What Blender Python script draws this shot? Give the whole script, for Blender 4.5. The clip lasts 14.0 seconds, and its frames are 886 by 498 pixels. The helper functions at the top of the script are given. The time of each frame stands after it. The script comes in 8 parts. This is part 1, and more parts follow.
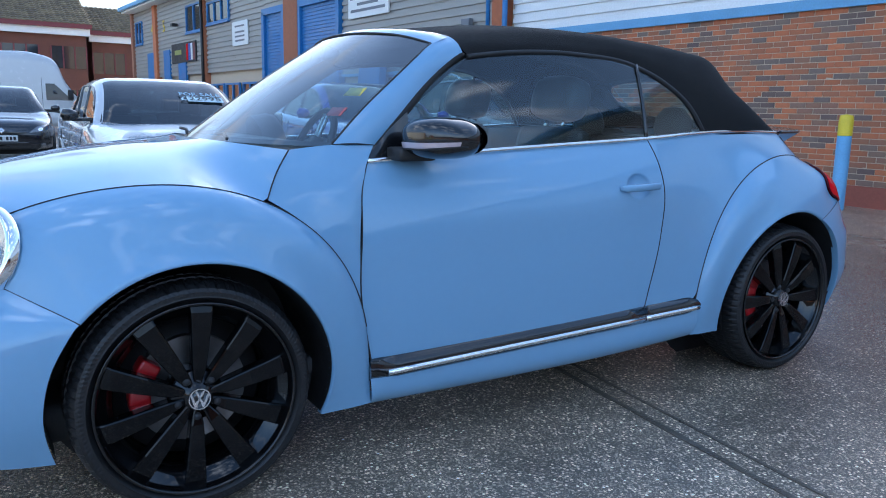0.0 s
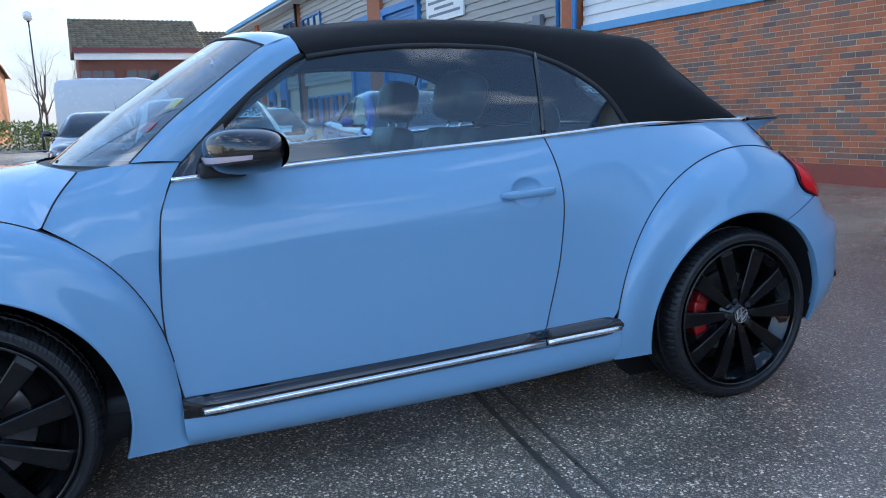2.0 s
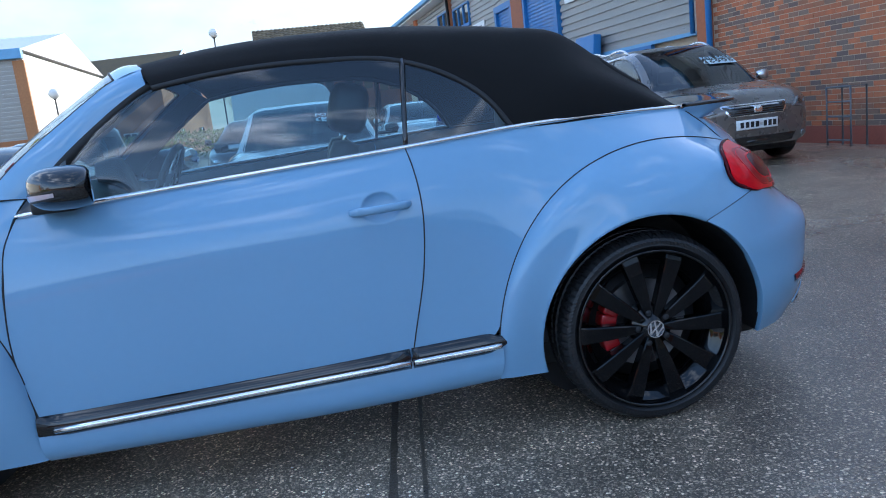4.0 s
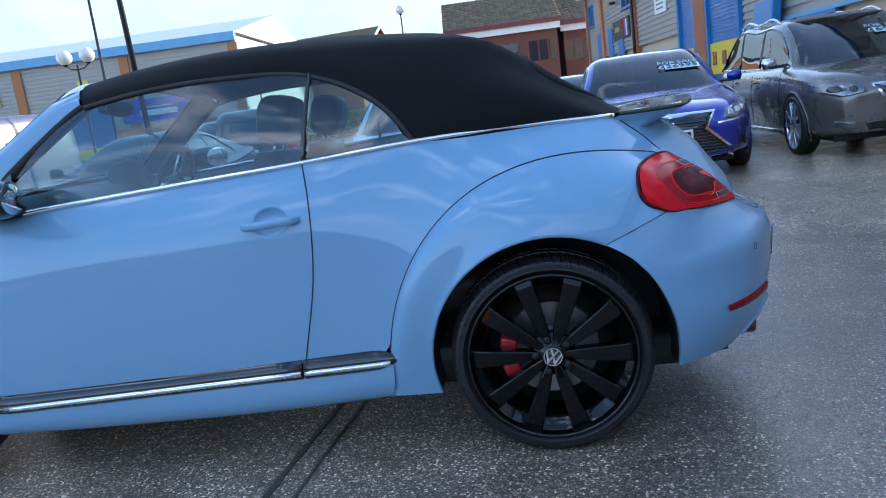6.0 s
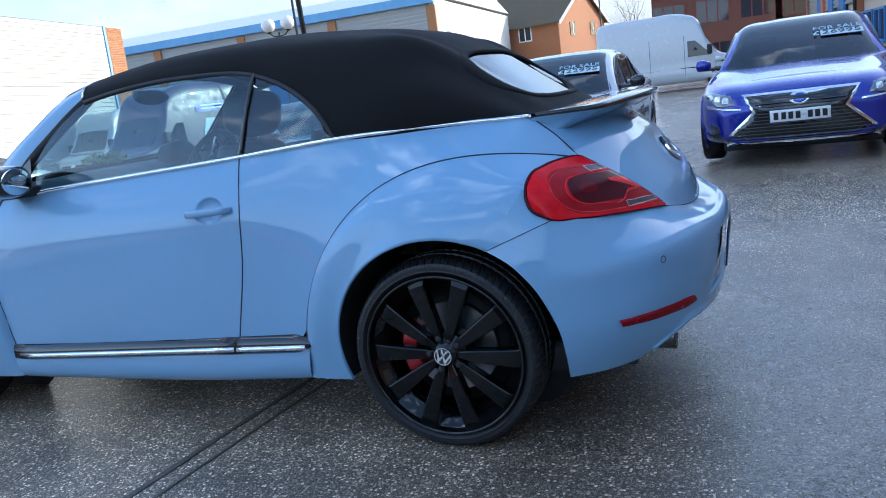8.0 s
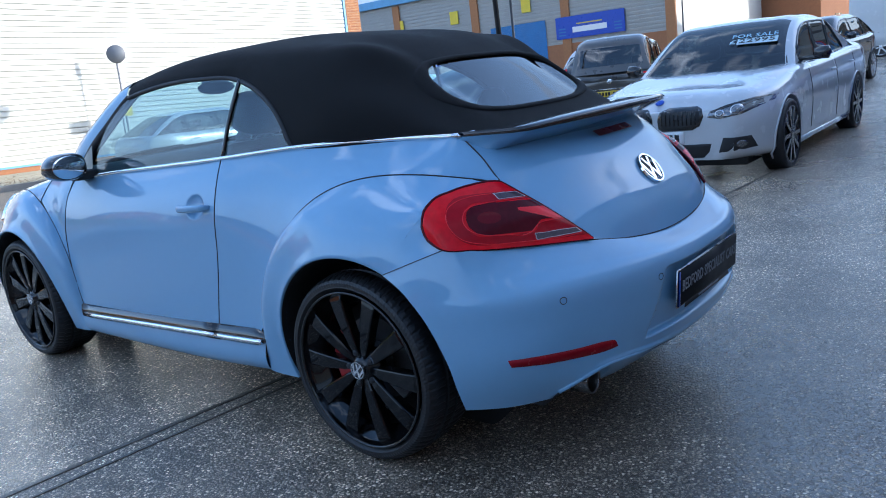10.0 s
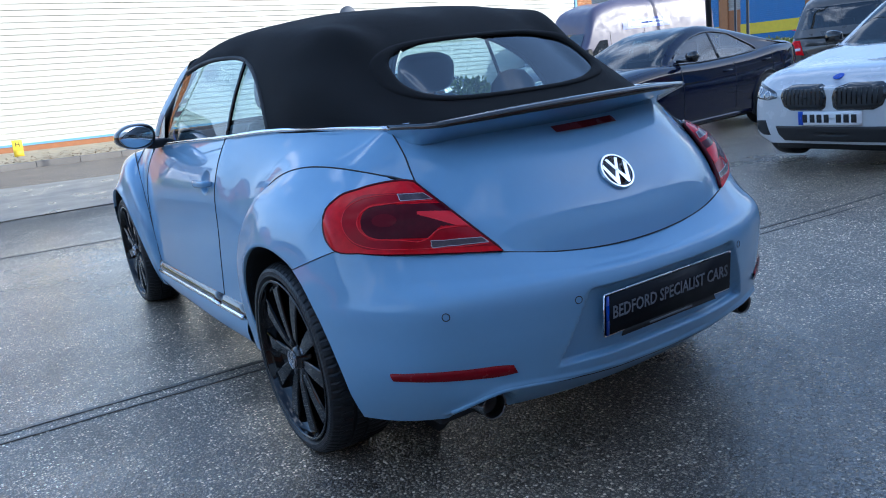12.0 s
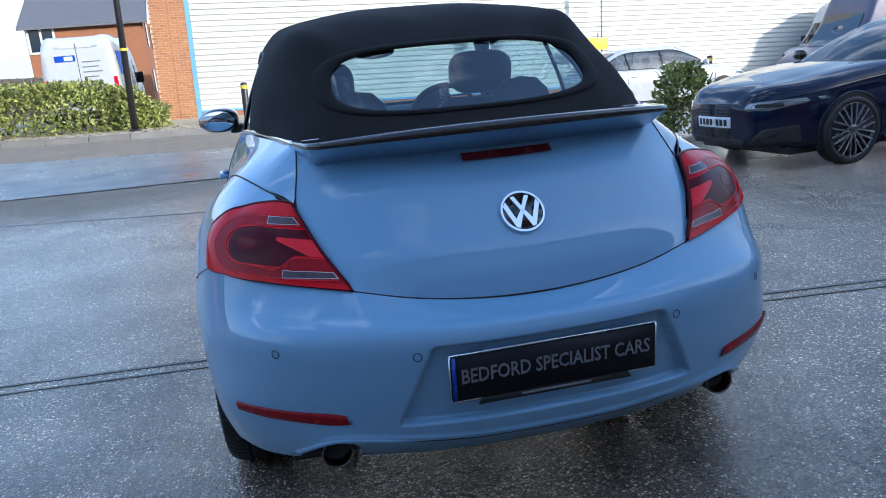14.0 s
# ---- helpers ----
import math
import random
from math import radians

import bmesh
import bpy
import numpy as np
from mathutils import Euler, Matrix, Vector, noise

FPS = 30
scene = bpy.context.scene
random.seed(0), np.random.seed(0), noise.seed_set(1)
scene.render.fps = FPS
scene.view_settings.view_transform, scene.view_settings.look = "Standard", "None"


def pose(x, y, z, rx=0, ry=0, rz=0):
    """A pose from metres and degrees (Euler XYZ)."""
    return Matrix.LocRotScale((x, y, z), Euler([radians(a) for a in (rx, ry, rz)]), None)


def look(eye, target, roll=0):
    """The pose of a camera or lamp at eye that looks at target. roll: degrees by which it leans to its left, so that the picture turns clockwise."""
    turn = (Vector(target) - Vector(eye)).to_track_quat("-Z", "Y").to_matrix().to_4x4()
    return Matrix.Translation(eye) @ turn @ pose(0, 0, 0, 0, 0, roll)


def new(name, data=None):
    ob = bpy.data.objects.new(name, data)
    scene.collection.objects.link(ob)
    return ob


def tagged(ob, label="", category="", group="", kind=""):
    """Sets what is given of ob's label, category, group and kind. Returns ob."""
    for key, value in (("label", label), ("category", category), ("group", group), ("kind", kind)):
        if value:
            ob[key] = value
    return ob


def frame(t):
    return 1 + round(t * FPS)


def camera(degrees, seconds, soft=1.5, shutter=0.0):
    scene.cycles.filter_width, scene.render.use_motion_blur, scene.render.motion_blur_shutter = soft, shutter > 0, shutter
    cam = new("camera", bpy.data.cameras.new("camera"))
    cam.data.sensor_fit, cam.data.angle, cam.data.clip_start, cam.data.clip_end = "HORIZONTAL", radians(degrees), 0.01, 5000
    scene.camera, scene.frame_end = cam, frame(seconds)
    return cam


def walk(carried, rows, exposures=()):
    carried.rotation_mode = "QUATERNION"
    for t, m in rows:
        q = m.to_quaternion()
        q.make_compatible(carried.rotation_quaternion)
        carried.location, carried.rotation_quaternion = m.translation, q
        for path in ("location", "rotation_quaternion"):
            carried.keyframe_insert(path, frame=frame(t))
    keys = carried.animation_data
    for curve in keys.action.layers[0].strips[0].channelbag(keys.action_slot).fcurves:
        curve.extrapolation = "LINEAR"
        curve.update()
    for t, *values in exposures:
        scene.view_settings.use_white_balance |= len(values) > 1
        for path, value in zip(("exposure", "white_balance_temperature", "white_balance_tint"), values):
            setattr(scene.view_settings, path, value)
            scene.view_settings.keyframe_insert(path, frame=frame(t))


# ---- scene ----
from mathutils.bvhtree import BVHTree

cam = camera(60.6, 14.0, 1.0)
METRES, EYE, TILT, LEAN, TURN = 7.178, 1.114, 0.0, 0.0, -30.93
ROWS = [
    (0.0, 0.0, 0.0, 0.0, 0.21, -10.32, -1.13),
    (0.5, 0.0299, 0.0195, -0.0017, 2.48, -10.07, -0.77),
    (1.0, 0.0571, 0.0331, -0.0005, 4.63, -9.93, -0.23),
    (1.5, 0.0938, 0.0367, 0.0014, 6.51, -9.96, 0.82),
    (2.0, 0.1185, 0.0512, -0.0005, 8.68, -10.08, 2.12),
    (2.5, 0.1476, 0.0751, 0.0018, 11.22, -10.19, 3.56),
    (3.0, 0.1838, 0.0831, 0.0015, 14.33, -10.12, 4.91),
    (5.5, 0.3546, 0.1539, 0.0032, 33.77, -10.49, 7.14),
    (6.0, 0.3768, 0.1781, 0.0053, 36.81, -10.79, 7.35),
    (6.5, 0.4137, 0.1939, 0.0045, 39.93, -11.19, 7.75),
    (7.0, 0.4356, 0.2162, 0.0032, 43.6, -11.43, 7.89),
    (7.5, 0.4495, 0.2477, 0.0066, 47.78, -11.64, 7.71),
    (8.0, 0.4785, 0.2687, 0.0064, 52.22, -11.76, 7.38),
    (10.5, 0.5357, 0.4289, 0.0185, 74.35, -13.3, 6.78),
    (11.0, 0.5327, 0.4606, 0.0178, 78.81, -13.56, 6.72),
    (11.5, 0.5426, 0.4974, 0.0187, 83.19, -13.88, 6.81),
    (12.0, 0.5415, 0.5288, 0.0147, 87.79, -13.96, 6.63),
    (12.5, 0.5299, 0.565, 0.0175, 92.77, -14.0, 6.17),
    (13.0, 0.5254, 0.6029, 0.0165, 97.92, -14.01, 5.52),
    (13.5, 0.5162, 0.6391, 0.0176, 103.18, -13.99, 5.04),
    (14.0, 0.491, 0.6669, 0.0166, 107.93, -13.93, 5.07),
]
EXPOSURES = [(0.0, 2.06, 5400, 10), (8.0, 2.06, 5400, 10), (10.5, 1.80, 5150, 10), (14.0, 1.72, 5200, 10)]
walk(cam, [(t, pose(-1.716, -2.890, EYE, TILT, LEAN, TURN) @ pose(METRES * x, METRES * y, METRES * z, 90 + pitch, roll, yaw)) for t, x, y, z, yaw, pitch, roll in ROWS], EXPOSURES)

# ---- world, sun ----
SUN_AZ, SUN_EL = radians(43), radians(16)
world = bpy.data.worlds.new("sky")
scene.world = world
world.use_nodes = True
wn, wl = world.node_tree.nodes, world.node_tree.links
wn.clear()
w_out, w_bg = wn.new("ShaderNodeOutputWorld"), wn.new("ShaderNodeBackground")
w_sky = wn.new("ShaderNodeTexSky")
w_sky.sky_type, w_sky.sun_disc = "NISHITA", False
w_sky.sun_elevation, w_sky.sun_rotation = SUN_EL, radians(90) - SUN_AZ
w_sky.air_density, w_sky.dust_density = 1.0, 1.5
w_tc, w_map, w_n = wn.new("ShaderNodeTexCoord"), wn.new("ShaderNodeMapping"), wn.new("ShaderNodeTexNoise")
w_map.inputs["Scale"].default_value = (1.6, 1.6, 3.2)
w_n.inputs["Scale"].default_value, w_n.inputs["Detail"].default_value, w_n.inputs["Roughness"].default_value = 2.2, 8.0, 0.56
w_r = wn.new("ShaderNodeValToRGB")
w_r.color_ramp.elements[0].position, w_r.color_ramp.elements[1].position = 0.53, 0.66
w_mix = wn.new("ShaderNodeMix")
w_mix.data_type = "RGBA"
wl.new(w_tc.outputs["Generated"], w_map.inputs["Vector"])
wl.new(w_map.outputs["Vector"], w_n.inputs["Vector"])
wl.new(w_n.outputs["Fac"], w_r.inputs["Fac"])
# cloud thickens towards the horizon, where one looks through more of it
w_sep, w_hor, w_max = wn.new("ShaderNodeSeparateXYZ"), wn.new("ShaderNodeMapRange"), wn.new("ShaderNodeMath")
w_hor.inputs["From Min"].default_value, w_hor.inputs["From Max"].default_value = 0.40, 0.06
w_hor.inputs["To Min"].default_value, w_hor.inputs["To Max"].default_value = 0.0, 0.85
w_max.operation = "MAXIMUM"
wl.new(w_tc.outputs["Generated"], w_sep.inputs["Vector"])
wl.new(w_sep.outputs["Z"], w_hor.inputs["Value"])
wl.new(w_r.outputs["Color"], w_max.inputs[0])
wl.new(w_hor.outputs["Result"], w_max.inputs[1])
wl.new(w_max.outputs[0], w_mix.inputs[0])
wl.new(w_sky.outputs["Color"], w_mix.inputs[6])
w_n2, w_v2, w_m2 = wn.new("ShaderNodeTexNoise"), wn.new("ShaderNodeMapRange"), wn.new("ShaderNodeMix")
w_n2.inputs["Scale"].default_value, w_n2.inputs["Detail"].default_value = 4.2, 7.0
w_v2.inputs["From Min"].default_value, w_v2.inputs["From Max"].default_value = 0.35, 0.65
w_v2.inputs["To Min"].default_value, w_v2.inputs["To Max"].default_value = 0.62, 1.22
w_m2.data_type, w_m2.blend_type = "RGBA", "MULTIPLY"
w_m2.inputs[0].default_value = 1.0
w_m2.inputs[6].default_value = (3.05, 3.15, 3.35, 1)
wl.new(w_map.outputs["Vector"], w_n2.inputs["Vector"])
wl.new(w_n2.outputs["Fac"], w_v2.inputs["Value"])
w_alt, w_bright = wn.new("ShaderNodeMapRange"), wn.new("ShaderNodeMath")
w_alt.inputs["From Min"].default_value, w_alt.inputs["From Max"].default_value = 0.12, 0.85
w_alt.inputs["To Min"].default_value, w_alt.inputs["To Max"].default_value = 0.48, 1.3
w_bright.operation = "MULTIPLY"
wl.new(w_sep.outputs["Z"], w_alt.inputs["Value"])
wl.new(w_v2.outputs["Result"], w_bright.inputs[0])
w_face, w_lit = wn.new("ShaderNodeMapRange"), wn.new("ShaderNodeMath")
w_face.inputs["From Min"].default_value, w_face.inputs["From Max"].default_value = 0.9, -0.8
w_face.inputs["To Min"].default_value, w_face.inputs["To Max"].default_value = 0.72, 1.9
w_lit.operation = "MULTIPLY"
w_dir = wn.new("ShaderNodeVectorMath")
w_dir.operation = "DOT_PRODUCT"
w_dir.inputs[1].default_value = (0.5, 0.85, 0.0)
wl.new(w_tc.outputs["Generated"], w_dir.inputs[0])
wl.new(w_dir.outputs["Value"], w_face.inputs["Value"])
wl.new(w_alt.outputs["Result"], w_lit.inputs[0])
wl.new(w_face.outputs["Result"], w_lit.inputs[1])
wl.new(w_lit.outputs[0], w_bright.inputs[1])
wl.new(w_bright.outputs[0], w_m2.inputs[7])
wl.new(w_m2.outputs[2], w_mix.inputs[7])
wl.new(w_mix.outputs[2], w_bg.inputs["Color"])
w_bg.inputs["Strength"].default_value = 0.121
wl.new(w_bg.outputs["Background"], w_out.inputs["Surface"])
sun = new("sun", bpy.data.lights.new("sun", "SUN"))
sun.data.energy, sun.data.angle, sun.data.color = 1.6, radians(0.6), (1.0, 0.86, 0.66)
sun.matrix_world = look((0, 0, 0), (-math.cos(SUN_AZ) * math.cos(SUN_EL), -math.sin(SUN_AZ) * math.cos(SUN_EL), -math.sin(SUN_EL)))

# ---- materials ----
def material(name, color, rough=0.5, metal=0.0, coat=0.0, vary=0.12, scale=6.0, fine=80.0, bump=0.0, island=0.0, rvary=0.1, spec=0.5):
    """A principled surface with coarse stains, fine grain, relief and a little change from piece to piece."""
    m = bpy.data.materials.new(name)
    m.use_nodes = True
    n, l = m.node_tree.nodes, m.node_tree.links
    b = n["Principled BSDF"]
    b.inputs["Metallic"].default_value, b.inputs["Coat Weight"].default_value = metal, coat
    b.inputs["Coat Roughness"].default_value, b.inputs["Specular IOR Level"].default_value = 0.02, spec
    tc = n.new("ShaderNodeTexCoord")
    big, small = n.new("ShaderNodeTexNoise"), n.new("ShaderNodeTexNoise")
    big.inputs["Scale"].default_value, small.inputs["Scale"].default_value = scale, fine
    big.inputs["Detail"].default_value = small.inputs["Detail"].default_value = 5.0
    l.new(tc.outputs["Object"], big.inputs["Vector"])
    l.new(tc.outputs["Object"], small.inputs["Vector"])
    add = n.new("ShaderNodeMath")
    add.operation = "ADD"
    l.new(big.outputs["Fac"], add.inputs[0])
    l.new(small.outputs["Fac"], add.inputs[1])
    val = n.new("ShaderNodeMapRange")
    val.inputs["From Min"].default_value, val.inputs["From Max"].default_value = 0.6, 1.4
    val.inputs["To Min"].default_value, val.inputs["To Max"].default_value = 1 - vary, 1 + vary
    l.new(add.outputs[0], val.inputs["Value"])
    last = val.outputs["Result"]
    if island:
        info = n.new("ShaderNodeObjectInfo")
        geo = n.new("ShaderNodeNewGeometry")
        s = n.new("ShaderNodeMath")
        s.operation = "ADD"
        l.new(info.outputs["Random"], s.inputs[0])
        l.new(geo.outputs["Random Per Island"], s.inputs[1])
        f = n.new("ShaderNodeMath")
        f.operation = "FRACT"
        l.new(s.outputs[0], f.inputs[0])
        r = n.new("ShaderNodeMapRange")
        r.inputs["To Min"].default_value, r.inputs["To Max"].default_value = 1 - island, 1 + island
        l.new(f.outputs[0], r.inputs["Value"])
        p = n.new("ShaderNodeMath")
        p.operation = "MULTIPLY"
        l.new(last, p.inputs[0])
        l.new(r.outputs["Result"], p.inputs[1])
        last = p.outputs[0]
    mul = n.new("ShaderNodeMix")
    mul.data_type, mul.blend_type = "RGBA", "MULTIPLY"
    mul.inputs[0].default_value = 1.0
    mul.inputs[6].default_value = (*color, 1)
    l.new(last, mul.inputs[7])
    l.new(mul.outputs[2], b.inputs["Base Color"])
    rr = n.new("ShaderNodeMapRange")
    rr.inputs["From Min"].default_value, rr.inputs["From Max"].default_value = 0.3, 0.7
    rr.inputs["To Min"].default_value, rr.inputs["To Max"].default_value = max(0.01, rough - rvary), min(1, rough + rvary)
    l.new(big.outputs["Fac"], rr.inputs["Value"])
    l.new(rr.outputs["Result"], b.inputs["Roughness"])
    if bump:
        bp = n.new("ShaderNodeBump")
        bp.inputs["Strength"].default_value, bp.inputs["Distance"].default_value = 1.0, bump
        l.new(small.outputs["Fac"], bp.inputs["Height"])
        l.new(bp.outputs["Normal"], b.inputs["Normal"])
    return m


def glass_material(name, tint, rough=0.0, floor=0.06):
    """Thin glass: tinted see-through with a Fresnel reflection."""
    m = bpy.data.materials.new(name)
    m.use_nodes = True
    n, l = m.node_tree.nodes, m.node_tree.links
    n.remove(n["Principled BSDF"])
    t, g, f, x = n.new("ShaderNodeBsdfTransparent"), n.new("ShaderNodeBsdfGlossy"), n.new("ShaderNodeLayerWeight"), n.new("ShaderNodeMixShader")
    p, q = n.new("ShaderNodeMath"), n.new("ShaderNodeMath")
    t.inputs["Color"].default_value = (*tint, 1)
    g.inputs["Roughness"].default_value, f.inputs["Blend"].default_value = rough, 0.5
    p.operation, p.inputs[1].default_value = "POWER", 5.0
    q.operation, q.inputs[1].default_value, q.inputs[2].default_value = "MULTIPLY_ADD", 0.85, floor
    l.new(f.outputs["Facing"], p.inputs[0])
    l.new(p.outputs[0], q.inputs[0])
    l.new(q.outputs[0], x.inputs[0])
    l.new(t.outputs[0], x.inputs[1])
    l.new(g.outputs[0], x.inputs[2])
    l.new(x.outputs[0], n["Material Output"].inputs["Surface"])
    return m


def asphalt_material():
    """Damp worn asphalt: dark binder, pale rounded aggregate of two sizes, a thin film of water in broad patches."""
    m = bpy.data.materials.new("wet_asphalt")
    m.use_nodes = True
    n, l = m.node_tree.nodes, m.node_tree.links
    b = n["Principled BSDF"]
    tc = n.new("ShaderNodeTexCoord")

    def noise_at(scale, detail, rough=0.5):
        k = n.new("ShaderNodeTexNoise")
        k.inputs["Scale"].default_value, k.inputs["Detail"].default_value, k.inputs["Roughness"].default_value = scale, detail, rough
        l.new(tc.outputs["Object"], k.inputs["Vector"])
        return k.outputs["Fac"]

    def spread(value, f0, f1, t0, t1):
        k = n.new("ShaderNodeMapRange")
        for nm, q in (("From Min", f0), ("From Max", f1), ("To Min", t0), ("To Max", t1)):
            k.inputs[nm].default_value = q
        l.new(value, k.inputs["Value"])
        return k.outputs["Result"]

    def calc(kind, p, q):
        k = n.new("ShaderNodeMath")
        k.operation = kind
        for i, w in enumerate((p, q)):
            if isinstance(w, (int, float)):
                k.inputs[i].default_value = w
            else:
                l.new(w, k.inputs[i])
        return k.outputs[0]

    def blend(fac, c0, c1, kind="MIX"):
        k = n.new("ShaderNodeMix")
        k.data_type, k.blend_type = "RGBA", kind
        for i, w in ((0, fac), (6, c0), (7, c1)):
            if isinstance(w, (int, float)):
                k.inputs[i].default_value = w
            elif isinstance(w, tuple):
                k.inputs[i].default_value = (*w, 1)
            else:
                l.new(w, k.inputs[i])
        return k.outputs[2]

    def stones(scale, share, tones):
        """Rounded stones in a share of the cells: their mask and their own tones."""
        v = n.new("ShaderNodeTexVoronoi")
        v.inputs["Scale"].default_value = scale
        l.new(tc.outputs["Object"], v.inputs["Vector"])
        sep = n.new("ShaderNodeSeparateColor")
        l.new(v.outputs["Color"], sep.inputs["Color"])
        there = spread(sep.outputs["Red"], 1 - share, 1 - share + 0.04, 0.0, 1.0)
        mask = calc("MULTIPLY", there, spread(v.outputs["Distance"], 0.52, 0.36, 0.0, 1.0))
        ramp = n.new("ShaderNodeValToRGB")
        e = ramp.color_ramp.elements
        e[0].position, e[0].color = 0.0, (*tones[0], 1)
        e[1].position, e[1].color = 1.0, (*tones[-1], 1)
        for i, c in enumerate(tones[1:-1]):
            e.new((i + 1) / (len(tones) - 1)).color = (*c, 1)
        l.new(sep.outputs["Green"], ramp.inputs["Fac"])
        return mask, ramp.outputs["Color"]

    big, mid, patch = noise_at(0.45, 6.0), noise_at(4.0, 7.0), noise_at(1.3, 5.0, 0.6)
    m1, c1 = stones(92.0, 1.0, [(0.035, 0.028, 0.020), (0.050, 0.040, 0.028), (0.075, 0.060, 0.043), (0.11, 0.087, 0.061), (0.16, 0.125, 0.09), (0.23, 0.185, 0.13), (0.46, 0.385, 0.285)])
    m2, c2 = stones(210.0, 0.55, [(0.06, 0.05, 0.035), (0.12, 0.095, 0.066), (0.20, 0.155, 0.11), (0.29, 0.235, 0.17)])
    base = blend(m1, blend(m2, (0.040, 0.032, 0.023), c2), c1)
    tone = calc("MULTIPLY", spread(mid, 0.32, 0.68, 1.05, 1.55), spread(patch, 0.35, 0.65, 0.95, 1.5))
    # wetter ground behind the car; its darker tone also paints in shade there
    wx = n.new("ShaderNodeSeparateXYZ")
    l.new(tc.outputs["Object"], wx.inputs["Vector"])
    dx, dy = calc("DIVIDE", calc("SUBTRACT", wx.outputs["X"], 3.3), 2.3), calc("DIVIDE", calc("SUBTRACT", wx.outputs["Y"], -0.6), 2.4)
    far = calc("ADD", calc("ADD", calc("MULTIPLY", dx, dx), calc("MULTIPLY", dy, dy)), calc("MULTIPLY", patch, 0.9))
    wet_shade = spread(far, 2.1, 0.7, 0.0, 1.0)
    tone = calc("MULTIPLY", tone, spread(wet_shade, 0.0, 1.0, 2.5, 1.0))
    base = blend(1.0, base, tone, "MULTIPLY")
    # the road beyond the parking bays has dried
    px = n.new("ShaderNodeSeparateXYZ")
    l.new(tc.outputs["Object"], px.inputs["Vector"])
    damp = spread(calc("ADD", calc("MULTIPLY", big, 2.5), px.outputs["X"]), -4.6, -2.6, 0.0, 1.0)
    base = blend(spread(damp, 0.0, 1.0, 0.35, 1.0), (0.20, 0.17, 0.13), base)
    l.new(base, b.inputs["Base Color"])
    wet = spread(big, 0.35, 0.65, 0.24, 0.36)
    rough = n.new("ShaderNodeMapRange")
    rough.inputs["To Min"].default_value = 0.75
    l.new(damp, rough.inputs["Value"])
    l.new(wet, rough.inputs["To Max"])
    l.new(rough.outputs["Result"], b.inputs["Roughness"])
    b.inputs["Specular IOR Level"].default_value = 0.3
    relief = calc("ADD", m1, calc("MULTIPLY", m2, 0.35))
    bp = n.new("ShaderNodeBump")
    bp.inputs["Strength"].default_value, bp.inputs["Distance"].default_value = 1.0, 0.0022
    l.new(relief, bp.inputs["Height"])
    bp2 = n.new("ShaderNodeBump")
    bp2.inputs["Strength"].default_value, bp2.inputs["Distance"].default_value = 0.4, 0.010
    l.new(mid, bp2.inputs["Height"])
    l.new(bp.outputs["Normal"], bp2.inputs["Normal"])
    l.new(bp2.outputs["Normal"], b.inputs["Normal"])
    p1, _ = stones(70.0, 0.34, [(0, 0, 0), (1, 1, 1)])
    p2, _ = stones(135.0, 0.30, [(0, 0, 0), (1, 1, 1)])
    proud = spread(calc("MAXIMUM", p1, p2), 0.0, 1.0, 1.0, 0.12)
    l.new(calc("MULTIPLY", calc("MAXIMUM", spread(patch, 0.38, 0.62, 0.48, 0.9), wet_shade), calc("MULTIPLY", spread(damp, 0.0, 1.0, 0.06, 1.0), proud)), b.inputs["Coat Weight"])
    b.inputs["Coat Roughness"].default_value, b.inputs["Coat IOR"].default_value = 0.03, 1.85
    bp3 = n.new("ShaderNodeBump")
    bp3.inputs["Strength"].default_value, bp3.inputs["Distance"].default_value = 1.0, 0.0075
    l.new(calc("ADD", noise_at(62.0, 3.0, 0.55), calc("MULTIPLY", m1, 0.35)), bp3.inputs["Height"])
    l.new(bp3.outputs["Normal"], b.inputs["Coat Normal"])
    return m


PAINT = material("pale_blue_paint", (0.200, 0.365, 0.545), 0.5, 0.0, 1.0, 0.015, 2, 40, rvary=0.03, spec=0.3)
PAINT.node_tree.nodes["Principled BSDF"].inputs["Coat IOR"].default_value = 1.52
BLACK_GLOSS = material("gloss_black_plastic", (0.008, 0.008, 0.009), 0.12, 0, 0.6, 0.1, rvary=0.05)
BLACK_MATT = material("matt_black_plastic", (0.016, 0.016, 0.017), 0.6, 0, 0, 0.2, 10, 200, 0.0004)
RUBBER = material("tyre_rubber", (0.008, 0.008, 0.009), 0.50, 0, 0, 0.35, 14, 120, 0.0008)
FABRIC = material("black_canvas", (0.0115, 0.011, 0.011), 0.9, 0, 0, 0.2, 5, 900, 0.0007, spec=0.15)
FABRIC.node_tree.nodes["Principled BSDF"].inputs["Sheen Weight"].default_value = 0.05
CHROME = material("chrome", (0.86, 0.87, 0.88), 0.09, 1.0, 0, 0.02, rvary=0.04)
SILVER = material("brushed_aluminium", (0.72, 0.73, 0.75), 0.28, 1.0, 0, 0.05)
RED_PAINT = material("red_caliper_paint", (0.42, 0.012, 0.016), 0.35, 0, 0.4, 0.15)
DISC_METAL = material("brake_disc_steel", (0.30, 0.30, 0.31), 0.35, 1.0, 0, 0.1)
GLASS = glass_material("car_glass", (0.58, 0.74, 0.78), 0.0, 0.10)
GLASS_SCREEN = glass_material("windscreen_glass", (0.58, 0.72, 0.76), 0.0, 0.20)
GLASS_REAR = glass_material("rear_glass", (0.62, 0.75, 0.80), 0.0, 0.17)
GLASS_DARK = glass_material("privacy_glass", (0.14, 0.17, 0.18), 0.0, 0.13)
GLASS_SIDE = glass_material("parked_side_glass", (0.26, 0.31, 0.33), 0.0, 0.13)
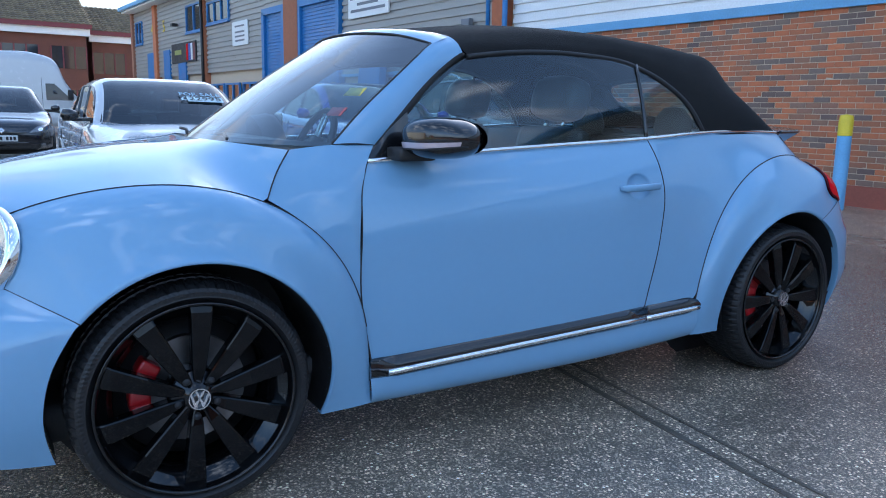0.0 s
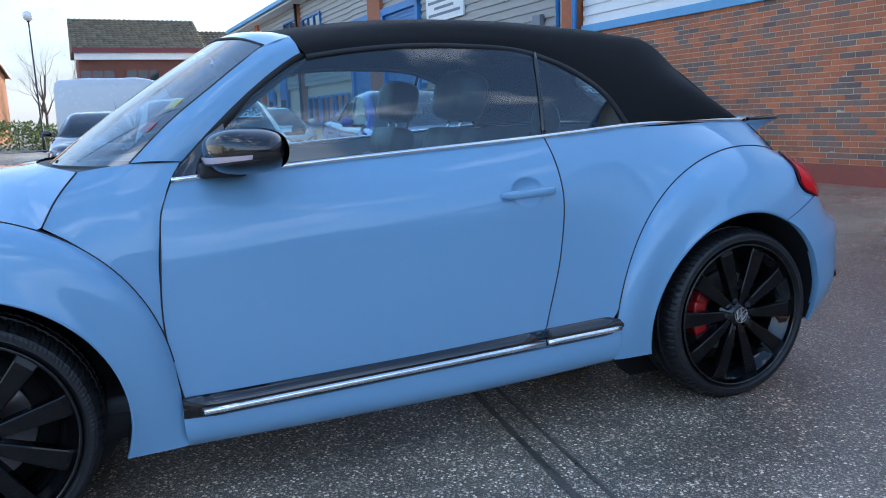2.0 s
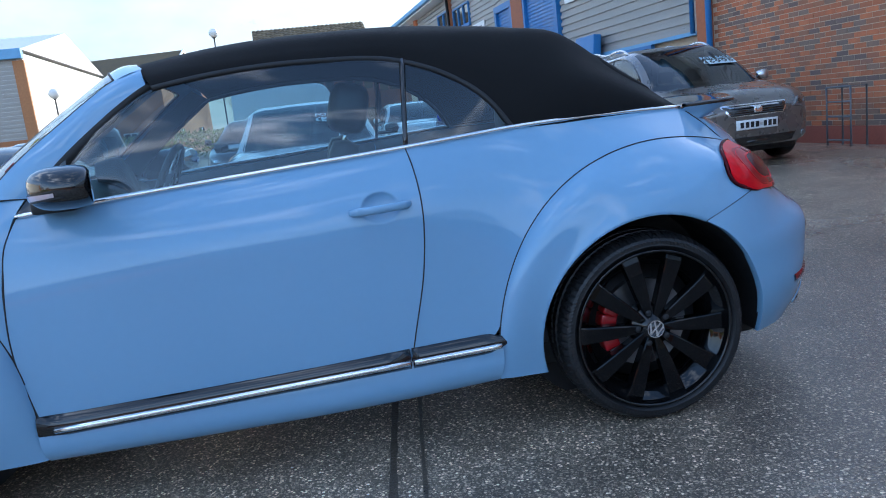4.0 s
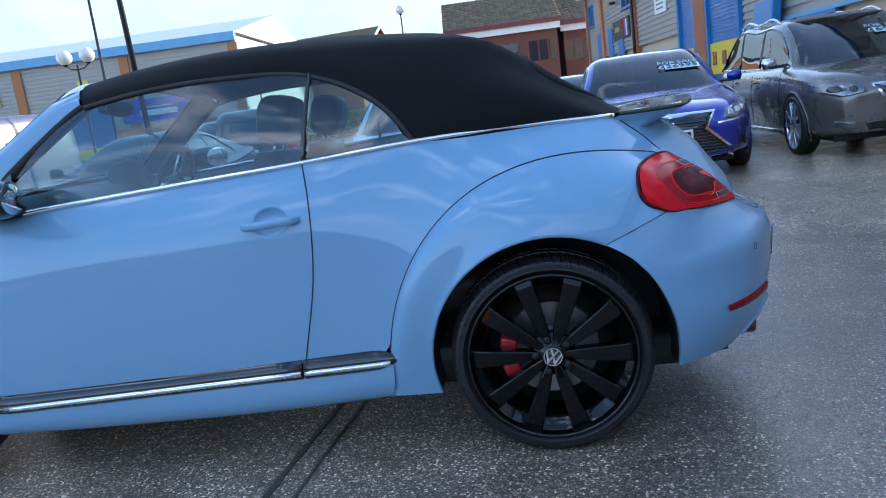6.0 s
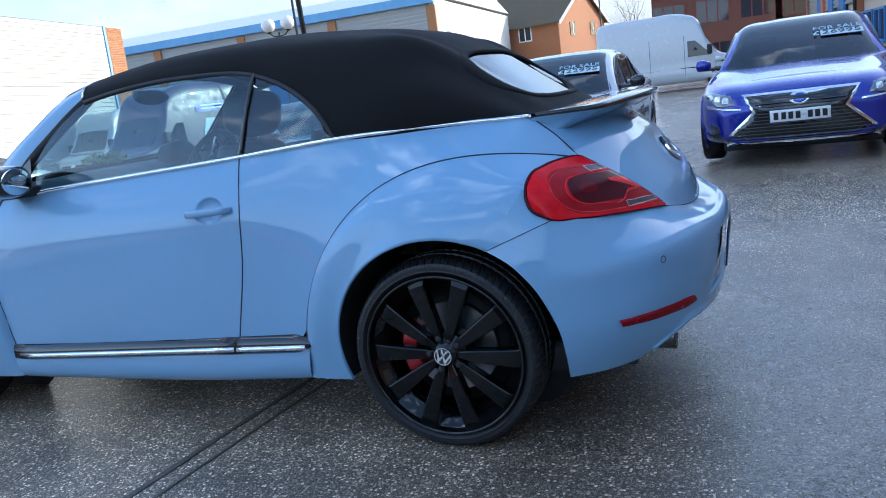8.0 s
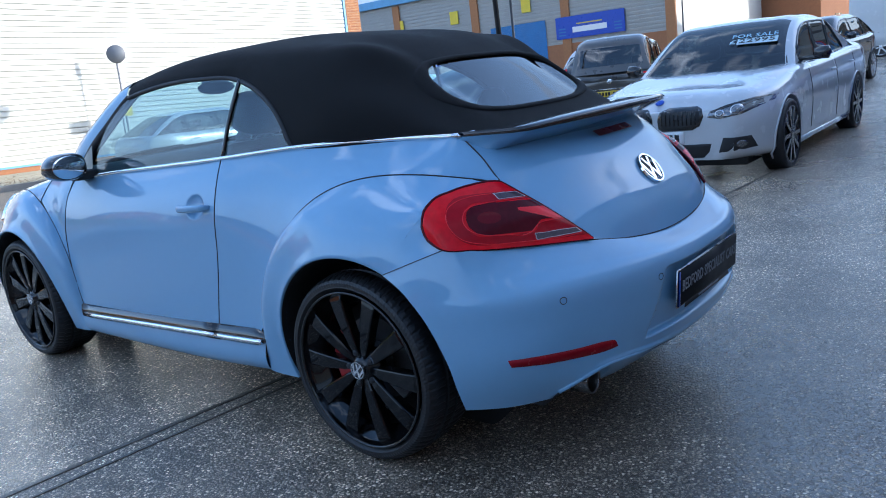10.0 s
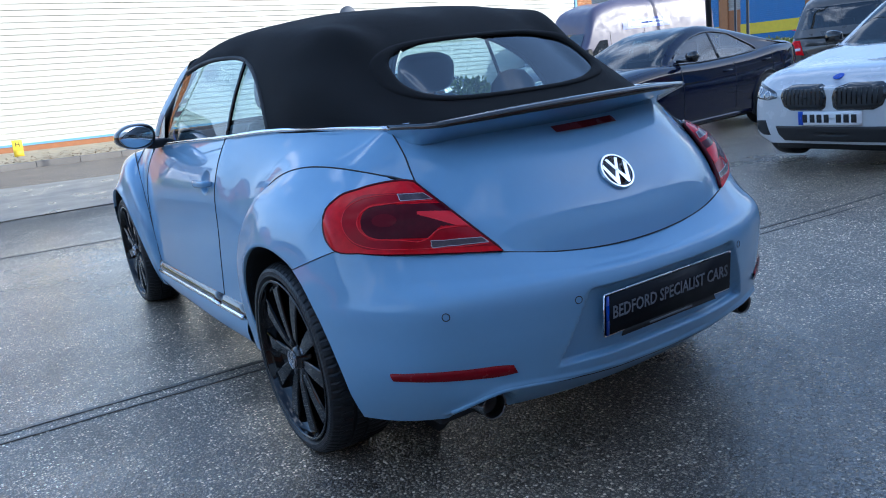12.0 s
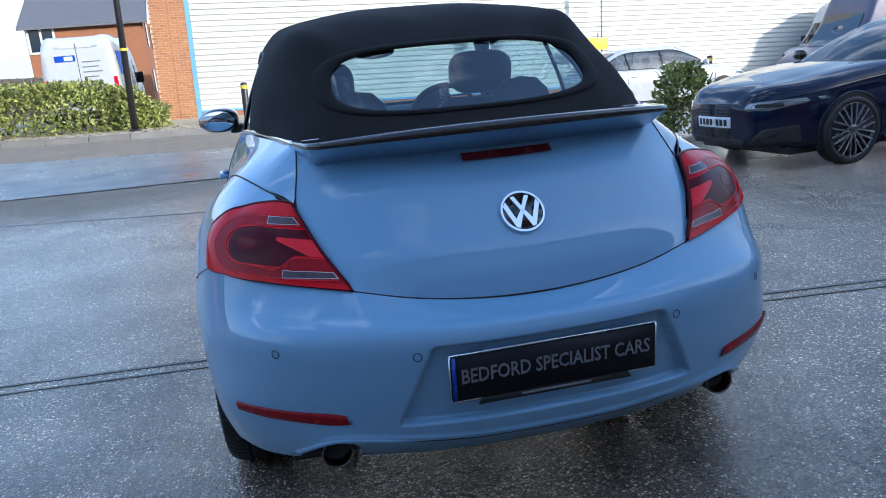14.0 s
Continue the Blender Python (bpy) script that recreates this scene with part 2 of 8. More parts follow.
GLASS_CLEAR = glass_material("clear_lens", (0.92, 0.94, 0.95))
LENS_RED = material("red_lamp_lens", (0.66, 0.004, 0.012), 0.16, 0, 0.0, 0.18, 8, 60, rvary=0.05, spec=0.16)
LENS_DARK = material("dark_red_lamp_core", (0.075, 0.003, 0.008), 0.20, 0, 0.0, 0.25, 20, 60, rvary=0.04, spec=0.14)
LENS_MID = material("deep_red_lamp_lens", (0.34, 0.003, 0.010), 0.16, 0, 0.0, 0.15, 14, 60, rvary=0.04, spec=0.16)
LENS_CLEAR = material("clear_lamp_bar", (0.62, 0.50, 0.52), 0.15, 0.3, 1.0, 0.1, rvary=0.05)
LENS_BRIGHT = material("bright_red_lens_rib", (0.80, 0.022, 0.035), 0.25, 0, 0.0, 0.05, spec=0.2)
LENS_GREY = material("smoked_lamp_bar", (0.085, 0.055, 0.062), 0.22, 0.2, 0.0, 0.35, 60, 300, rvary=0.04)
LENS_DEEP = material("unlit_dark_red_lens", (0.12, 0.012, 0.018), 0.3, 0, 0.0, 0.1, spec=0.2)
REFLECTOR_RED = material("red_reflector", (0.22, 0.004, 0.010), 0.2, 0, 0.0, 0.15, 40, 200, spec=0.2)
LENS_GLOW = material("faint_red_bulb_cover", (0.13, 0.004, 0.010), 0.2, 0, 0.0, 0.1, spec=0.14)
LEATHER = material("black_leather", (0.028, 0.026, 0.025), 0.45, 0, 0, 0.15, 8, 160, 0.0008)
TRIM_GREY = material("grey_interior_plastic", (0.06, 0.062, 0.066), 0.55, 0, 0, 0.12)
PLATE_BLACK = material("black_plate", (0.008, 0.009, 0.012), 0.5, 0, 0, 0.05, spec=0.2)
PLATE_WHITE = material("white_plate", (0.78, 0.79, 0.80), 0.35, 0, 0.2, 0.04)
PLATE_YELLOW = material("yellow_plate", (0.72, 0.50, 0.04), 0.35, 0, 0.2, 0.04)
PLATE_BLUE = material("plate_blue_band", (0.01, 0.06, 0.42), 0.35)
LETTER_GREY = material("grey_lettering", (0.17, 0.18, 0.20), 0.5)
INK = material("black_ink", (0.012, 0.012, 0.014), 0.5)
ASPHALT = asphalt_material()


# ---- mesh helpers ----
def part(name, bm, mat, parent=None, label="", smooth=True):
    me = bpy.data.meshes.new(name)
    for f in bm.faces:
        f.smooth = smooth
    bm.to_mesh(me)
    bm.free()
    me.materials.append(mat)
    ob = new(name, me)
    if parent is not None:
        ob.parent = parent
    if label:
        ob["label"] = label
    return ob


def thing(name, label, category, group="", m=None):
    ob = new(name)
    ob.empty_display_size = 0.2
    if m is not None:
        ob.matrix_world = m
    return tagged(ob, label, category, group)


def add_box(bm, x0, x1, y0, y1, z0, z1, bevel=0.0, m=None):
    r = bmesh.ops.create_cube(bm, size=1.0)
    vs = r["verts"]
    for v in vs:
        v.co = Vector(((x0 + x1) / 2 + v.co.x * (x1 - x0), (y0 + y1) / 2 + v.co.y * (y1 - y0), (z0 + z1) / 2 + v.co.z * (z1 - z0)))
    if bevel:
        es = list({e for v in vs for e in v.link_edges})
        vs = bmesh.ops.bevel(bm, geom=es, offset=bevel, segments=2, affect="EDGES", profile=0.6)["verts"] + [v for v in vs if v.is_valid]
    if m is not None:
        bmesh.ops.transform(bm, matrix=m, verts=list({v for v in vs if v.is_valid}))
    return bm


def box(x0, x1, y0, y1, z0, z1, bevel=0.0, m=None):
    return add_box(bmesh.new(), x0, x1, y0, y1, z0, z1, bevel, m)


def spline(pts, n, knots=None):
    """Smooth curve through pts, n points evenly spread over the knots."""
    p = np.array(pts, float)
    if len(p) == 1:
        return np.repeat(p, n, 0)
    if knots is None:
        knots = np.concatenate([[0], np.cumsum(np.maximum(np.linalg.norm(np.diff(p, axis=0), axis=1), 1e-6))])
    k = np.array(knots, float)
    d = np.diff(p, axis=0) / np.diff(k)[:, None]
    tg = np.empty_like(p)
    tg[0], tg[-1] = d[0], d[-1]
    if len(p) > 2:
        h = np.diff(k)
        tg[1:-1] = (d[:-1] * h[1:, None] + d[1:] * h[:-1, None]) / (h[:-1] + h[1:])[:, None]
        tg[0], tg[-1] = 1.5 * d[0] - 0.5 * tg[1], 1.5 * d[-1] - 0.5 * tg[-2]
    s = np.linspace(k[0], k[-1], n)
    i = np.clip(np.searchsorted(k, s, "right") - 1, 0, len(k) - 2)
    h = (k[i + 1] - k[i])[:, None]
    u = ((s - k[i])[:, None]) / h
    return ((2 * u**3 - 3 * u**2 + 1) * p[i] + (u**3 - 2 * u**2 + u) * h * tg[i]
            + (3 * u**2 - 2 * u**3) * p[i + 1] + (u**3 - u**2) * h * tg[i + 1])


def loft(rails, nu, nv):
    """A grid [nv, nu] of points on the surface through the rails."""
    same = len({len(r) for r in rails}) == 1
    kn = None
    if same:
        a = np.array(rails, float)
        kn = np.concatenate([[0], np.cumsum(np.maximum(np.linalg.norm(np.diff(a, axis=1), axis=2).mean(0), 1e-4))])
    g = np.array([spline(r, nu, kn) for r in rails])
    kv = np.concatenate([[0], np.cumsum(np.maximum(np.linalg.norm(np.diff(g, axis=0), axis=2).mean(1), 1e-4))])
    return np.stack([spline(g[:, j], nv, kv) for j in range(nu)], 1)


def add_grid(bm, g, side=1, keep=None, flip=False):
    nv, nu = g.shape[:2]
    vs = [[bm.verts.new((p[0], p[1] * side, p[2])) for p in row] for row in g]
    for a in range(nv - 1):
        for c in range(nu - 1):
            if keep is None or keep(a, c):
                q = [vs[a][c], vs[a][c + 1], vs[a + 1][c + 1], vs[a + 1][c]]
                bm.faces.new(q if (side > 0) != flip else q[::-1])
    return vs


def sheet(g, side=1, keep=None):
    bm = bmesh.new()
    add_grid(bm, g, side, keep)
    bmesh.ops.remove_doubles(bm, verts=bm.verts[:], dist=1e-5)
    bmesh.ops.delete(bm, geom=[v for v in bm.verts if not v.link_faces], context="VERTS")
    return bm


def outward(bm, c):
    """Turns every face away from the point c."""
    bm.normal_update()
    c = Vector(c)
    for f in bm.faces:
        if (f.calc_center_median() - c).dot(f.normal) < 0:
            f.normal_flip()
    return bm


def add_tube(bm, pts, r, seg=8, closed=False, flat=1.0):
    """A round bar along pts."""
    p = [Vector(q) for q in pts]
    rings = []
    up = Vector((0, 0, 1))
    for i, c in enumerate(p):
        a = p[(i - 1) % len(p)] if (closed or i) else c
        b = p[(i + 1) % len(p)] if (closed or i < len(p) - 1) else c
        t = (b - a).normalized()
        s = t.cross(up)
        s = s.normalized() if s.length > 1e-3 else Vector((1, 0, 0))
        w = s.cross(t)
        rr = r[i] if isinstance(r, (list, tuple)) else r
        rings.append([bm.verts.new(c + s * math.cos(k * 2 * math.pi / seg) * rr + w * math.sin(k * 2 * math.pi / seg) * rr * flat) for k in range(seg)])
    for i in range(len(rings) - (0 if closed else 1)):
        a, b = rings[i], rings[(i + 1) % len(rings)]
        for k in range(seg):
            bm.faces.new((a[k], a[(k + 1) % seg], b[(k + 1) % seg], b[k]))
    if not closed:
        bm.faces.new(rings[0][::-1])
        bm.faces.new(rings[-1])
    return bm


def tube(pts, r, seg=8, closed=False, flat=1.0):
    return add_tube(bmesh.new(), pts, r, seg, closed, flat)


def add_lathe(bm, prof, seg=48, axis="y", m=None):
    """Turn a profile of (radius, height) pairs about an axis."""
    rings = []
    for r, h in prof:
        row = []
        for k in range(seg):
            a = 2 * math.pi * k / seg
            c, s = r * math.cos(a), r * math.sin(a)
            co = Vector((c, h, s)) if axis == "y" else Vector((c, s, h))
            row.append(bm.verts.new(m @ co if m is not None else co))
        rings.append(row)
    for a, b in zip(rings, rings[1:]):
        for k in range(seg):
            bm.faces.new((a[k], a[(k + 1) % seg], b[(k + 1) % seg], b[k]))
    bmesh.ops.remove_doubles(bm, verts=[v for row in (rings[0], rings[-1]) for v in row], dist=1e-6)
    return bm


def lathe(prof, seg=48, axis="y", m=None):
    return add_lathe(bmesh.new(), prof, seg, axis, m)


def add_prism(bm, pts, h, m=None):
    """A flat outline (x, y) raised by h along z, then placed by m."""
    lo = [bm.verts.new((x, y, 0)) for x, y in pts]
    hi = [bm.verts.new((x, y, h)) for x, y in pts]
    bm.faces.new(lo[::-1])
    bm.faces.new(hi)
    for i in range(len(pts)):
        j = (i + 1) % len(pts)
        bm.faces.new((lo[i], lo[j], hi[j], hi[i]))
    if m is not None:
        bmesh.ops.transform(bm, matrix=m, verts=lo + hi)
    return bm


def prism(pts, h, m=None):
    return add_prism(bmesh.new(), pts, h, m)


def text_mesh(name, words, size, mat, parent, m, width=None, depth=0.002, bold=0.0):
    """Raised lettering in the built-in font, centred on m, facing m's z."""
    cu = bpy.data.curves.new(name, "FONT")
    cu.body, cu.size, cu.extrude, cu.align_x, cu.align_y, cu.resolution_u = words, size, depth, "CENTER", "CENTER", 2
    cu.offset = bold
    tmp = bpy.data.objects.new(name, cu)
    scene.collection.objects.link(tmp)
    bpy.context.view_layer.update()
    me = bpy.data.meshes.new_from_object(tmp.evaluated_get(bpy.context.evaluated_depsgraph_get()))
    bpy.data.objects.remove(tmp)
    if width:
        xs = [v.co.x for v in me.vertices]
        k = width / (max(xs) - min(xs))
        for v in me.vertices:
            v.co.x *= k
    me.transform(m)
    me.materials.clear()
    me.materials.append(mat)
    ob = new(name, me)
    if parent is not None:
        ob.parent = parent
    return ob

# ---- the pale blue convertible; its front points along -x ----
BADGE = material("polished_badge", (0.85, 0.86, 0.88), 0.22, 1.0, 0, 0.02, rvary=0.04)
SPOKE_BLACK = material("gloss_black_spoke", (0.003, 0.003, 0.0035), 0.05, 0, 0.0, 0.1, rvary=0.02, spec=0.28)


def emblem(name, parent, m, r, ring=None):
    """Round badge: chrome ring and chevrons on a dark disc, facing m's z."""
    disc = part(name, lathe([(0.0, 0.004), (r * 0.92, 0.003), (r * 0.92, -0.004)], 32, "z", m), BLACK_GLOSS, parent, "round badge with chrome chevrons")
    bm = lathe([(r * 0.86, 0.003), (r * 0.88, 0.008), (r * 0.97, 0.008), (r, 0.0)], 32, "z", m)
    for pts in (((-0.42, 0.70), (-0.03, -0.06), (0.03, -0.06), (0.42, 0.70), (0.24, 0.74), (0.0, 0.26), (-0.24, 0.74)),
                ((-0.82, 0.30), (-0.44, -0.72), (-0.28, -0.76), (0.0, -0.12), (0.28, -0.76), (0.44, -0.72), (0.82, 0.30), (0.68, 0.50), (0.36, -0.34), (0.06, 0.10), (-0.06, 0.10), (-0.36, -0.34), (-0.68, 0.50))):
        add_prism(bm, [(x * r, y * r) for x, y in pts], 0.007, m)
    part("badge_ring", bm, ring or BADGE, disc, smooth=False)
    return disc


def alloy_wheel(parent, x, side, spin, caliper_angle):
    """Gloss black ten-spoke wheel; its face points along -y, then it is turned to its side of the car."""
    m = Matrix.Translation((x, 0.745 * side, 0.335)) @ Matrix.Rotation(0 if side < 0 else math.pi, 4, "Z")
    w = new("wheel")
    w.parent, w.matrix_local = parent, m
    w["label"] = "gloss black ten-spoke alloy wheel with low tyre"
    f = -0.105
    tyre = bmesh.new()
    prof_t = [(0.2648, f + 0.012, 0), (0.2750, f - 0.004, 0), (0.2842, f - 0.013, 0), (0.2872, f - 0.0165, 0), (0.2913, f - 0.0155, 0), (0.3025, f - 0.0160, 0), (0.3117, f - 0.010, 0.3), (0.3178, f - 0.001, 1), (0.3229, f + 0.010, 1),
              (0.3264, f + 0.026, 1), (0.3295, f + 0.050, 1), (0.3219, f + 0.053, 0), (0.3219, f + 0.062, 0), (0.3300, f + 0.065, 0.5), (0.3300, f + 0.098, 0.5), (0.3219, f + 0.101, 0), (0.3219, f + 0.110, 0),
              (0.3300, f + 0.113, 1), (0.3300, f + 0.148, 1), (0.3259, f + 0.19, 1), (0.3127, f + 0.215, 0), (0.2872, f + 0.222, 0), (0.2567, f + 0.215, 0)]
    seg = 300
    rings_t = []
    for i, (r0, y0, tread) in enumerate(prof_t):
        row = []
        for k in range(seg):
            r1 = r0 - (0.0035 * tread if (k + i // 3) % 4 == 0 else 0.0)
            y1 = y0 + (0.0012 if i == 5 and k % 2 else 0.0)
            t0 = 2 * math.pi * k / seg
            row.append(tyre.verts.new((r1 * math.cos(t0), y1, r1 * math.sin(t0))))
        rings_t.append(row)
    for ra, rb in zip(rings_t, rings_t[1:]):
        for k in range(seg):
            tyre.faces.new((ra[k], ra[(k + 1) % seg], rb[(k + 1) % seg], rb[k]))
    part("tyre", tyre, RUBBER, w, "black low-profile tyre", False)
    rim = lathe([(0.2729, f - 0.006), (0.2745, f - 0.013), (0.2709, f - 0.0165), (0.2657, f - 0.015), (0.2632, f - 0.009), (0.2621, f + 0.004), (0.2565, f + 0.012), (0.2380, f + 0.027), (0.2196, f + 0.046), (0.2124, f + 0.062), (0.2103, f + 0.10), (0.2206, f + 0.20)], 96)
    part("rim", rim, WHEEL_BLACK, w)
    for k in range(10):
        sp = bmesh.new()
        prof = [(0.036, 0.011, f + 0.012), (0.080, 0.0185, f + 0.003), (0.15, 0.0245, f - 0.002), (0.20, 0.0275, f - 0.003), (0.242, 0.0305, f - 0.002), (0.261, 0.033, f + 0.004)]
        rows = []
        for r, hw, y in prof:
            rows.append([sp.verts.new(c) for c in ((-hw, y + 0.036, r), (-hw, y + 0.0075, r), (-hw + 0.0022, y + 0.0035, r), (-hw + 0.006, y + 0.0018, r), (hw - 0.006, y, r), (hw - 0.0018, y + 0.002, r), (hw, y + 0.006, r), (hw, y + 0.036, r))])
        for a, b in zip(rows, rows[1:]):
            for i in range(7):
                sp.faces.new((a[i], a[i + 1], b[i + 1], b[i]))
            sp.faces.new((a[7], a[0], b[0], b[7]))
        sp.faces.new(rows[0])
        sp.faces.new(rows[-1][::-1])
        bmesh.ops.transform(sp, matrix=Matrix.Rotation(2 * math.pi * k / 10 + spin, 4, "Y"), verts=sp.verts)
        part("spoke", sp, SPOKE_BLACK, w, smooth=False)
    hub = lathe([(0.0, f + 0.002), (0.034, f + 0.002), (0.038, f + 0.012), (0.070, f + 0.024), (0.076, f + 0.036), (0.076, f + 0.09)], 40)
    part("hub", hub, WHEEL_BLACK, w)
    for k in range(5):
        a = 2 * math.pi * (k + 0.5) / 5 + spin
        part("wheel_bolt", lathe([(0.0, f + 0.004), (0.009, f + 0.004), (0.011, f + 0.008), (0.011, f + 0.03)], 10, "y", Matrix.Translation((0.056 * math.sin(a), 0, 0.056 * math.cos(a)))), BLACK_MATT, w)
    emblem("centre_cap", w, Matrix.Translation((0, f - 0.002, 0)) @ Matrix.Rotation(math.pi / 2, 4, "X") @ Matrix.Rotation(-spin, 4, "Z"), 0.031)
    part("brake_disc", lathe([(0.07, f + 0.10), (0.155, f + 0.095), (0.156, f + 0.12), (0.07, f + 0.12)], 48), DISC_METAL, w, smooth=False)
    cal = bmesh.new()
    for a in (-24, -8, 8, 24):
        add_box(cal, -0.022, 0.022, f + 0.052, f + 0.115, 0.115, 0.172, 0.008, Matrix.Rotation(caliper_angle + radians(a), 4, "Y"))
    part("brake_caliper", cal, RED_PAINT, w, "red brake caliper")
    part("hub_back", lathe([(0.0, f + 0.13), (0.206, f + 0.13), (0.206, f + 0.2)], 40), BLACK_MATT, w)
    return w


MIRROR = material("mirror_silver", (0.80, 0.83, 0.85), 0.02, 1.0, 0, 0.01, rvary=0.01)
WHEEL_BLACK = material("gloss_black_wheel", (0.004, 0.004, 0.0045), 0.05, 0, 0.0, 0.1, rvary=0.02, spec=0.5)


car = thing("convertible_car", "pale blue two-door convertible with black fabric roof parked on wet asphalt", "car", m=Matrix.Translation((0, 0, -0.013)))

REAR_SEAM = [(0.74, 0.822, 0.375), (0.762, 0.818, 0.48), (0.79, 0.813, 0.575), (0.825, 0.810, 0.64), (0.89, 0.80, 0.735), (1.01, 0.78, 0.85), (1.17, 0.75, 0.928), (1.39, 0.71, 0.96), (1.57, 0.65, 0.945), (1.716, 0.568, 0.908)]
FRONT_SEAM = [(-0.728, 0.815, 0.34), (-0.745, 0.816, 0.44), (-0.76, 0.815, 0.545), (-0.82, 0.81, 0.66), (-0.89, 0.80, 0.75), (-0.99, 0.785, 0.835), (-1.10, 0.766, 0.88), (-1.24, 0.735, 0.908), (-1.37, 0.71, 0.91), (-1.50, 0.67, 0.895), (-1.70, 0.60, 0.83), (-1.86, 0.52, 0.73)]
BELT = [(-0.703, 0.727, 0.966), (-0.30, 0.722, 0.992), (0.10, 0.718, 1.013), (0.51, 0.710, 1.034), (0.70, 0.694, 1.046), (0.89, 0.667, 1.057), (1.10, 0.632, 1.061), (1.33, 0.588, 1.060), (1.552, 0.537, 1.053)]


def arc(cx, cz, r, a0, a1, n, ys, flat=1.0):
    """Wheel-arch curve; angles in degrees from the car's rear, over the top; ys: half widths along it, smoothed."""
    yy = np.polyval(np.polyfit(np.linspace(0, 1, len(ys)), ys, 4), np.linspace(0, 1, n))
    return [(cx + r * math.cos(radians(a0 + (a1 - a0) * k / (n - 1))), yy[k], cz + r * flat * math.sin(radians(a0 + (a1 - a0) * k / (n - 1)))) for k in range(n)]


def fair(pts, cx, cz, n, deg=5):
    """A fair curve close to pts, which run round the wheel's centre."""
    q = np.array(pts)
    th, r = np.arctan2(q[:, 2] - cz, q[:, 0] - cx), np.hypot(q[:, 0] - cx, q[:, 2] - cz)
    th = np.where(th < -1.5, th + 2 * math.pi, th)
    wt = np.ones(len(q))
    wt[0] = wt[-1] = 8
    fr, fy = np.polyfit(th, r, deg, w=wt), np.polyfit(th, q[:, 1], deg, w=wt)
    t = np.linspace(th[0], th[-1], n)
    return [(cx + np.polyval(fr, a) * math.cos(a), np.polyval(fy, a), cz + np.polyval(fr, a) * math.sin(a)) for a in t]


class Skin:
    """Smoothest half width y over (x, z) through given points (a thin plate)."""

    def __init__(self, pts):
        q = np.array(pts)
        self.p = q[:, [0, 2]]
        n = len(q)
        m = np.zeros((n + 3, n + 3))
        m[:n, :n] = self.kernel(self.p) + np.eye(n) * 2e-5
        m[:n, n:] = np.c_[np.ones(n), self.p]
        m[n:, :n] = m[:n, n:].T
        self.c = np.linalg.solve(m, np.r_[q[:, 1], np.zeros(3)])

    def kernel(self, at):
        d = np.linalg.norm(at[:, None] - self.p[None], axis=2)
        return d * d * np.log(np.maximum(d, 1e-9))

    def y(self, x, z):
        at = np.c_[np.ravel(x), np.ravel(z)]
        return (self.kernel(at) @ self.c[:-3] + np.c_[np.ones(len(at)), at] @ self.c[-3:]).reshape(np.shape(x))


def seam(parent, pts, side, r=0.0024, n=60):
    return part("panel_gap", tube([(p[0], p[1] * side, p[2]) for p in spline(pts, n)], r, 6), BLACK_MATT, parent)


def fender_skin(outer, inner, cx, cz, rear=0.0):
    """Rounded wing from its seam with the body to the arch lip: rows run from the seam inwards."""
    rows = []
    n = len(outer)
    u = np.linspace(0, 1, n)
    tail = np.clip((u - 0.62) / 0.38, 0, 1)
    full = 0.12 + 0.88 * np.sin(math.pi * np.minimum(u, 0.5)) ** 0.8 + rear * tail * tail * (3 - 2 * tail)
    rad = inner - np.array([cx, 0, cz])
    rad[:, 1] = 0
    rad /= np.linalg.norm(rad, axis=1)[:, None]
    for s in np.linspace(0, 1, 25):
        b = 6.75 * s * (1 - s) ** 2 * 0.028
        rows.append(outer + (inner - outer) * s + rad * (full * b * 0.55)[:, None] + np.array([0, 1, 0]) * (full * b)[:, None])
    rows.append(inner + rad * -0.003 + np.array([0, -0.004, 0]))
    rows.append(inner + rad * -0.004 + np.array([0, -0.028, 0]))
    return np.array(rows)


fender_edges = {}
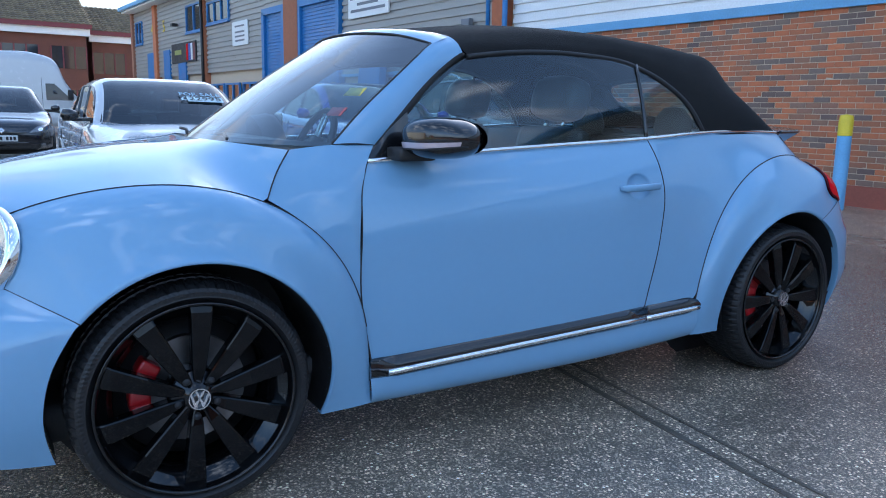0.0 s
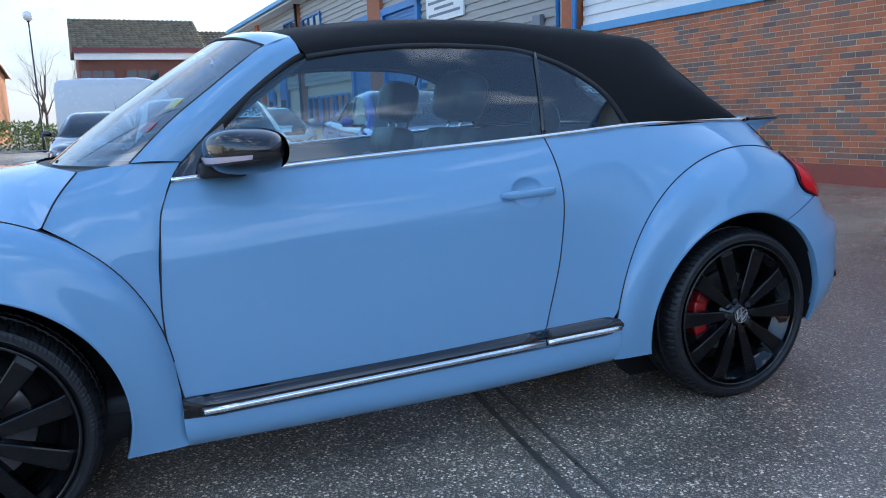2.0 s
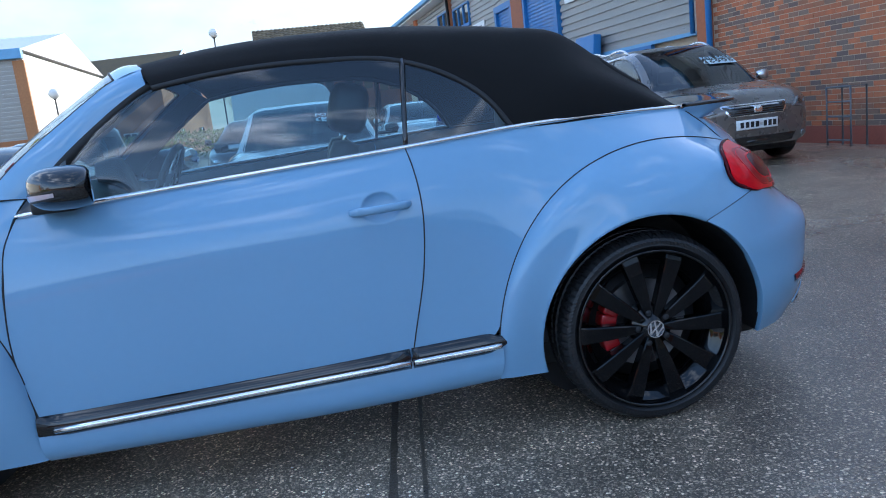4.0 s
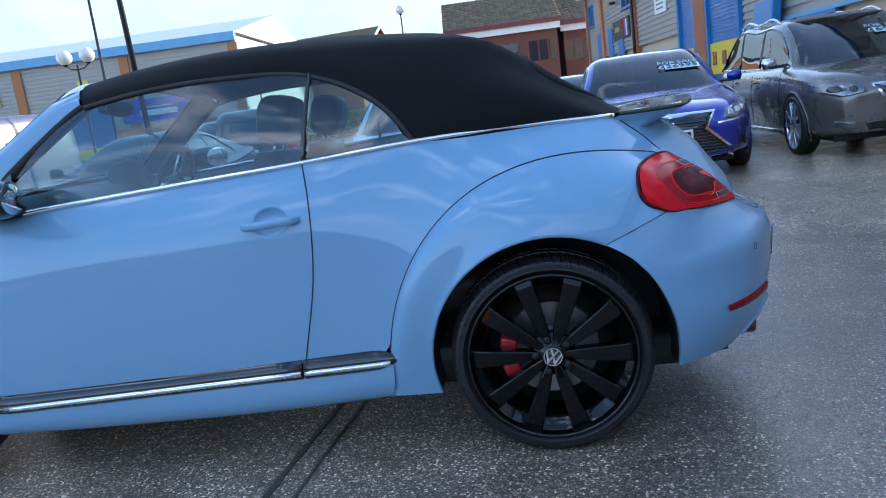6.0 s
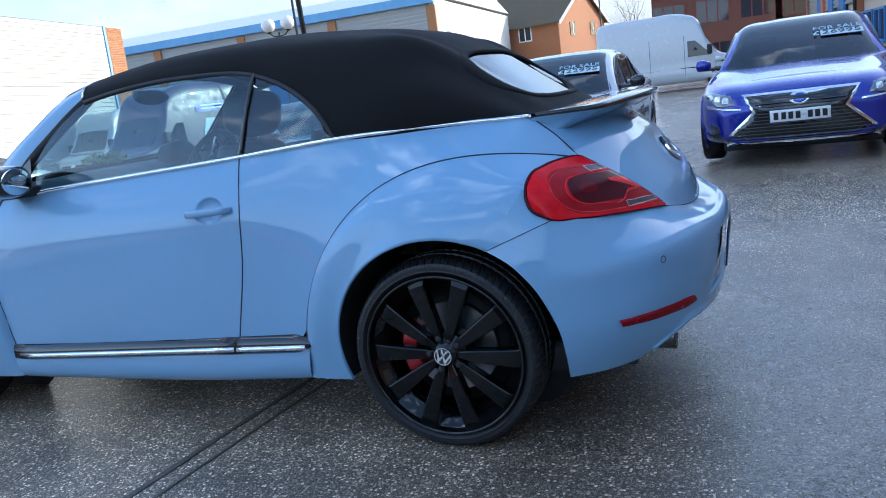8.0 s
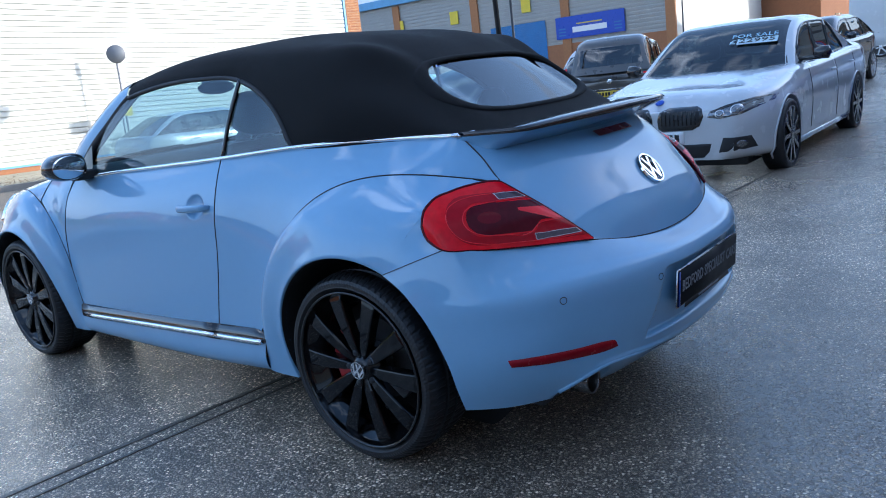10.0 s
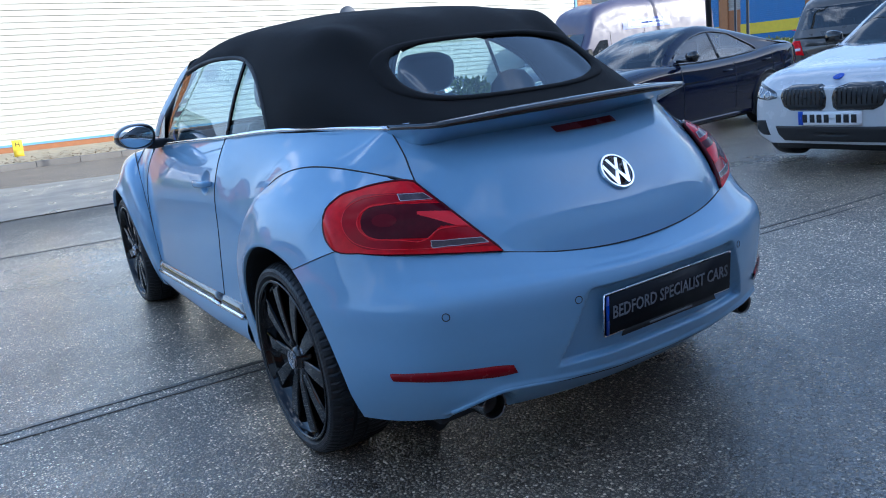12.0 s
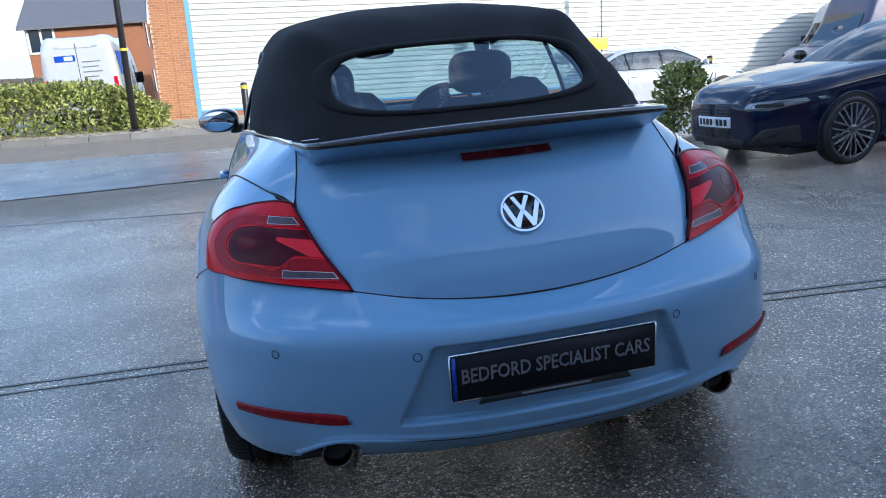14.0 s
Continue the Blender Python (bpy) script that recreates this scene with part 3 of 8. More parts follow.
# columns of the quarter panel run from the fender seam up to the belt
for side in (-1, 1):
    # rear fender
    nc = 60
    outer = np.array(fair([(0.732, 0.812, 0.232)] + REAR_SEAM[:-1] + [(1.640, 0.614, 0.930)], 1.278, 0.332, nc))
    inner = np.array(arc(1.278, 0.332, 0.397, 195, 62, nc, (0.816, 0.845, 0.872, 0.886, 0.890, 0.886, 0.872)))
    g = fender_skin(outer, inner, 1.278, 0.332, 1.1)
    lamp_edge = spline([(1.716, 0.566, 0.908), (1.664, 0.630, 0.914), (1.618, 0.692, 0.904), (1.588, 0.758, 0.881), (1.581, 0.787, 0.857), (1.582, 0.802, 0.823), (1.597, 0.809, 0.788), (1.638, 0.814, 0.763), (1.673, 0.809, 0.757)], 25)
    wing = Skin([tuple(p) for p in g[0:25:4, 0:37:4].reshape(-1, 3)] + [tuple(p) for p in outer[38::3]] + [tuple(p) for p in inner[38::3]] + [tuple(p) for p in lamp_edge[::3]]
                + [(1.4645, 0.8745, 0.683), (1.572, 0.8475, 0.725), (1.672, 0.808, 0.756), (1.585, 0.874, 0.585), (1.63, 0.866, 0.51), (1.71, 0.824, 0.66), (1.74, 0.826, 0.585)])
    for r in range(1, 25):
        y_new = wing.y(g[r, 30:, 0], g[r, 30:, 2])
        fade = np.clip((np.arange(30, nc) - 30) / 10.0, 0, 1)
        g[r, 30:, 1] += (y_new - g[r, 30:, 1]) * fade * fade * (3 - 2 * fade)
    for r in (25, 26):
        g[r, :, 1] = g[24, :, 1] - (0.004 if r == 25 else 0.028)
    fen = part("rear_fender", sheet(g, side), PAINT, car)
    seam(fen, [tuple(p) for p in outer[4:]] + [(1.716, 0.567, 0.909)], side, 0.0028)
    # corner panel between the fender, the bumper and the lamp
    ca = g[:25, -1]
    cb = lamp_edge
    CP = np.array([ca + (cb - ca) * t for t in np.linspace(0, 1, 14)])
    CP[1:, :, 1] = wing.y(CP[1:, :, 0], CP[1:, :, 2]) - 0.001 * np.linspace(0, 1, 13)[:, None]
    part("corner_panel", sheet(CP, side), PAINT, fen)
    # front fender
    outer_f = np.array(fair([(-0.727, 0.811, 0.208)] + FRONT_SEAM[1:], -1.268, 0.332, nc))
    inner_f = np.array(arc(-1.259, 0.332, 0.390, -20, 139, nc, (0.810, 0.850, 0.878, 0.886, 0.888, 0.886, 0.880, 0.872), 0.992))
    gf = fender_skin(outer_f, inner_f, -1.268, 0.332)
    fender_edges[side] = gf[:25, -1][::-1]
    ffen = part("front_fender", sheet(gf, side), PAINT, car)
    seam(ffen, [tuple(p) for p in outer_f[10:]], side, 0.0028)
    # wheel-arch liners
    for cx, r, a0, a1, ys in ((1.278, 0.397, 194, -11, (0.816, 0.845, 0.872, 0.886, 0.890, 0.886, 0.876, 0.870, 0.858, 0.838, 0.806)), (-1.259, 0.390, 199, -19, (0.80, 0.835, 0.855, 0.866, 0.876, 0.884, 0.888, 0.886, 0.878, 0.850, 0.810))):
        edge_l = arc(cx, 0.332, r - 0.004, a0, a1, 41, ys, 1.0 if cx > 0 else 0.992)
        part("arch_liner", sheet(loft([[(x, y - 0.010, z) for x, y, z in edge_l], [(x, 0.45, z) for x, y, z in edge_l]], 60, 4), side), BLACK_MATT, car)
        part("well_wall", lathe([(0.0, 0), (r + 0.02, 0)], 36, "y", Matrix.Translation((cx, 0.47 * side, 0.36))), BLACK_MATT, car)
    # door
    rear_edge = [(0.440, 0.820, 0.345), (0.462, 0.819, 0.43), (0.518, 0.814, 0.66), (0.535, 0.797, 0.86), (0.526, 0.755, 0.965), (0.512, 0.712, 1.034)]
    mid_a = [(0.10, 0.824, 0.335), (0.10, 0.826, 0.43), (0.10, 0.822, 0.66), (0.10, 0.805, 0.845), (0.10, 0.762, 0.945), (0.10, 0.718, 1.012)]
    mid_b = [(-0.35, 0.820, 0.328), (-0.35, 0.824, 0.42), (-0.35, 0.823, 0.64), (-0.35, 0.808, 0.82), (-0.35, 0.768, 0.92), (-0.35, 0.722, 0.99)]
    front_edge = [(-0.724, 0.814, 0.328), (-0.742, 0.816, 0.42), (-0.762, 0.815, 0.56), (-0.752, 0.800, 0.77), (-0.738, 0.768, 0.885), (-0.703, 0.728, 0.966)]
    DG = loft([front_edge, mid_b, mid_a, rear_edge], 30, 36)
    DF = loft([front_edge, mid_b, mid_a, rear_edge], 150, 210)
    bowl = np.clip(1 - ((DF[..., 0] - 0.402) / 0.060) ** 2 - ((DF[..., 2] - 0.860) / 0.047) ** 2, 0, 1)
    DF[..., 1] -= 0.020 * bowl ** 0.75
    door = part("door", sheet(DF, side), PAINT, car, "pale blue door with body-coloured handle")
    seam(door, rear_edge, side)
    seam(door, front_edge, side)
    # quarter panel: one fair skin from the door to the boot lid, cut along the fender seam
    sill_line = [(0.443 + 0.05 * k, 0.820, 0.347 + 0.0045 * k) for k in range(6)]
    tail_edge = [(1.562, 0.5355, 1.048), (1.600, 0.539, 1.018), (1.640, 0.545, 0.985), (1.680, 0.552, 0.945), (1.716, 0.567, 0.908)]
    seam_q = [tuple(p) for p in outer[9:]] + [(1.716, 0.567, 0.908)]
    belt_q = [tuple(p) for p in spline(BELT[3:], 14)]
    skin = Skin([tuple(p) for p in DG[24::2, ::5].reshape(-1, 3)] + [tuple(p) for p in spline(rear_edge, 14)] + sill_line + seam_q[::3] + belt_q + tail_edge[:-1] + [seam_q[-1]])
    low_c = spline(sill_line + seam_q, 90)
    top_c = spline(belt_q + tail_edge, 90)
    ez, ex = [e[2] for e in spline(rear_edge, 40)], [e[0] for e in spline(rear_edge, 40)]
    Q = np.zeros((30, 90, 3))
    for i, f in enumerate(np.linspace(0, 1, 30)):
        Q[i, :, 0] = low_c[:, 0] + (top_c[:, 0] - low_c[:, 0]) * f
        Q[i, :, 2] = low_c[:, 2] + (top_c[:, 2] - low_c[:, 2]) * f
        Q[i, :, 0] += (np.interp(Q[i, 0, 2], ez, ex) - Q[i, 0, 0]) * (1 - np.linspace(0, 1, 90)) ** 3
    Q[..., 1] = skin.y(Q[..., 0], Q[..., 2])
    quarter = part("quarter_panel", sheet(Q, side), PAINT, car)
    h = bmesh.new()
    hp = spline([(0.300, 0.806, 0.855), (0.312, 0.822, 0.856), (0.345, 0.832, 0.857), (0.40, 0.836, 0.859), (0.455, 0.832, 0.861), (0.490, 0.822, 0.862), (0.502, 0.802, 0.862)], 22)
    rows = []
    for i, p in enumerate(hp):
        k = min(1.0, 0.55 + 0.45 * min(i, 21 - i) / 3.0)
        rows.append([h.verts.new((p[0], (p[1] + dy * k) * side, p[2] + dz * k)) for dy, dz in ((0.006, 0.006), (0.002, 0.0125), (-0.010, 0.0125), (-0.014, 0.0), (-0.010, -0.0135), (0.002, -0.0135), (0.006, -0.007))])
    for r0, r1 in zip(rows, rows[1:]):
        for i in range(7):
            h.faces.new((r0[i], r0[(i + 1) % 7], r1[(i + 1) % 7], r1[i]))
    h.faces.new(rows[0])
    h.faces.new(rows[-1][::-1])
    bmesh.ops.recalc_face_normals(h, faces=h.faces[:])
    part("door_handle", h, PAINT, door)
    # cowl panel in front of the door
    cp = [[(-1.038, 0.772, 0.866), (-1.00, 0.735, 0.935), (-0.944, 0.690, 1.003)],
          [(-0.93, 0.795, 0.79), (-0.905, 0.757, 0.905), (-0.875, 0.696, 1.012)],
          [(-0.85, 0.808, 0.69), (-0.825, 0.780, 0.865), (-0.806, 0.701, 1.018)],
          [(-0.79, 0.813, 0.61), (-0.770, 0.785, 0.85), (-0.735, 0.708, 1.018)],
          [(-0.762, 0.815, 0.55), (-0.746, 0.783, 0.84), (-0.704, 0.733, 0.972), (-0.673, 0.711, 1.017)]]
    cowl = part("cowl_side_panel", sheet(loft(cp, 22, 26), side), PAINT, car)
    seam(cowl, [(-1.038, 0.773, 0.866), (-1.00, 0.736, 0.935), (-0.944, 0.691, 1.003)], side)
    # windscreen pillar: painted outside, black next to the door glass
    pil_f = [(-0.806, 0.700, 1.019), (-0.691, 0.676, 1.128), (-0.550, 0.632, 1.236), (-0.460, 0.600, 1.303), (-0.388, 0.570, 1.352), (-0.303, 0.541, 1.384)]
    pil_r = [(-0.671, 0.711, 1.017), (-0.571, 0.690, 1.114), (-0.448, 0.642, 1.219), (-0.370, 0.620, 1.277), (-0.312, 0.607, 1.314), (-0.284, 0.603, 1.328)]
    pil_m = [tuple((p + q) / 2 + o for p, q, o in zip(a, b, (0.0, 0.009, 0.005))) for a, b in zip(pil_f, pil_r)]
    pillar = part("windscreen_pillar", sheet(loft([pil_f, pil_m, pil_r], 30, 14), side), PAINT, car)
    seam(pillar, [pil_f[0], tuple(q - 0.001 for q in pil_m[0]), pil_r[0]], side, 0.0018, 12)
    part("screen_seal", tube([(p[0], (p[1] - 0.005) * side, p[2] - 0.001) for p in spline(pil_f[:5], 24)], 0.0055, 6), BLACK_MATT, car)
    band = lambda dx, dy, dz: [(x + dx, y + dy, z + dz) for x, y, z in pil_r]
    part("pillar_trim", sheet(loft([pil_r, band(0.012, -0.001, -0.004), band(0.027, -0.010, -0.010), band(0.030, -0.045, -0.010)], 24, 10), side), BLACK_MATT, car)
    part("mirror_sail", sheet(loft([[(-0.702, 0.731, 0.972), (-0.62, 0.724, 0.980), (-0.538, 0.717, 0.986)], [(-0.676, 0.709, 1.010), (-0.615, 0.702, 1.066), (-0.542, 0.688, 1.122)]], 8, 6), side), BLACK_GLOSS, car)
    # sill
    sl = [[(-0.735, 0.812, 0.335), (-0.2, 0.815, 0.335), (0.3, 0.815, 0.345), (0.745, 0.816, 0.375)],
          [(-0.735, 0.830, 0.275), (-0.2, 0.832, 0.275), (0.3, 0.832, 0.28), (0.745, 0.834, 0.30)],
          [(-0.73, 0.822, 0.225), (-0.2, 0.824, 0.226), (0.3, 0.824, 0.232), (0.735, 0.822, 0.250)],
          [(-0.727, 0.806, 0.206), (-0.2, 0.808, 0.206), (0.3, 0.808, 0.212), (0.730, 0.808, 0.232)],
          [(-0.727, 0.70, 0.200), (-0.2, 0.70, 0.200), (0.3, 0.70, 0.206), (0.730, 0.70, 0.226)]]
    part("sill", sheet(loft(sl, 30, 16), side), PAINT, car)
    for x0, x1 in ((-0.735, 0.436), (0.442, 0.785)):
        tr = bmesh.new()
        xs = np.linspace(x0, x1, 14)
        rows = []
        for i, x in enumerate(xs):
            z = 0.318 + (x + 0.735) * 0.0325
            tip = 0.0 if x1 < 0.6 else max(0.0, (x - 0.70) / 0.085)
            hgt = 0.030 * (1 - 0.75 * tip)
            ft = max(0.0, 1 - (x + 0.735) / 0.05) if x0 < 0 else 0.0
            out = 0.026 * (1 - 0.5 * tip) * (1 - 0.5 * ft)
            rows.append([tr.verts.new((x, (0.818 + o * out / 0.026) * side, z + dz * hgt / 0.030)) for o, dz in ((-0.02, 0.038), (0.012, 0.030), (0.024, 0.004), (0.024, -0.020), (0.010, -0.034), (-0.02, -0.038))])
        for a, b in zip(rows, rows[1:]):
            for i in range(5):
                tr.faces.new((a[i], a[i + 1], b[i + 1], b[i]))
        tr.faces.new(rows[0])
        tr.faces.new(rows[-1])
        strip = part("sill_trim", tr, BLACK_GLOSS, car, "gloss black sill moulding with chrome strip")
        ch = bmesh.new()
        x2 = x0 + 0.055 if x0 < 0 else x0 + 0.004
        x3 = x1 - 0.004 if x1 < 0.6 else x1 - 0.045
        add_tube(ch, [(x, 0.840 * side, 0.318 + (x + 0.735) * 0.0325 - 0.010) for x in np.linspace(x2, x3, 12)], 0.0105, 8)
        part("chrome_strip", ch, CHROME, strip)
    # chrome belt strip
    part("belt_chrome", tube([(p[0], (p[1] + 0.004) * side, p[2] + 0.002) for p in spline(BELT, 80)], 0.0085, 8), CHROME, car)
    # glass
    gl = [[(-0.66, 0.706, 0.975), (-0.645, 0.701, 1.0), (-0.632, 0.696, 1.03)],
          [(-0.47, 0.710, 0.982), (-0.452, 0.685, 1.09), (-0.438, 0.643, 1.205)],
          [(-0.22, 0.714, 0.995), (-0.22, 0.672, 1.15), (-0.235, 0.602, 1.325)],
          [(0.15, 0.712, 1.015), (0.16, 0.662, 1.18), (0.19, 0.588, 1.352)],
          [(0.505, 0.706, 1.034), (0.52, 0.660, 1.17), (0.540, 0.586, 1.324)]]
    w = part("door_window", outward(sheet(loft(gl, 14, 24), side), (0, 0, 1.0)), GLASS, car, "tinted clear door window, raised")
    gq = [[(0.525, 0.703, 1.036), (0.54, 0.655, 1.17), (0.560, 0.585, 1.320)],
          [(0.66, 0.695, 1.042), (0.67, 0.660, 1.14), (0.690, 0.608, 1.262)],
          [(0.78, 0.682, 1.050), (0.79, 0.662, 1.11), (0.805, 0.640, 1.178)],
          [(0.885, 0.666, 1.056), (0.885, 0.666, 1.058), (0.885, 0.666, 1.06)]]
    part("quarter_window", outward(sheet(loft(gq, 12, 18), side), (0.5, 0, 1.0)), GLASS, car, "rounded triangular quarter window")
    part("window_post", tube([(p[0], p[1] * side, p[2]) for p in spline([(0.515, 0.708, 1.034), (0.53, 0.660, 1.17), (0.55, 0.588, 1.324)], 10)], 0.0085, 6), BLACK_GLOSS, car)
    # door mirror
    def mirror_at(a, b, out=0.0):
        """A point of the mirror shell: a up and down, b round."""
        sp_ = lambda v: math.copysign(abs(v) ** 0.72, v)
        ca, sa, cb, sb = math.cos(a), math.sin(a), math.cos(b), math.sin(b)
        y = 0.862 + (0.102 + out) * sp_(ca) * sp_(cb)
        thin = 1 - 0.35 * max(0.0, (y - 0.86) / 0.10) ** 2
        x = -0.505 + (y - 0.862) * 0.30 + (0.105 + out) * sp_(ca) * sp_(sb) * thin
        return (min(x, -0.432 + (y - 0.862) * 0.30), y * side, 1.044 + (0.064 + out) * sp_(sa) * thin)
    mir = sheet(np.array([[mirror_at(a, b) for b in np.linspace(0, 2 * math.pi, 41)] for a in np.linspace(-math.pi / 2, math.pi / 2, 25)]))
    mirror = part("door_mirror", mir, BLACK_GLOSS, car, "gloss black door mirror with indicator strip")
    part("mirror_arm", box(-0.63, -0.50, min(0.70 * side, 0.81 * side), max(0.70 * side, 0.81 * side), 0.970, 1.012, 0.012), BLACK_MATT, mirror)
    ind = np.array([[mirror_at(a, b, 0.003) for b in np.linspace(math.radians(-118), math.radians(-18), 24)] for a in (-0.34, -0.28, -0.16, -0.10)])
    part("indicator", sheet(ind), LENS_CLEAR, mirror, "clear indicator strip")
    part("mirror_split", tube([mirror_at(-0.42, b, 0.0) for b in np.linspace(math.radians(-170), math.radians(0), 24)], 0.003, 6), BLACK_MATT, mirror)
    face = bmesh.new()
    add_lathe(face, [(0.0, 0.0), (0.048, 0.0), (0.052, -0.004)], 28, "z", Matrix.Translation((-0.427, 0.866 * side, 1.044)) @ Vector((1, -0.30 * side, 0)).to_track_quat("Z", "Y").to_matrix().to_4x4() @ Matrix.Diagonal((1.75, 1.0, 1, 1)))
    part("mirror_glass", face, MIRROR, mirror, "mirror glass")

# soft top
R3 = [(-0.43, 0.0, 1.425), (-0.12, 0.0, 1.462), (0.28, 0.0, 1.482), (0.70, 0.0, 1.466), (1.06, 0.0, 1.412), (1.26, 0.0, 1.325), (1.45, 0.0, 1.185), (1.64, 0.0, 1.058)]
R2 = [(-0.40, 0.30, 1.412), (-0.12, 0.30, 1.452), (0.28, 0.30, 1.470), (0.70, 0.30, 1.454), (1.05, 0.30, 1.404), (1.225, 0.30, 1.325), (1.42, 0.30, 1.188), (1.62, 0.30, 1.056)]
R1 = [(-0.335, 0.505, 1.388), (-0.10, 0.512, 1.415), (0.28, 0.515, 1.430), (0.66, 0.517, 1.410), (0.90, 0.517, 1.386), (1.085, 0.503, 1.360), (1.28, 0.475, 1.245), (1.585, 0.470, 1.052)]
R05 = [(-0.295, 0.572, 1.358), (-0.10, 0.572, 1.378), (0.28, 0.562, 1.390), (0.60, 0.562, 1.370), (0.82, 0.582, 1.318), (1.00, 0.600, 1.258), (1.17, 0.610, 1.190), (1.555, 0.535, 1.050)]
R0 = [(-0.266, 0.608, 1.318), (-0.10, 0.600, 1.340), (0.25, 0.588, 1.352), (0.545, 0.586, 1.322), (0.695, 0.612, 1.260), (0.805, 0.642, 1.178), (0.890, 0.667, 1.058), (1.54, 0.540, 1.048)]
NEG = lambda r: [(x, -y, z) for x, y, z in r]
SOFT = loft([NEG(R0), NEG(R05), NEG(R1), NEG(R2), R3, R2, R1, R05, R0], 170, 145)


def window_half(z):
    return 0.425 - 0.035 * ((z - 1.19) / 0.1) ** 2


def window_shape(a, c):
    """How far a place of the roof's grid lies out from the rear window's middle; 1 is its edge."""
    p = SOFT[int(a), int(c)]
    if p[0] < 1.05:
        return 9.0
    v = p[1] / window_half(p[2])
    u = (p[2] - 1.207) / 0.099
    return (abs(v) ** 3.6 + abs(u) ** 3.6) ** (1 / 3.6)


roof = part("soft_top", sheet(SOFT, 1, lambda a, c: min(window_shape(a, c), window_shape(a + 1, c + 1), window_shape(a + 1, c), window_shape(a, c + 1)) > 0.99), FABRIC, car, "black fabric folding roof, closed")
rw = part("rear_window", outward(sheet(SOFT - np.array([0.004, 0, 0.004]), 1, lambda a, c: window_shape(a, c) < 1.12), (0.5, 0, 1.0)), GLASS_REAR, car, "wide rounded rear window in the fabric roof")
def roof_x(y, z):
    """How far back the roof's surface lies at that height and distance from the middle."""
    hit = ROOF_TREE.ray_cast(Vector((3, y, z)), Vector((-1, 0, 0)))
    return hit[0].x


ROOF_TREE = BVHTree.FromBMesh(sheet(SOFT))
hem = []
for s_out, lift in ((0.945, -0.004), (0.955, 0.003), (0.99, 0.006), (1.045, 0.006), (1.075, 0.003), (1.085, -0.003)):
    row = []
    for k in range(121):
        a = 2 * math.pi * k / 120
        cs, sn = math.cos(a), math.sin(a)
        z = 1.207 + 0.099 * s_out * math.copysign(abs(sn) ** (2 / 3.6), sn)
        y = s_out * math.copysign(abs(cs) ** (2 / 3.6), cs) * window_half(1.207 + (z - 1.207) / s_out)
        row.append((roof_x(y, z) + lift, y, z + lift * 0.6))
    hem.append(row)
part("window_gasket", sheet(np.array(hem)), FABRIC, rw, "stitched fabric hem round the window")
# roof hem
for side in (-1, 1):
    part("roof_seal", tube([(p[0], p[1] * side, p[2] - 0.004) for p in spline(R0[:7], 50)], 0.010, 6), BLACK_MATT, roof)
def across_car(edge):
    """A line across the car through the points of one half."""
    return [(x, -y, z) for x, y, z in edge] + [(x, y, z) for x, y, z in edge[::-1][1:]]


SCREEN_TOP = across_car([(-0.386, 0.570, 1.352), (-0.425, 0.45, 1.382), (-0.470, 0.25, 1.404), (-0.488, 0, 1.412)])
SCREEN_FOOT = across_car([(-0.810, 0.692, 1.012), (-0.905, 0.58, 1.012), (-1.015, 0.36, 1.012), (-1.065, 0, 1.012)])
part("windscreen_header", sheet(loft([SCREEN_TOP, across_car([(-0.342, 0.562, 1.370), (-0.380, 0.45, 1.400), (-0.424, 0.25, 1.424), (-0.440, 0, 1.433)]), across_car([(-0.298, 0.540, 1.383), (-0.330, 0.45, 1.404), (-0.372, 0.25, 1.426), (-0.388, 0, 1.436)])], 50, 8)), PAINT, car)
screen = part("windscreen", outward(sheet(loft([SCREEN_FOOT, across_car([(-0.622, 0.650, 1.182), (-0.680, 0.52, 1.198), (-0.750, 0.30, 1.214), (-0.785, 0, 1.22)]), SCREEN_TOP], 50, 20)), (0, 0, 0.9)), GLASS_SCREEN, car, "raked windscreen with stickers")
part("screen_head_seal", tube([(x - 0.002, y * 0.99, z + 0.001) for x, y, z in spline(SCREEN_TOP, 40)], 0.0045, 6), BLACK_MATT, screen)
part("scuttle", sheet(loft([across_car([(-0.93, 0.690, 1.000), (-1.0, 0.55, 1.006), (-1.06, 0.36, 1.008), (-1.10, 0, 1.010)]), [(x - 0.01, y * 1.005, z - 0.010) for x, y, z in SCREEN_FOOT], [(x + 0.05, y * 0.99, z + 0.012) for x, y, z in SCREEN_FOOT]], 40, 8)), BLACK_MATT, car)
for yy in (-0.30, 0.30):
    part("wiper", tube([(-1.02, yy, 1.018), (-0.99, yy + 0.15, 1.03), (-0.97, yy + 0.36, 1.03)], 0.007, 6), BLACK_MATT, car)

# bonnet

def across(x, yc, ze, zc, zm):
    """One line across the car from edge to edge."""
    return [(x[0], -yc, ze), (x[1], -yc * 0.55, zm), (x[2], 0, zc), (x[1], yc * 0.55, zm), (x[0], yc, ze)]


bonnet = part("bonnet", sheet(loft([across((-0.944, -1.06, -1.10), 0.690, 1.003, 1.018, 1.016), across((-1.038, -1.14, -1.18), 0.766, 0.868, 1.008, 0.985), across((-1.24, -1.28, -1.30), 0.733, 0.908, 0.998, 0.978),
                                    across((-1.50, -1.52, -1.54), 0.668, 0.895, 0.965, 0.948), across((-1.70, -1.78, -1.80), 0.598, 0.830, 0.895, 0.878), across((-1.86, -1.97, -2.01), 0.518, 0.730, 0.74, 0.745), across((-1.90, -2.03, -2.075), 0.50, 0.64, 0.62, 0.63)], 40, 50)), PAINT, car)
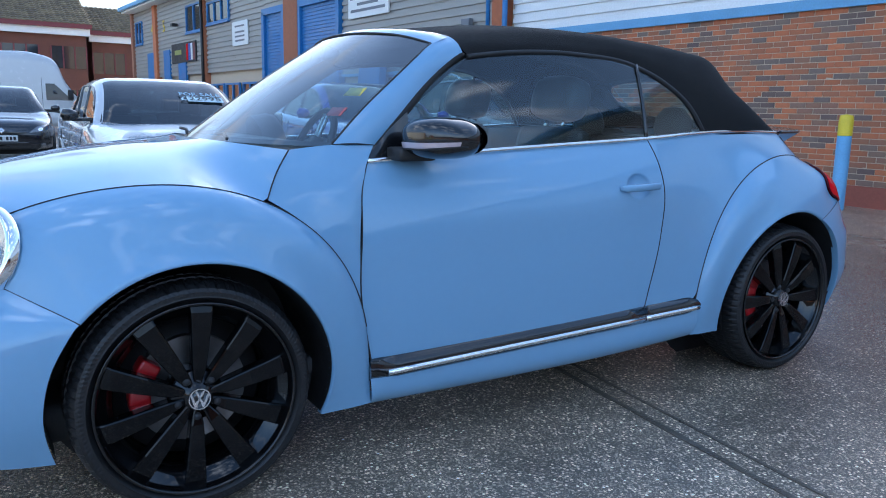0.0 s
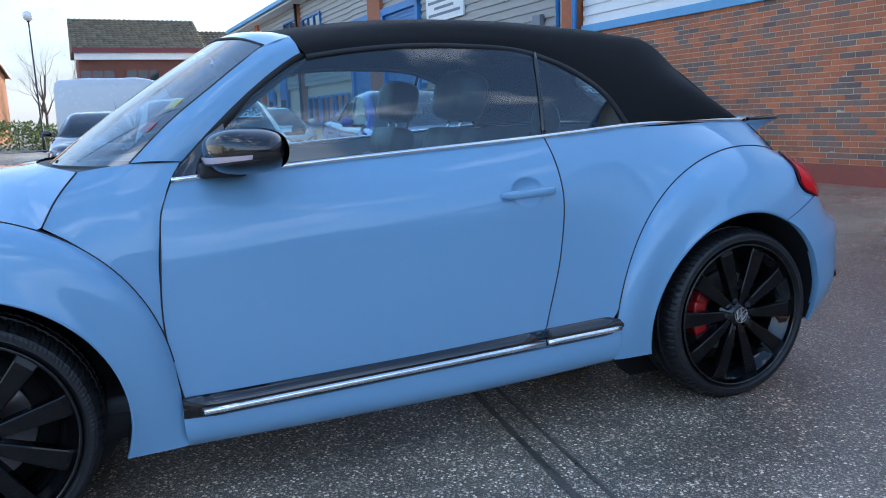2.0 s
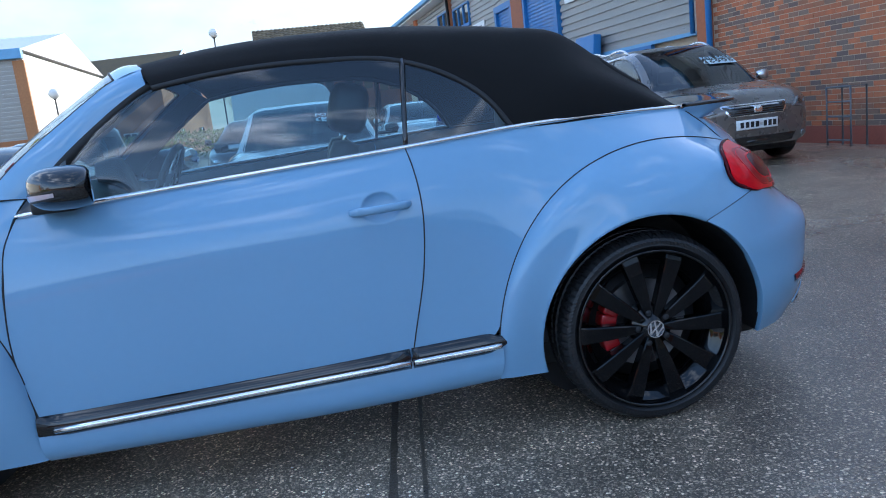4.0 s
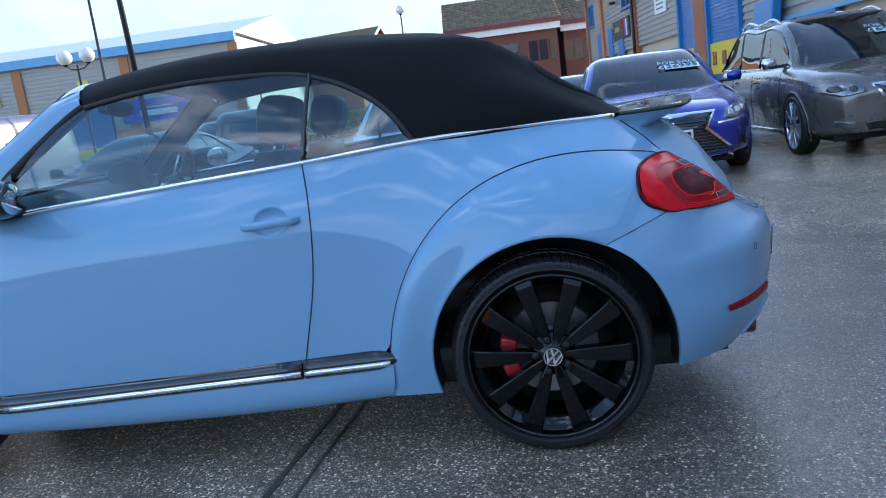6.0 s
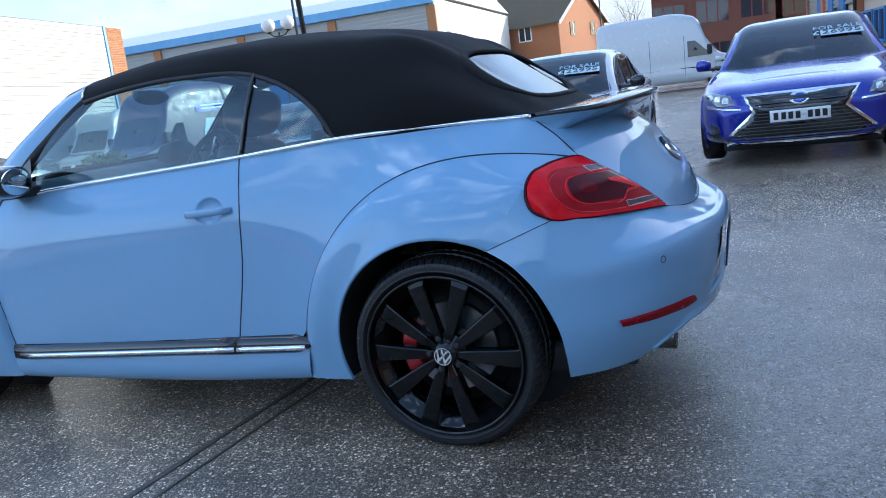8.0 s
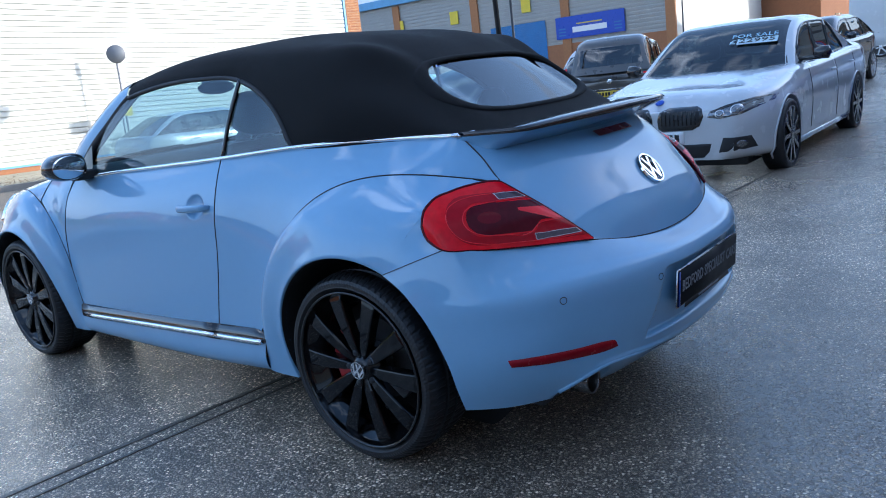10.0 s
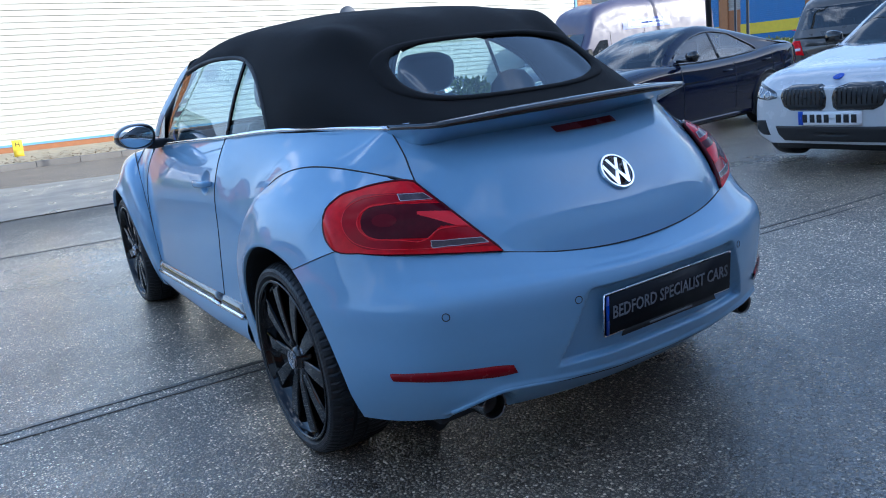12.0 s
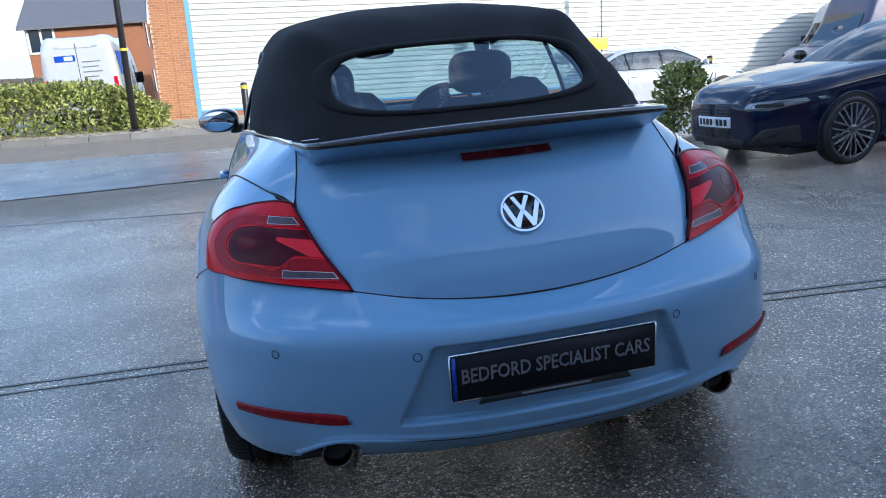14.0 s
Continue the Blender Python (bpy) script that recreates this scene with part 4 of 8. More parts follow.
# front bumper and lamps
for side in (-1, 1):
    fb = [[(-1.626, 0.80, 0.20), (-1.80, 0.74, 0.20), (-1.98, 0.52, 0.20), (-2.06, 0.25, 0.20), (-2.08, 0, 0.20)],
          [(-1.649, 0.835, 0.33), (-1.82, 0.775, 0.33), (-2.02, 0.55, 0.33), (-2.11, 0.26, 0.33), (-2.13, 0, 0.33)],
          [(-1.627, 0.855, 0.46), (-1.81, 0.79, 0.46), (-2.00, 0.58, 0.46), (-2.11, 0.27, 0.46), (-2.13, 0, 0.46)],
          [(-1.575, 0.868, 0.56), (-1.765, 0.785, 0.57), (-1.94, 0.58, 0.58), (-2.07, 0.28, 0.57), (-2.10, 0, 0.56)],
          [tuple(p) for p in spline([tuple(q) for q in fender_edges[side]], 3)] + [(-2.03, 0.28, 0.65), (-2.08, 0, 0.63)]]
    fbum = part("front_bumper", sheet(loft(fb, 30, 22), side), PAINT, car)
    seam(fbum, [tuple(q) for q in fender_edges[side][:14]], side, 0.002)
    hm = Matrix.Translation((-1.775, 0.640 * side, 0.745)) @ Vector((-0.70, 0.62 * side, 0.36)).to_track_quat("Z", "Y").to_matrix().to_4x4()
    lamp = part("headlight", lathe([(0.0, 0.045), (0.05, 0.040), (0.095, 0.022), (0.118, 0.0)], 40, "z", hm), GLASS_CLEAR, car, "round clear headlight with chrome rim")
    part("lamp_rim", lathe([(0.114, 0.004), (0.122, 0.012), (0.132, 0.006), (0.136, -0.02)], 40, "z", hm), CHROME, lamp)
    part("reflector", lathe([(0.0, -0.05), (0.05, -0.03), (0.10, -0.005), (0.118, 0.0)], 40, "z", hm), SILVER, lamp)
    part("bulb", lathe([(0.0, 0.012), (0.028, 0.0), (0.034, -0.04)], 20, "z", hm), BLACK_GLOSS, lamp)

# rear bumper
BUMP = [[(1.672, 0.806, 0.251), (1.775, 0.748, 0.254), (1.870, 0.662, 0.262), (1.955, 0.52, 0.262), (2.01, 0.30, 0.258), (2.03, 0.0, 0.256)],
        [(1.674, 0.838, 0.335), (1.790, 0.785, 0.338), (1.905, 0.685, 0.34), (2.015, 0.52, 0.338), (2.075, 0.30, 0.335), (2.095, 0.0, 0.333)],
        [(1.666, 0.853, 0.41), (1.780, 0.812, 0.412), (1.905, 0.712, 0.412), (2.035, 0.506, 0.412), (2.103, 0.28, 0.412), (2.122, 0.0, 0.412)],
        [(1.630, 0.866, 0.51), (1.760, 0.822, 0.51), (1.925, 0.700, 0.51), (2.050, 0.50, 0.51), (2.118, 0.28, 0.51), (2.138, 0.0, 0.51)],
        [(1.580, 0.8745, 0.591), (1.727, 0.8275, 0.607), (1.920, 0.691, 0.624), (2.0445, 0.490, 0.627), (2.1115, 0.28, 0.624), (2.133, 0.0, 0.621)],
        [(1.575, 0.875, 0.597), (1.7235, 0.8265, 0.614), (1.916, 0.689, 0.631), (2.0405, 0.4885, 0.634), (2.1075, 0.28, 0.631), (2.129, 0.0, 0.628)],
        [(1.540, 0.876, 0.634), (1.700, 0.820, 0.672), (1.885, 0.668, 0.670), (2.006, 0.474, 0.665), (2.075, 0.282, 0.650), (2.096, 0.0, 0.642)],
        [(1.4645, 0.8745, 0.683), (1.672, 0.808, 0.758), (1.835, 0.645, 0.735), (1.955, 0.455, 0.712), (2.010, 0.28, 0.682), (2.030, 0.0, 0.662)]]
full = [[(x, -y, z) for x, y, z in r] + [(x, y, z) for x, y, z in r[::-1][1:]] for r in BUMP]
BG = loft(full, 241, 130)
ease = lambda k: k * k * (3 - 2 * k)


def crease_z(y):
    """Height of the lower edge line: rising a little outwards, then dropping round each tailpipe."""
    return float(np.interp(abs(y), [0.0, 0.20, 0.35, 0.47, 0.53, 0.56, 0.60, 0.636, 0.66, 0.70], [0.331, 0.334, 0.343, 0.352, 0.352, 0.345, 0.322, 0.293, 0.272, 0.24]))


def outlet_z(y):
    """Top of the cut-out round each tailpipe."""
    return float(np.interp(abs(y), [0.478, 0.486, 0.496, 0.512, 0.54, 0.57, 0.60, 0.63, 0.655], [0.20, 0.292, 0.318, 0.334, 0.337, 0.329, 0.309, 0.281, 0.20]))


# pressed-in panel round the plate; the valance steps back under the crease; tailpipe cut-outs run inwards
for i in range(BG.shape[0]):
    for j in range(BG.shape[1]):
        x, y, z = BG[i, j]
        if x < 1.70:
            continue
        hw = 0.300 + 0.09 * (0.592 - z) / 0.2
        k = min(1.0, max(0.0, (hw - abs(y)) / 0.011)) * min(1.0, max(0.0, (z - 0.388) / 0.010)) * min(1.0, max(0.0, (0.598 - z) / 0.012))
        BG[i, j, 0] -= 0.026 * ease(k)
        if abs(y) < 0.66:
            drop = max(0.0, crease_z(y) - z)
            BG[i, j, 0] -= (0.014 * ease(min(1.0, drop / 0.010)) + 0.20 * max(0.0, drop - 0.008)) * ease(min(1.0, (0.66 - abs(y)) / 0.05))
            BG[i, j, 0] += 0.006 * max(0.0, 1 - abs(z - crease_z(y) - 0.006) / 0.012)
            into = outlet_z(y) - z
            if into > 0:
                BG[i, j, 0] -= 2.2 * into
                BG[i, j, 2] = outlet_z(y) + 0.1 * into
bumper = part("rear_bumper", sheet(BG), PAINT, car, "pale blue rear bumper with parking sensors")


def on_bumper(y, z, out=0.0):
    """The rear bumper's surface at that height and distance from the middle."""
    d = (BG[..., 1] - y) ** 2 + (BG[..., 2] - z) ** 2 + np.where(BG[..., 0] < 1.66, 9, 0)
    i, j = np.unravel_index(d.argmin(), d.shape)
    i, j = min(max(i, 1), BG.shape[0] - 2), min(max(j, 1), BG.shape[1] - 2)
    a, b = Vector(BG[i, j + 1] - BG[i, j - 1]), Vector(BG[i + 1, j] - BG[i - 1, j])
    nrm = a.cross(b).normalized()
    nrm = nrm if nrm.x > 0 else -nrm
    p = Vector(BG[i, j])
    x = p.x - ((y - p.y) * nrm.y + (z - p.z) * nrm.z) / max(nrm.x, 0.2)
    return Vector((x, y, z)) + nrm * out, nrm


for side in (-1, 1):
    flange = []
    for dz in (-0.022, -0.010, 0.0, 0.010, 0.022):
        xs = np.linspace(1.467 + 1.6 * max(0.0, -dz), 1.668, 20)
        zs = np.interp(xs, [1.4645, 1.570, 1.672], [0.683, 0.722, 0.758]) + dz
        flange.append(np.c_[xs, wing.y(xs, zs) - 0.0035, zs])
    part("bumper_flange", sheet(np.array(flange), side), PAINT, bumper)
    seam(bumper, [(1.467, 0.8745, 0.684), (1.570, 0.8495, 0.722), (1.672, 0.811, 0.759)], side, 0.0014)
    arch_edge = np.array([BG[i, 0 if side < 0 else -1] for i in range(BG.shape[0])])
    part("arch_return", sheet(np.array([arch_edge, arch_edge * (1, 1, 1) + np.array([-0.003, -0.004 * side, 0]), arch_edge + np.array([-0.004, -0.03 * side, 0])])), PAINT, bumper)
    for sy, sz in ((0.662, 0.585), (0.335, 0.575)):
        p, nrm = on_bumper(sy * side, sz, 0.0015)
        part("parking_sensor", lathe([(0.009, 0.0), (0.010, 0.001), (0.0115, 0.0)], 20, "z", Matrix.Translation(p) @ nrm.to_track_quat("Z", "Y").to_matrix().to_4x4()), BLACK_MATT, bumper)
    top_r = [(0.782, 0.428), (0.71, 0.430), (0.62, 0.429), (0.53, 0.427), (0.513, 0.424)]
    bot_r = [(0.774, 0.404), (0.71, 0.400), (0.62, 0.397), (0.53, 0.396), (0.502, 0.399)]
    rows = []
    for zo, out in ((1.0, 0.001), (0.8, 0.007), (0.2, 0.007), (0.0, 0.001)):
        rows.append([tuple(on_bumper(side * (b[0] + (t[0] - b[0]) * zo), b[1] + (t[1] - b[1]) * zo, out)[0]) for t, b in zip(top_r, bot_r)])
    part("rear_reflector", sheet(np.array([spline(r, 24) for r in rows])), REFLECTOR_RED, bumper, "slim red reflector")
    # lamp: dark core panel, then the raised red lens with its bars
    def lamp_rows(out):
        k = 1 + out
        cols = [[(1.586, 0.801, 0.818), (1.585, 0.801, 0.823), (1.585, 0.800, 0.828)],
                [(1.600, 0.807, 0.789), (1.594, 0.803, 0.823), (1.584, 0.785, 0.857)],
                [(1.640, 0.812, 0.765), (1.617, 0.800, 0.825), (1.590, 0.757, 0.880)],
                [(1.735, 0.757, 0.747), (1.690, 0.742, 0.835), (1.620, 0.690, 0.902)],
                [(1.830, 0.655, 0.736), (1.775, 0.650, 0.835), (1.665, 0.628, 0.913)],
                [(1.905, 0.540, 0.725), (1.835, 0.565, 0.825), (1.700, 0.588, 0.914)],
                [(1.952, 0.452, 0.716), (1.868, 0.510, 0.800), (1.716, 0.567, 0.909)]]
        return [[(x + out * 0.75, y + out * 0.6, z + out * 0.25) for x, y, z in c] for c in cols]
    part("lamp_housing", sheet(loft(lamp_rows(-0.004), 20, 30), side), BLACK_GLOSS, car)
    LG = loft(lamp_rows(0.013), 120, 180)
    # plan of the lens: across from its outer tip, and down from its top
    LU = (587.3 * LG[..., 0] - 1947.8 * LG[..., 1] - 436.8 * LG[..., 2] + 1046.0) / 1000
    LV = (266.6 * LG[..., 0] + 355.9 * LG[..., 1] - 1925.6 * LG[..., 2] + 1170.5) / 1000

    def zone(test, lift):
        n_out = np.array([0.75, 0.6, 0.25]) * lift
        return sheet(LG + n_out, side, lambda i, j: test((LU[i, j] + LU[i + 1, j + 1]) / 2, (LV[i, j] + LV[i + 1, j + 1]) / 2))

    def pill(u, v, u0, v0, v1):
        """Inside a shape with a round outer end at u0, open inwards, between the heights v0 and v1."""
        r = (v1 - v0) / 2
        du = max(0.0, u0 + r * 1.1 - u) / 1.1
        return v0 < v < v1 and math.hypot(du, v - (v0 + v1) / 2) < r

    rise = lambda u: 0.400 - 0.062 * ease(min(1.0, max(0.0, (u - 0.585) / 0.075)))
    lens = part("tail_light", sheet(LG, side), LENS_RED, car, "large teardrop red tail light with clear bars")
    part("lamp_band", zone(lambda u, v: pill(u, v, 0.135, 0.140, 0.445) and not pill(u, v, 0.215, 0.195, rise(u)), 0.0010), LENS_MID, lens)
    part("lamp_core", zone(lambda u, v: pill(u, v, 0.232, 0.203, rise(u) - 0.010) and not (u > 0.53 and 0.245 + 0.02 * (u - 0.53) < v < 0.262 + 0.32 * (u - 0.53)), 0.0010), LENS_DARK, lens, "dark centre of the lamp")
    part("lamp_wedge", zone(lambda u, v: u > 0.53 and 0.245 + 0.02 * (u - 0.53) < v < min(rise(u) - 0.010, 0.262 + 0.32 * (u - 0.53)) and v > 0.2, 0.0018), LENS_BRIGHT, lens)
    part("bulb_glow", zone(lambda u, v: math.hypot((u - 0.355) / 0.065, (v - 0.290) / 0.036) < 1, 0.0018), LENS_GLOW, lens)

    def trace(nm, pts, mat, r, parent, closed=False):
        """A fine line on the lens through points of its plan."""
        out = []
        for u, v in spline([(a, b, 0) for a, b in pts], max(24, len(pts) * 8))[:, :2]:
            i, j = np.unravel_index(((LU - u) ** 2 + (LV - v) ** 2).argmin(), LU.shape)
            out.append(LG[i, j] + np.array([0.75, 0.6, 0.25]) * 0.0012)
        out = np.array(out)
        for _ in range(3):
            out[1:-1] = (out[:-2] + 2 * out[1:-1] + out[2:]) / 4
        return part(nm, tube([(x, y * side, z) for x, y, z in out], r, 6, closed), mat, parent)
    trace("light_ring", [(0.64, 0.188), (0.50, 0.192), (0.36, 0.203), (0.27, 0.220), (0.222, 0.262), (0.213, 0.305), (0.235, 0.350), (0.30, 0.385), (0.42, 0.398), (0.57, 0.402), (0.64, 0.348), (0.72, 0.338), (0.81, 0.335)], LENS_BRIGHT, 0.0017, lens)
    trace("light_ring", [(0.43, 0.148), (0.32, 0.152), (0.22, 0.178), (0.155, 0.225), (0.135, 0.285), (0.148, 0.345), (0.20, 0.405), (0.30, 0.438), (0.43, 0.448), (0.60, 0.448), (0.80, 0.440), (0.91, 0.430)], LENS_BRIGHT, 0.0014, lens)
    rim_pts = [tuple(LG[i, 0]) for i in range(180)] + [tuple(LG[179, j]) for j in range(1, 120)] + [tuple(LG[i, 119]) for i in range(178, -1, -1)]
    part("lens_edge", tube([(x - 0.006, (y - 0.003) * side, z) for x, y, z in rim_pts[::6]], 0.0055, 6, True), LENS_DARK, lens)
    for c4 in (((0.440, 0.147), (0.585, 0.145), (0.632, 0.180), (0.452, 0.185)), ((0.598, 0.408), (0.880, 0.396), (0.912, 0.423), (0.606, 0.444))):
        def in_bar(u, v):
            return all((b[0] - a[0]) * (v - a[1]) - (b[1] - a[1]) * (u - a[0]) > 0 for a, b in zip(c4, c4[1:] + c4[:1]))
        bar = part("clear_bar", zone(in_bar, 0.0020), LENS_GREY, lens, "smoked clear reversing lamp bar")
        for a, b in zip(c4, c4[1:] + c4[:1]):
            trace("bar_outline", [a, ((a[0] + b[0]) / 2, (a[1] + b[1]) / 2), b], LENS_CLEAR, 0.0012, bar)

# exhausts and valance
PIPE = material("sooty_steel", (0.16, 0.155, 0.15), 0.3, 1.0, 0, 0.25)
for side in (-1, 1):
    em = Matrix.Translation((1.912, 0.545 * side, 0.294))
    ex = part("exhaust_pipe", lathe([(0.033, -0.20), (0.035, 0.055), (0.038, 0.061), (0.040, 0.055), (0.040, -0.20)], 32, "z", em @ Matrix.Rotation(radians(90), 4, "Y")), PIPE, car, "round steel exhaust tailpipe")
    part("pipe_throat", lathe([(0.0, 0.0), (0.034, 0.02)], 24, "z", em @ Matrix.Rotation(radians(90), 4, "Y")), BLACK_MATT, ex)
    part("exhaust_recess", box(1.70, 1.86, min(0.40 * side, 0.66 * side), max(0.40 * side, 0.66 * side), 0.235, 0.335, 0.01), BLACK_MATT, bumper)
lip_pts, lip_r = [], []
for j in range(BG.shape[1]):
    y = float(BG[BG.shape[0] // 4, j, 1])
    if abs(y) < 0.672:
        col = [i for i in range(BG.shape[0]) if BG[i, j, 2] > crease_z(float(BG[i, j, 1])) and BG[i, j, 0] > 1.7]
        lip_pts.append(BG[min(col, key=lambda i: BG[i, j, 2]), j] + np.array([-0.004, 0, 0]))
        lip_r.append(0.004 + 0.0045 * ease(min(1.0, max(0.0, (abs(y) - 0.30) / 0.15))))
lip_pts = np.array(lip_pts)
for _ in range(6):
    lip_pts[1:-1] = (lip_pts[:-2] + 2 * lip_pts[1:-1] + lip_pts[2:]) / 4
gap_pts = lip_pts + np.array([-0.006, 0, -0.007])
part("valance_gap", tube([tuple(p) for p in gap_pts if abs(p[1]) < 0.50], 0.0028, 6), BLACK_MATT, bumper)
part("bumper_lip", tube([tuple(p) for p in lip_pts], lip_r, 8), PAINT, bumper)

# boot lid
TR = [[(1.560, 0.535, 1.050), (1.60, 0.36, 1.056), (1.63, 0.0, 1.058)],
      [(1.640, 0.545, 0.985), (1.73, 0.37, 1.005), (1.77, 0.0, 1.012)],
      [(1.718, 0.560, 0.905), (1.83, 0.37, 0.928), (1.875, 0.0, 0.932)],
      [(1.815, 0.545, 0.825), (1.90, 0.36, 0.848), (1.938, 0.0, 0.852)],
      [(1.900, 0.500, 0.758), (1.965, 0.34, 0.768), (2.000, 0.0, 0.765)],
      [(1.955, 0.453, 0.714), (2.004, 0.30, 0.687), (2.031, 0.0, 0.666)]]
trf = [[(x, -y, z) for x, y, z in r] + [(x, y, z) for x, y, z in r[::-1][1:]] for r in TR]
TG = loft(trf, 61, 40)
boot = part("boot_lid", sheet(TG), PAINT, car, "rounded pale blue boot lid with round badge")
for side in (-1, 1):
    seam(boot, [r[0] for r in TR], side, 0.0026)
seam(boot, [(x, y, z - 0.001) for x, y, z in trf[-1]], 1, 0.0022)
emblem("boot_badge", boot, Matrix.Translation((1.942, 0.0, 0.853)) @ Vector((0.80, 0, 0.60)).to_track_quat("Z", "Y").to_matrix().to_4x4(), 0.060, CHROME)

# spoiler
sp_rows = []
for y in np.linspace(-0.545, 0.545, 45):
    e = (abs(y) / 0.545) ** 2.2
    fx, fz = 1.585 - 0.03 * e, 1.064 - 0.010 * e
    rx, rz = 1.905 - 0.135 * e - 0.19 * max(0.0, (abs(y) - 0.50) / 0.045) ** 2, 1.088 - 0.022 * e
    th = 0.030 * (1 - 0.4 * e)
    sp_rows.append([(fx, y, fz), ((fx * 0.65 + rx * 0.35), y, fz + 0.012), ((fx * 0.3 + rx * 0.7), y, rz - 0.004), (rx - 0.012, y, rz), (rx, y, rz - 0.008), (rx - 0.006, y, rz - th * 0.8), (rx - 0.05, y, rz - th - 0.012), (rx - 0.13, y * 0.985, rz - th - 0.048), (fx + 0.08, y * 0.97, fz - 0.055), (fx + 0.02, y * 0.97, fz - 0.04)])
sp = np.array(sp_rows)
up_bm, lo_bm = bmesh.new(), bmesh.new()
add_grid(up_bm, sp[:, :6])
add_grid(lo_bm, sp[:, 5:])
spoiler = part("spoiler", up_bm, BLACK_GLOSS, car, "gloss black lipped rear spoiler with blue underside")
part("spoiler_base", lo_bm, PAINT, spoiler)
part("spoiler_bright_edge", tube([tuple(r[0]) for r in sp[:, :1]], 0.008, 6), CHROME, spoiler)
part("high_brake_light", sheet(TG + np.array([0.004, 0, 0.004]), 1, lambda i, j: abs(TG[i, j][1]) < 0.13 and 0.988 < TG[i, j][2] < 1.007), LENS_DEEP, boot, "dark red high brake light")

# number plate panel
pm = Matrix.Translation((2.128, 0.0, 0.512)) @ Matrix.Rotation(radians(90), 4, "Z") @ Matrix.Rotation(radians(90 + 4), 4, "X")
plate = part("number_plate", prism([(-0.262, -0.057), (0.262, -0.057), (0.262, 0.057), (-0.262, 0.057)], 0.006, pm), PLATE_BLACK, bumper, "black plate with grey dealer lettering and bright border")
bd = bmesh.new()
for a, b in (((-0.265, -0.060, 0), (0.265, -0.060, 0)), ((0.265, -0.060, 0), (0.265, 0.060, 0)), ((0.265, 0.060, 0), (-0.265, 0.060, 0)), ((-0.265, 0.060, 0), (-0.265, -0.060, 0))):
    add_tube(bd, [pm @ Vector(a), pm @ Vector(b)], 0.0032, 6)
part("plate_border", bd, SILVER, plate)
part("plate_band", prism([(-0.262, -0.057), (-0.252, -0.057), (-0.252, 0.057), (-0.262, 0.057)], 0.0072, pm), PLATE_BLUE, plate)
text_mesh("plate_lettering", "BEDFORD SPECIALIST CARS", 0.052, LETTER_GREY, plate, pm @ Matrix.Translation((0.003, 0.004, 0.0085)), 0.485, 0.0006, 0.0007)
part("plate_small_print", prism([(-0.09, -0.070), (0.09, -0.070), (0.09, -0.064), (-0.09, -0.064)], 0.006, pm), LETTER_GREY, plate)
part("plate_surround", prism([(-0.20, -0.076), (0.20, -0.076), (0.19, -0.058), (-0.19, -0.058)], 0.004, pm), BLACK_MATT, plate)

# underside and inner shell
part("underbody", box(-1.8, 1.75, -0.68, 0.68, 0.20, 0.32, 0.04), BLACK_MATT, car)
part("rear_bulkhead", box(1.68, 1.86, -0.55, 0.55, 0.30, 0.66, 0.05), BLACK_MATT, car)
for side in (-1, 1):
    alloy_wheel(car, -1.268, side, radians(4), radians(-80) if side < 0 else radians(80))
    alloy_wheel(car, 1.270, side, radians(20), radians(-85) if side < 0 else radians(85))

# cabin
cab = new("cabin")
cab.parent = car
cab["label"] = "dark leather cabin"
part("cabin_floor", box(-0.95, 1.25, -0.68, 0.68, 0.28, 0.34, 0.02), TRIM_GREY, cab)
dash = loft([[(-0.80, -0.66, 0.985), (-1.00, 0, 1.0), (-0.80, 0.66, 0.985)], [(-0.72, -0.66, 1.005), (-0.72, 0, 1.005), (-0.72, 0.66, 1.005)], [(-0.62, -0.66, 0.95), (-0.62, 0, 0.955), (-0.62, 0.66, 0.95)], [(-0.66, -0.66, 0.62), (-0.66, 0, 0.62), (-0.66, 0.66, 0.62)]], 20, 16)
part("dashboard", sheet(dash), TRIM_GREY, cab)
part("binnacle", lathe([(0.0, 0.0), (0.10, 0.0), (0.115, -0.03), (0.12, -0.10)], 24, "z", Matrix.Translation((-0.62, 0.36, 1.0)) @ Matrix.Rotation(radians(75), 4, "Y")), BLACK_MATT, cab)
wheel_m = Matrix.Translation((-0.47, 0.36, 0.95)) @ Matrix.Rotation(radians(-64), 4, "Y")
sw = part("steering_wheel", tube([wheel_m @ Vector((0.185 * math.cos(t), 0.185 * math.sin(t), 0)) for t in np.linspace(0, 2 * math.pi, 37)[:-1]], 0.016, 8, True), LEATHER, cab, "black three-spoke steering wheel")
for a in (0, 180, 270):
    part("wheel_spoke", box(0.03, 0.18, -0.025, 0.025, -0.012, 0.006, 0.006, wheel_m @ Matrix.Rotation(radians(a + 90), 4, "Z")), SILVER, sw)
part("wheel_boss", lathe([(0.0, 0.02), (0.06, 0.012), (0.07, -0.02)], 20, "z", wheel_m), LEATHER, sw)


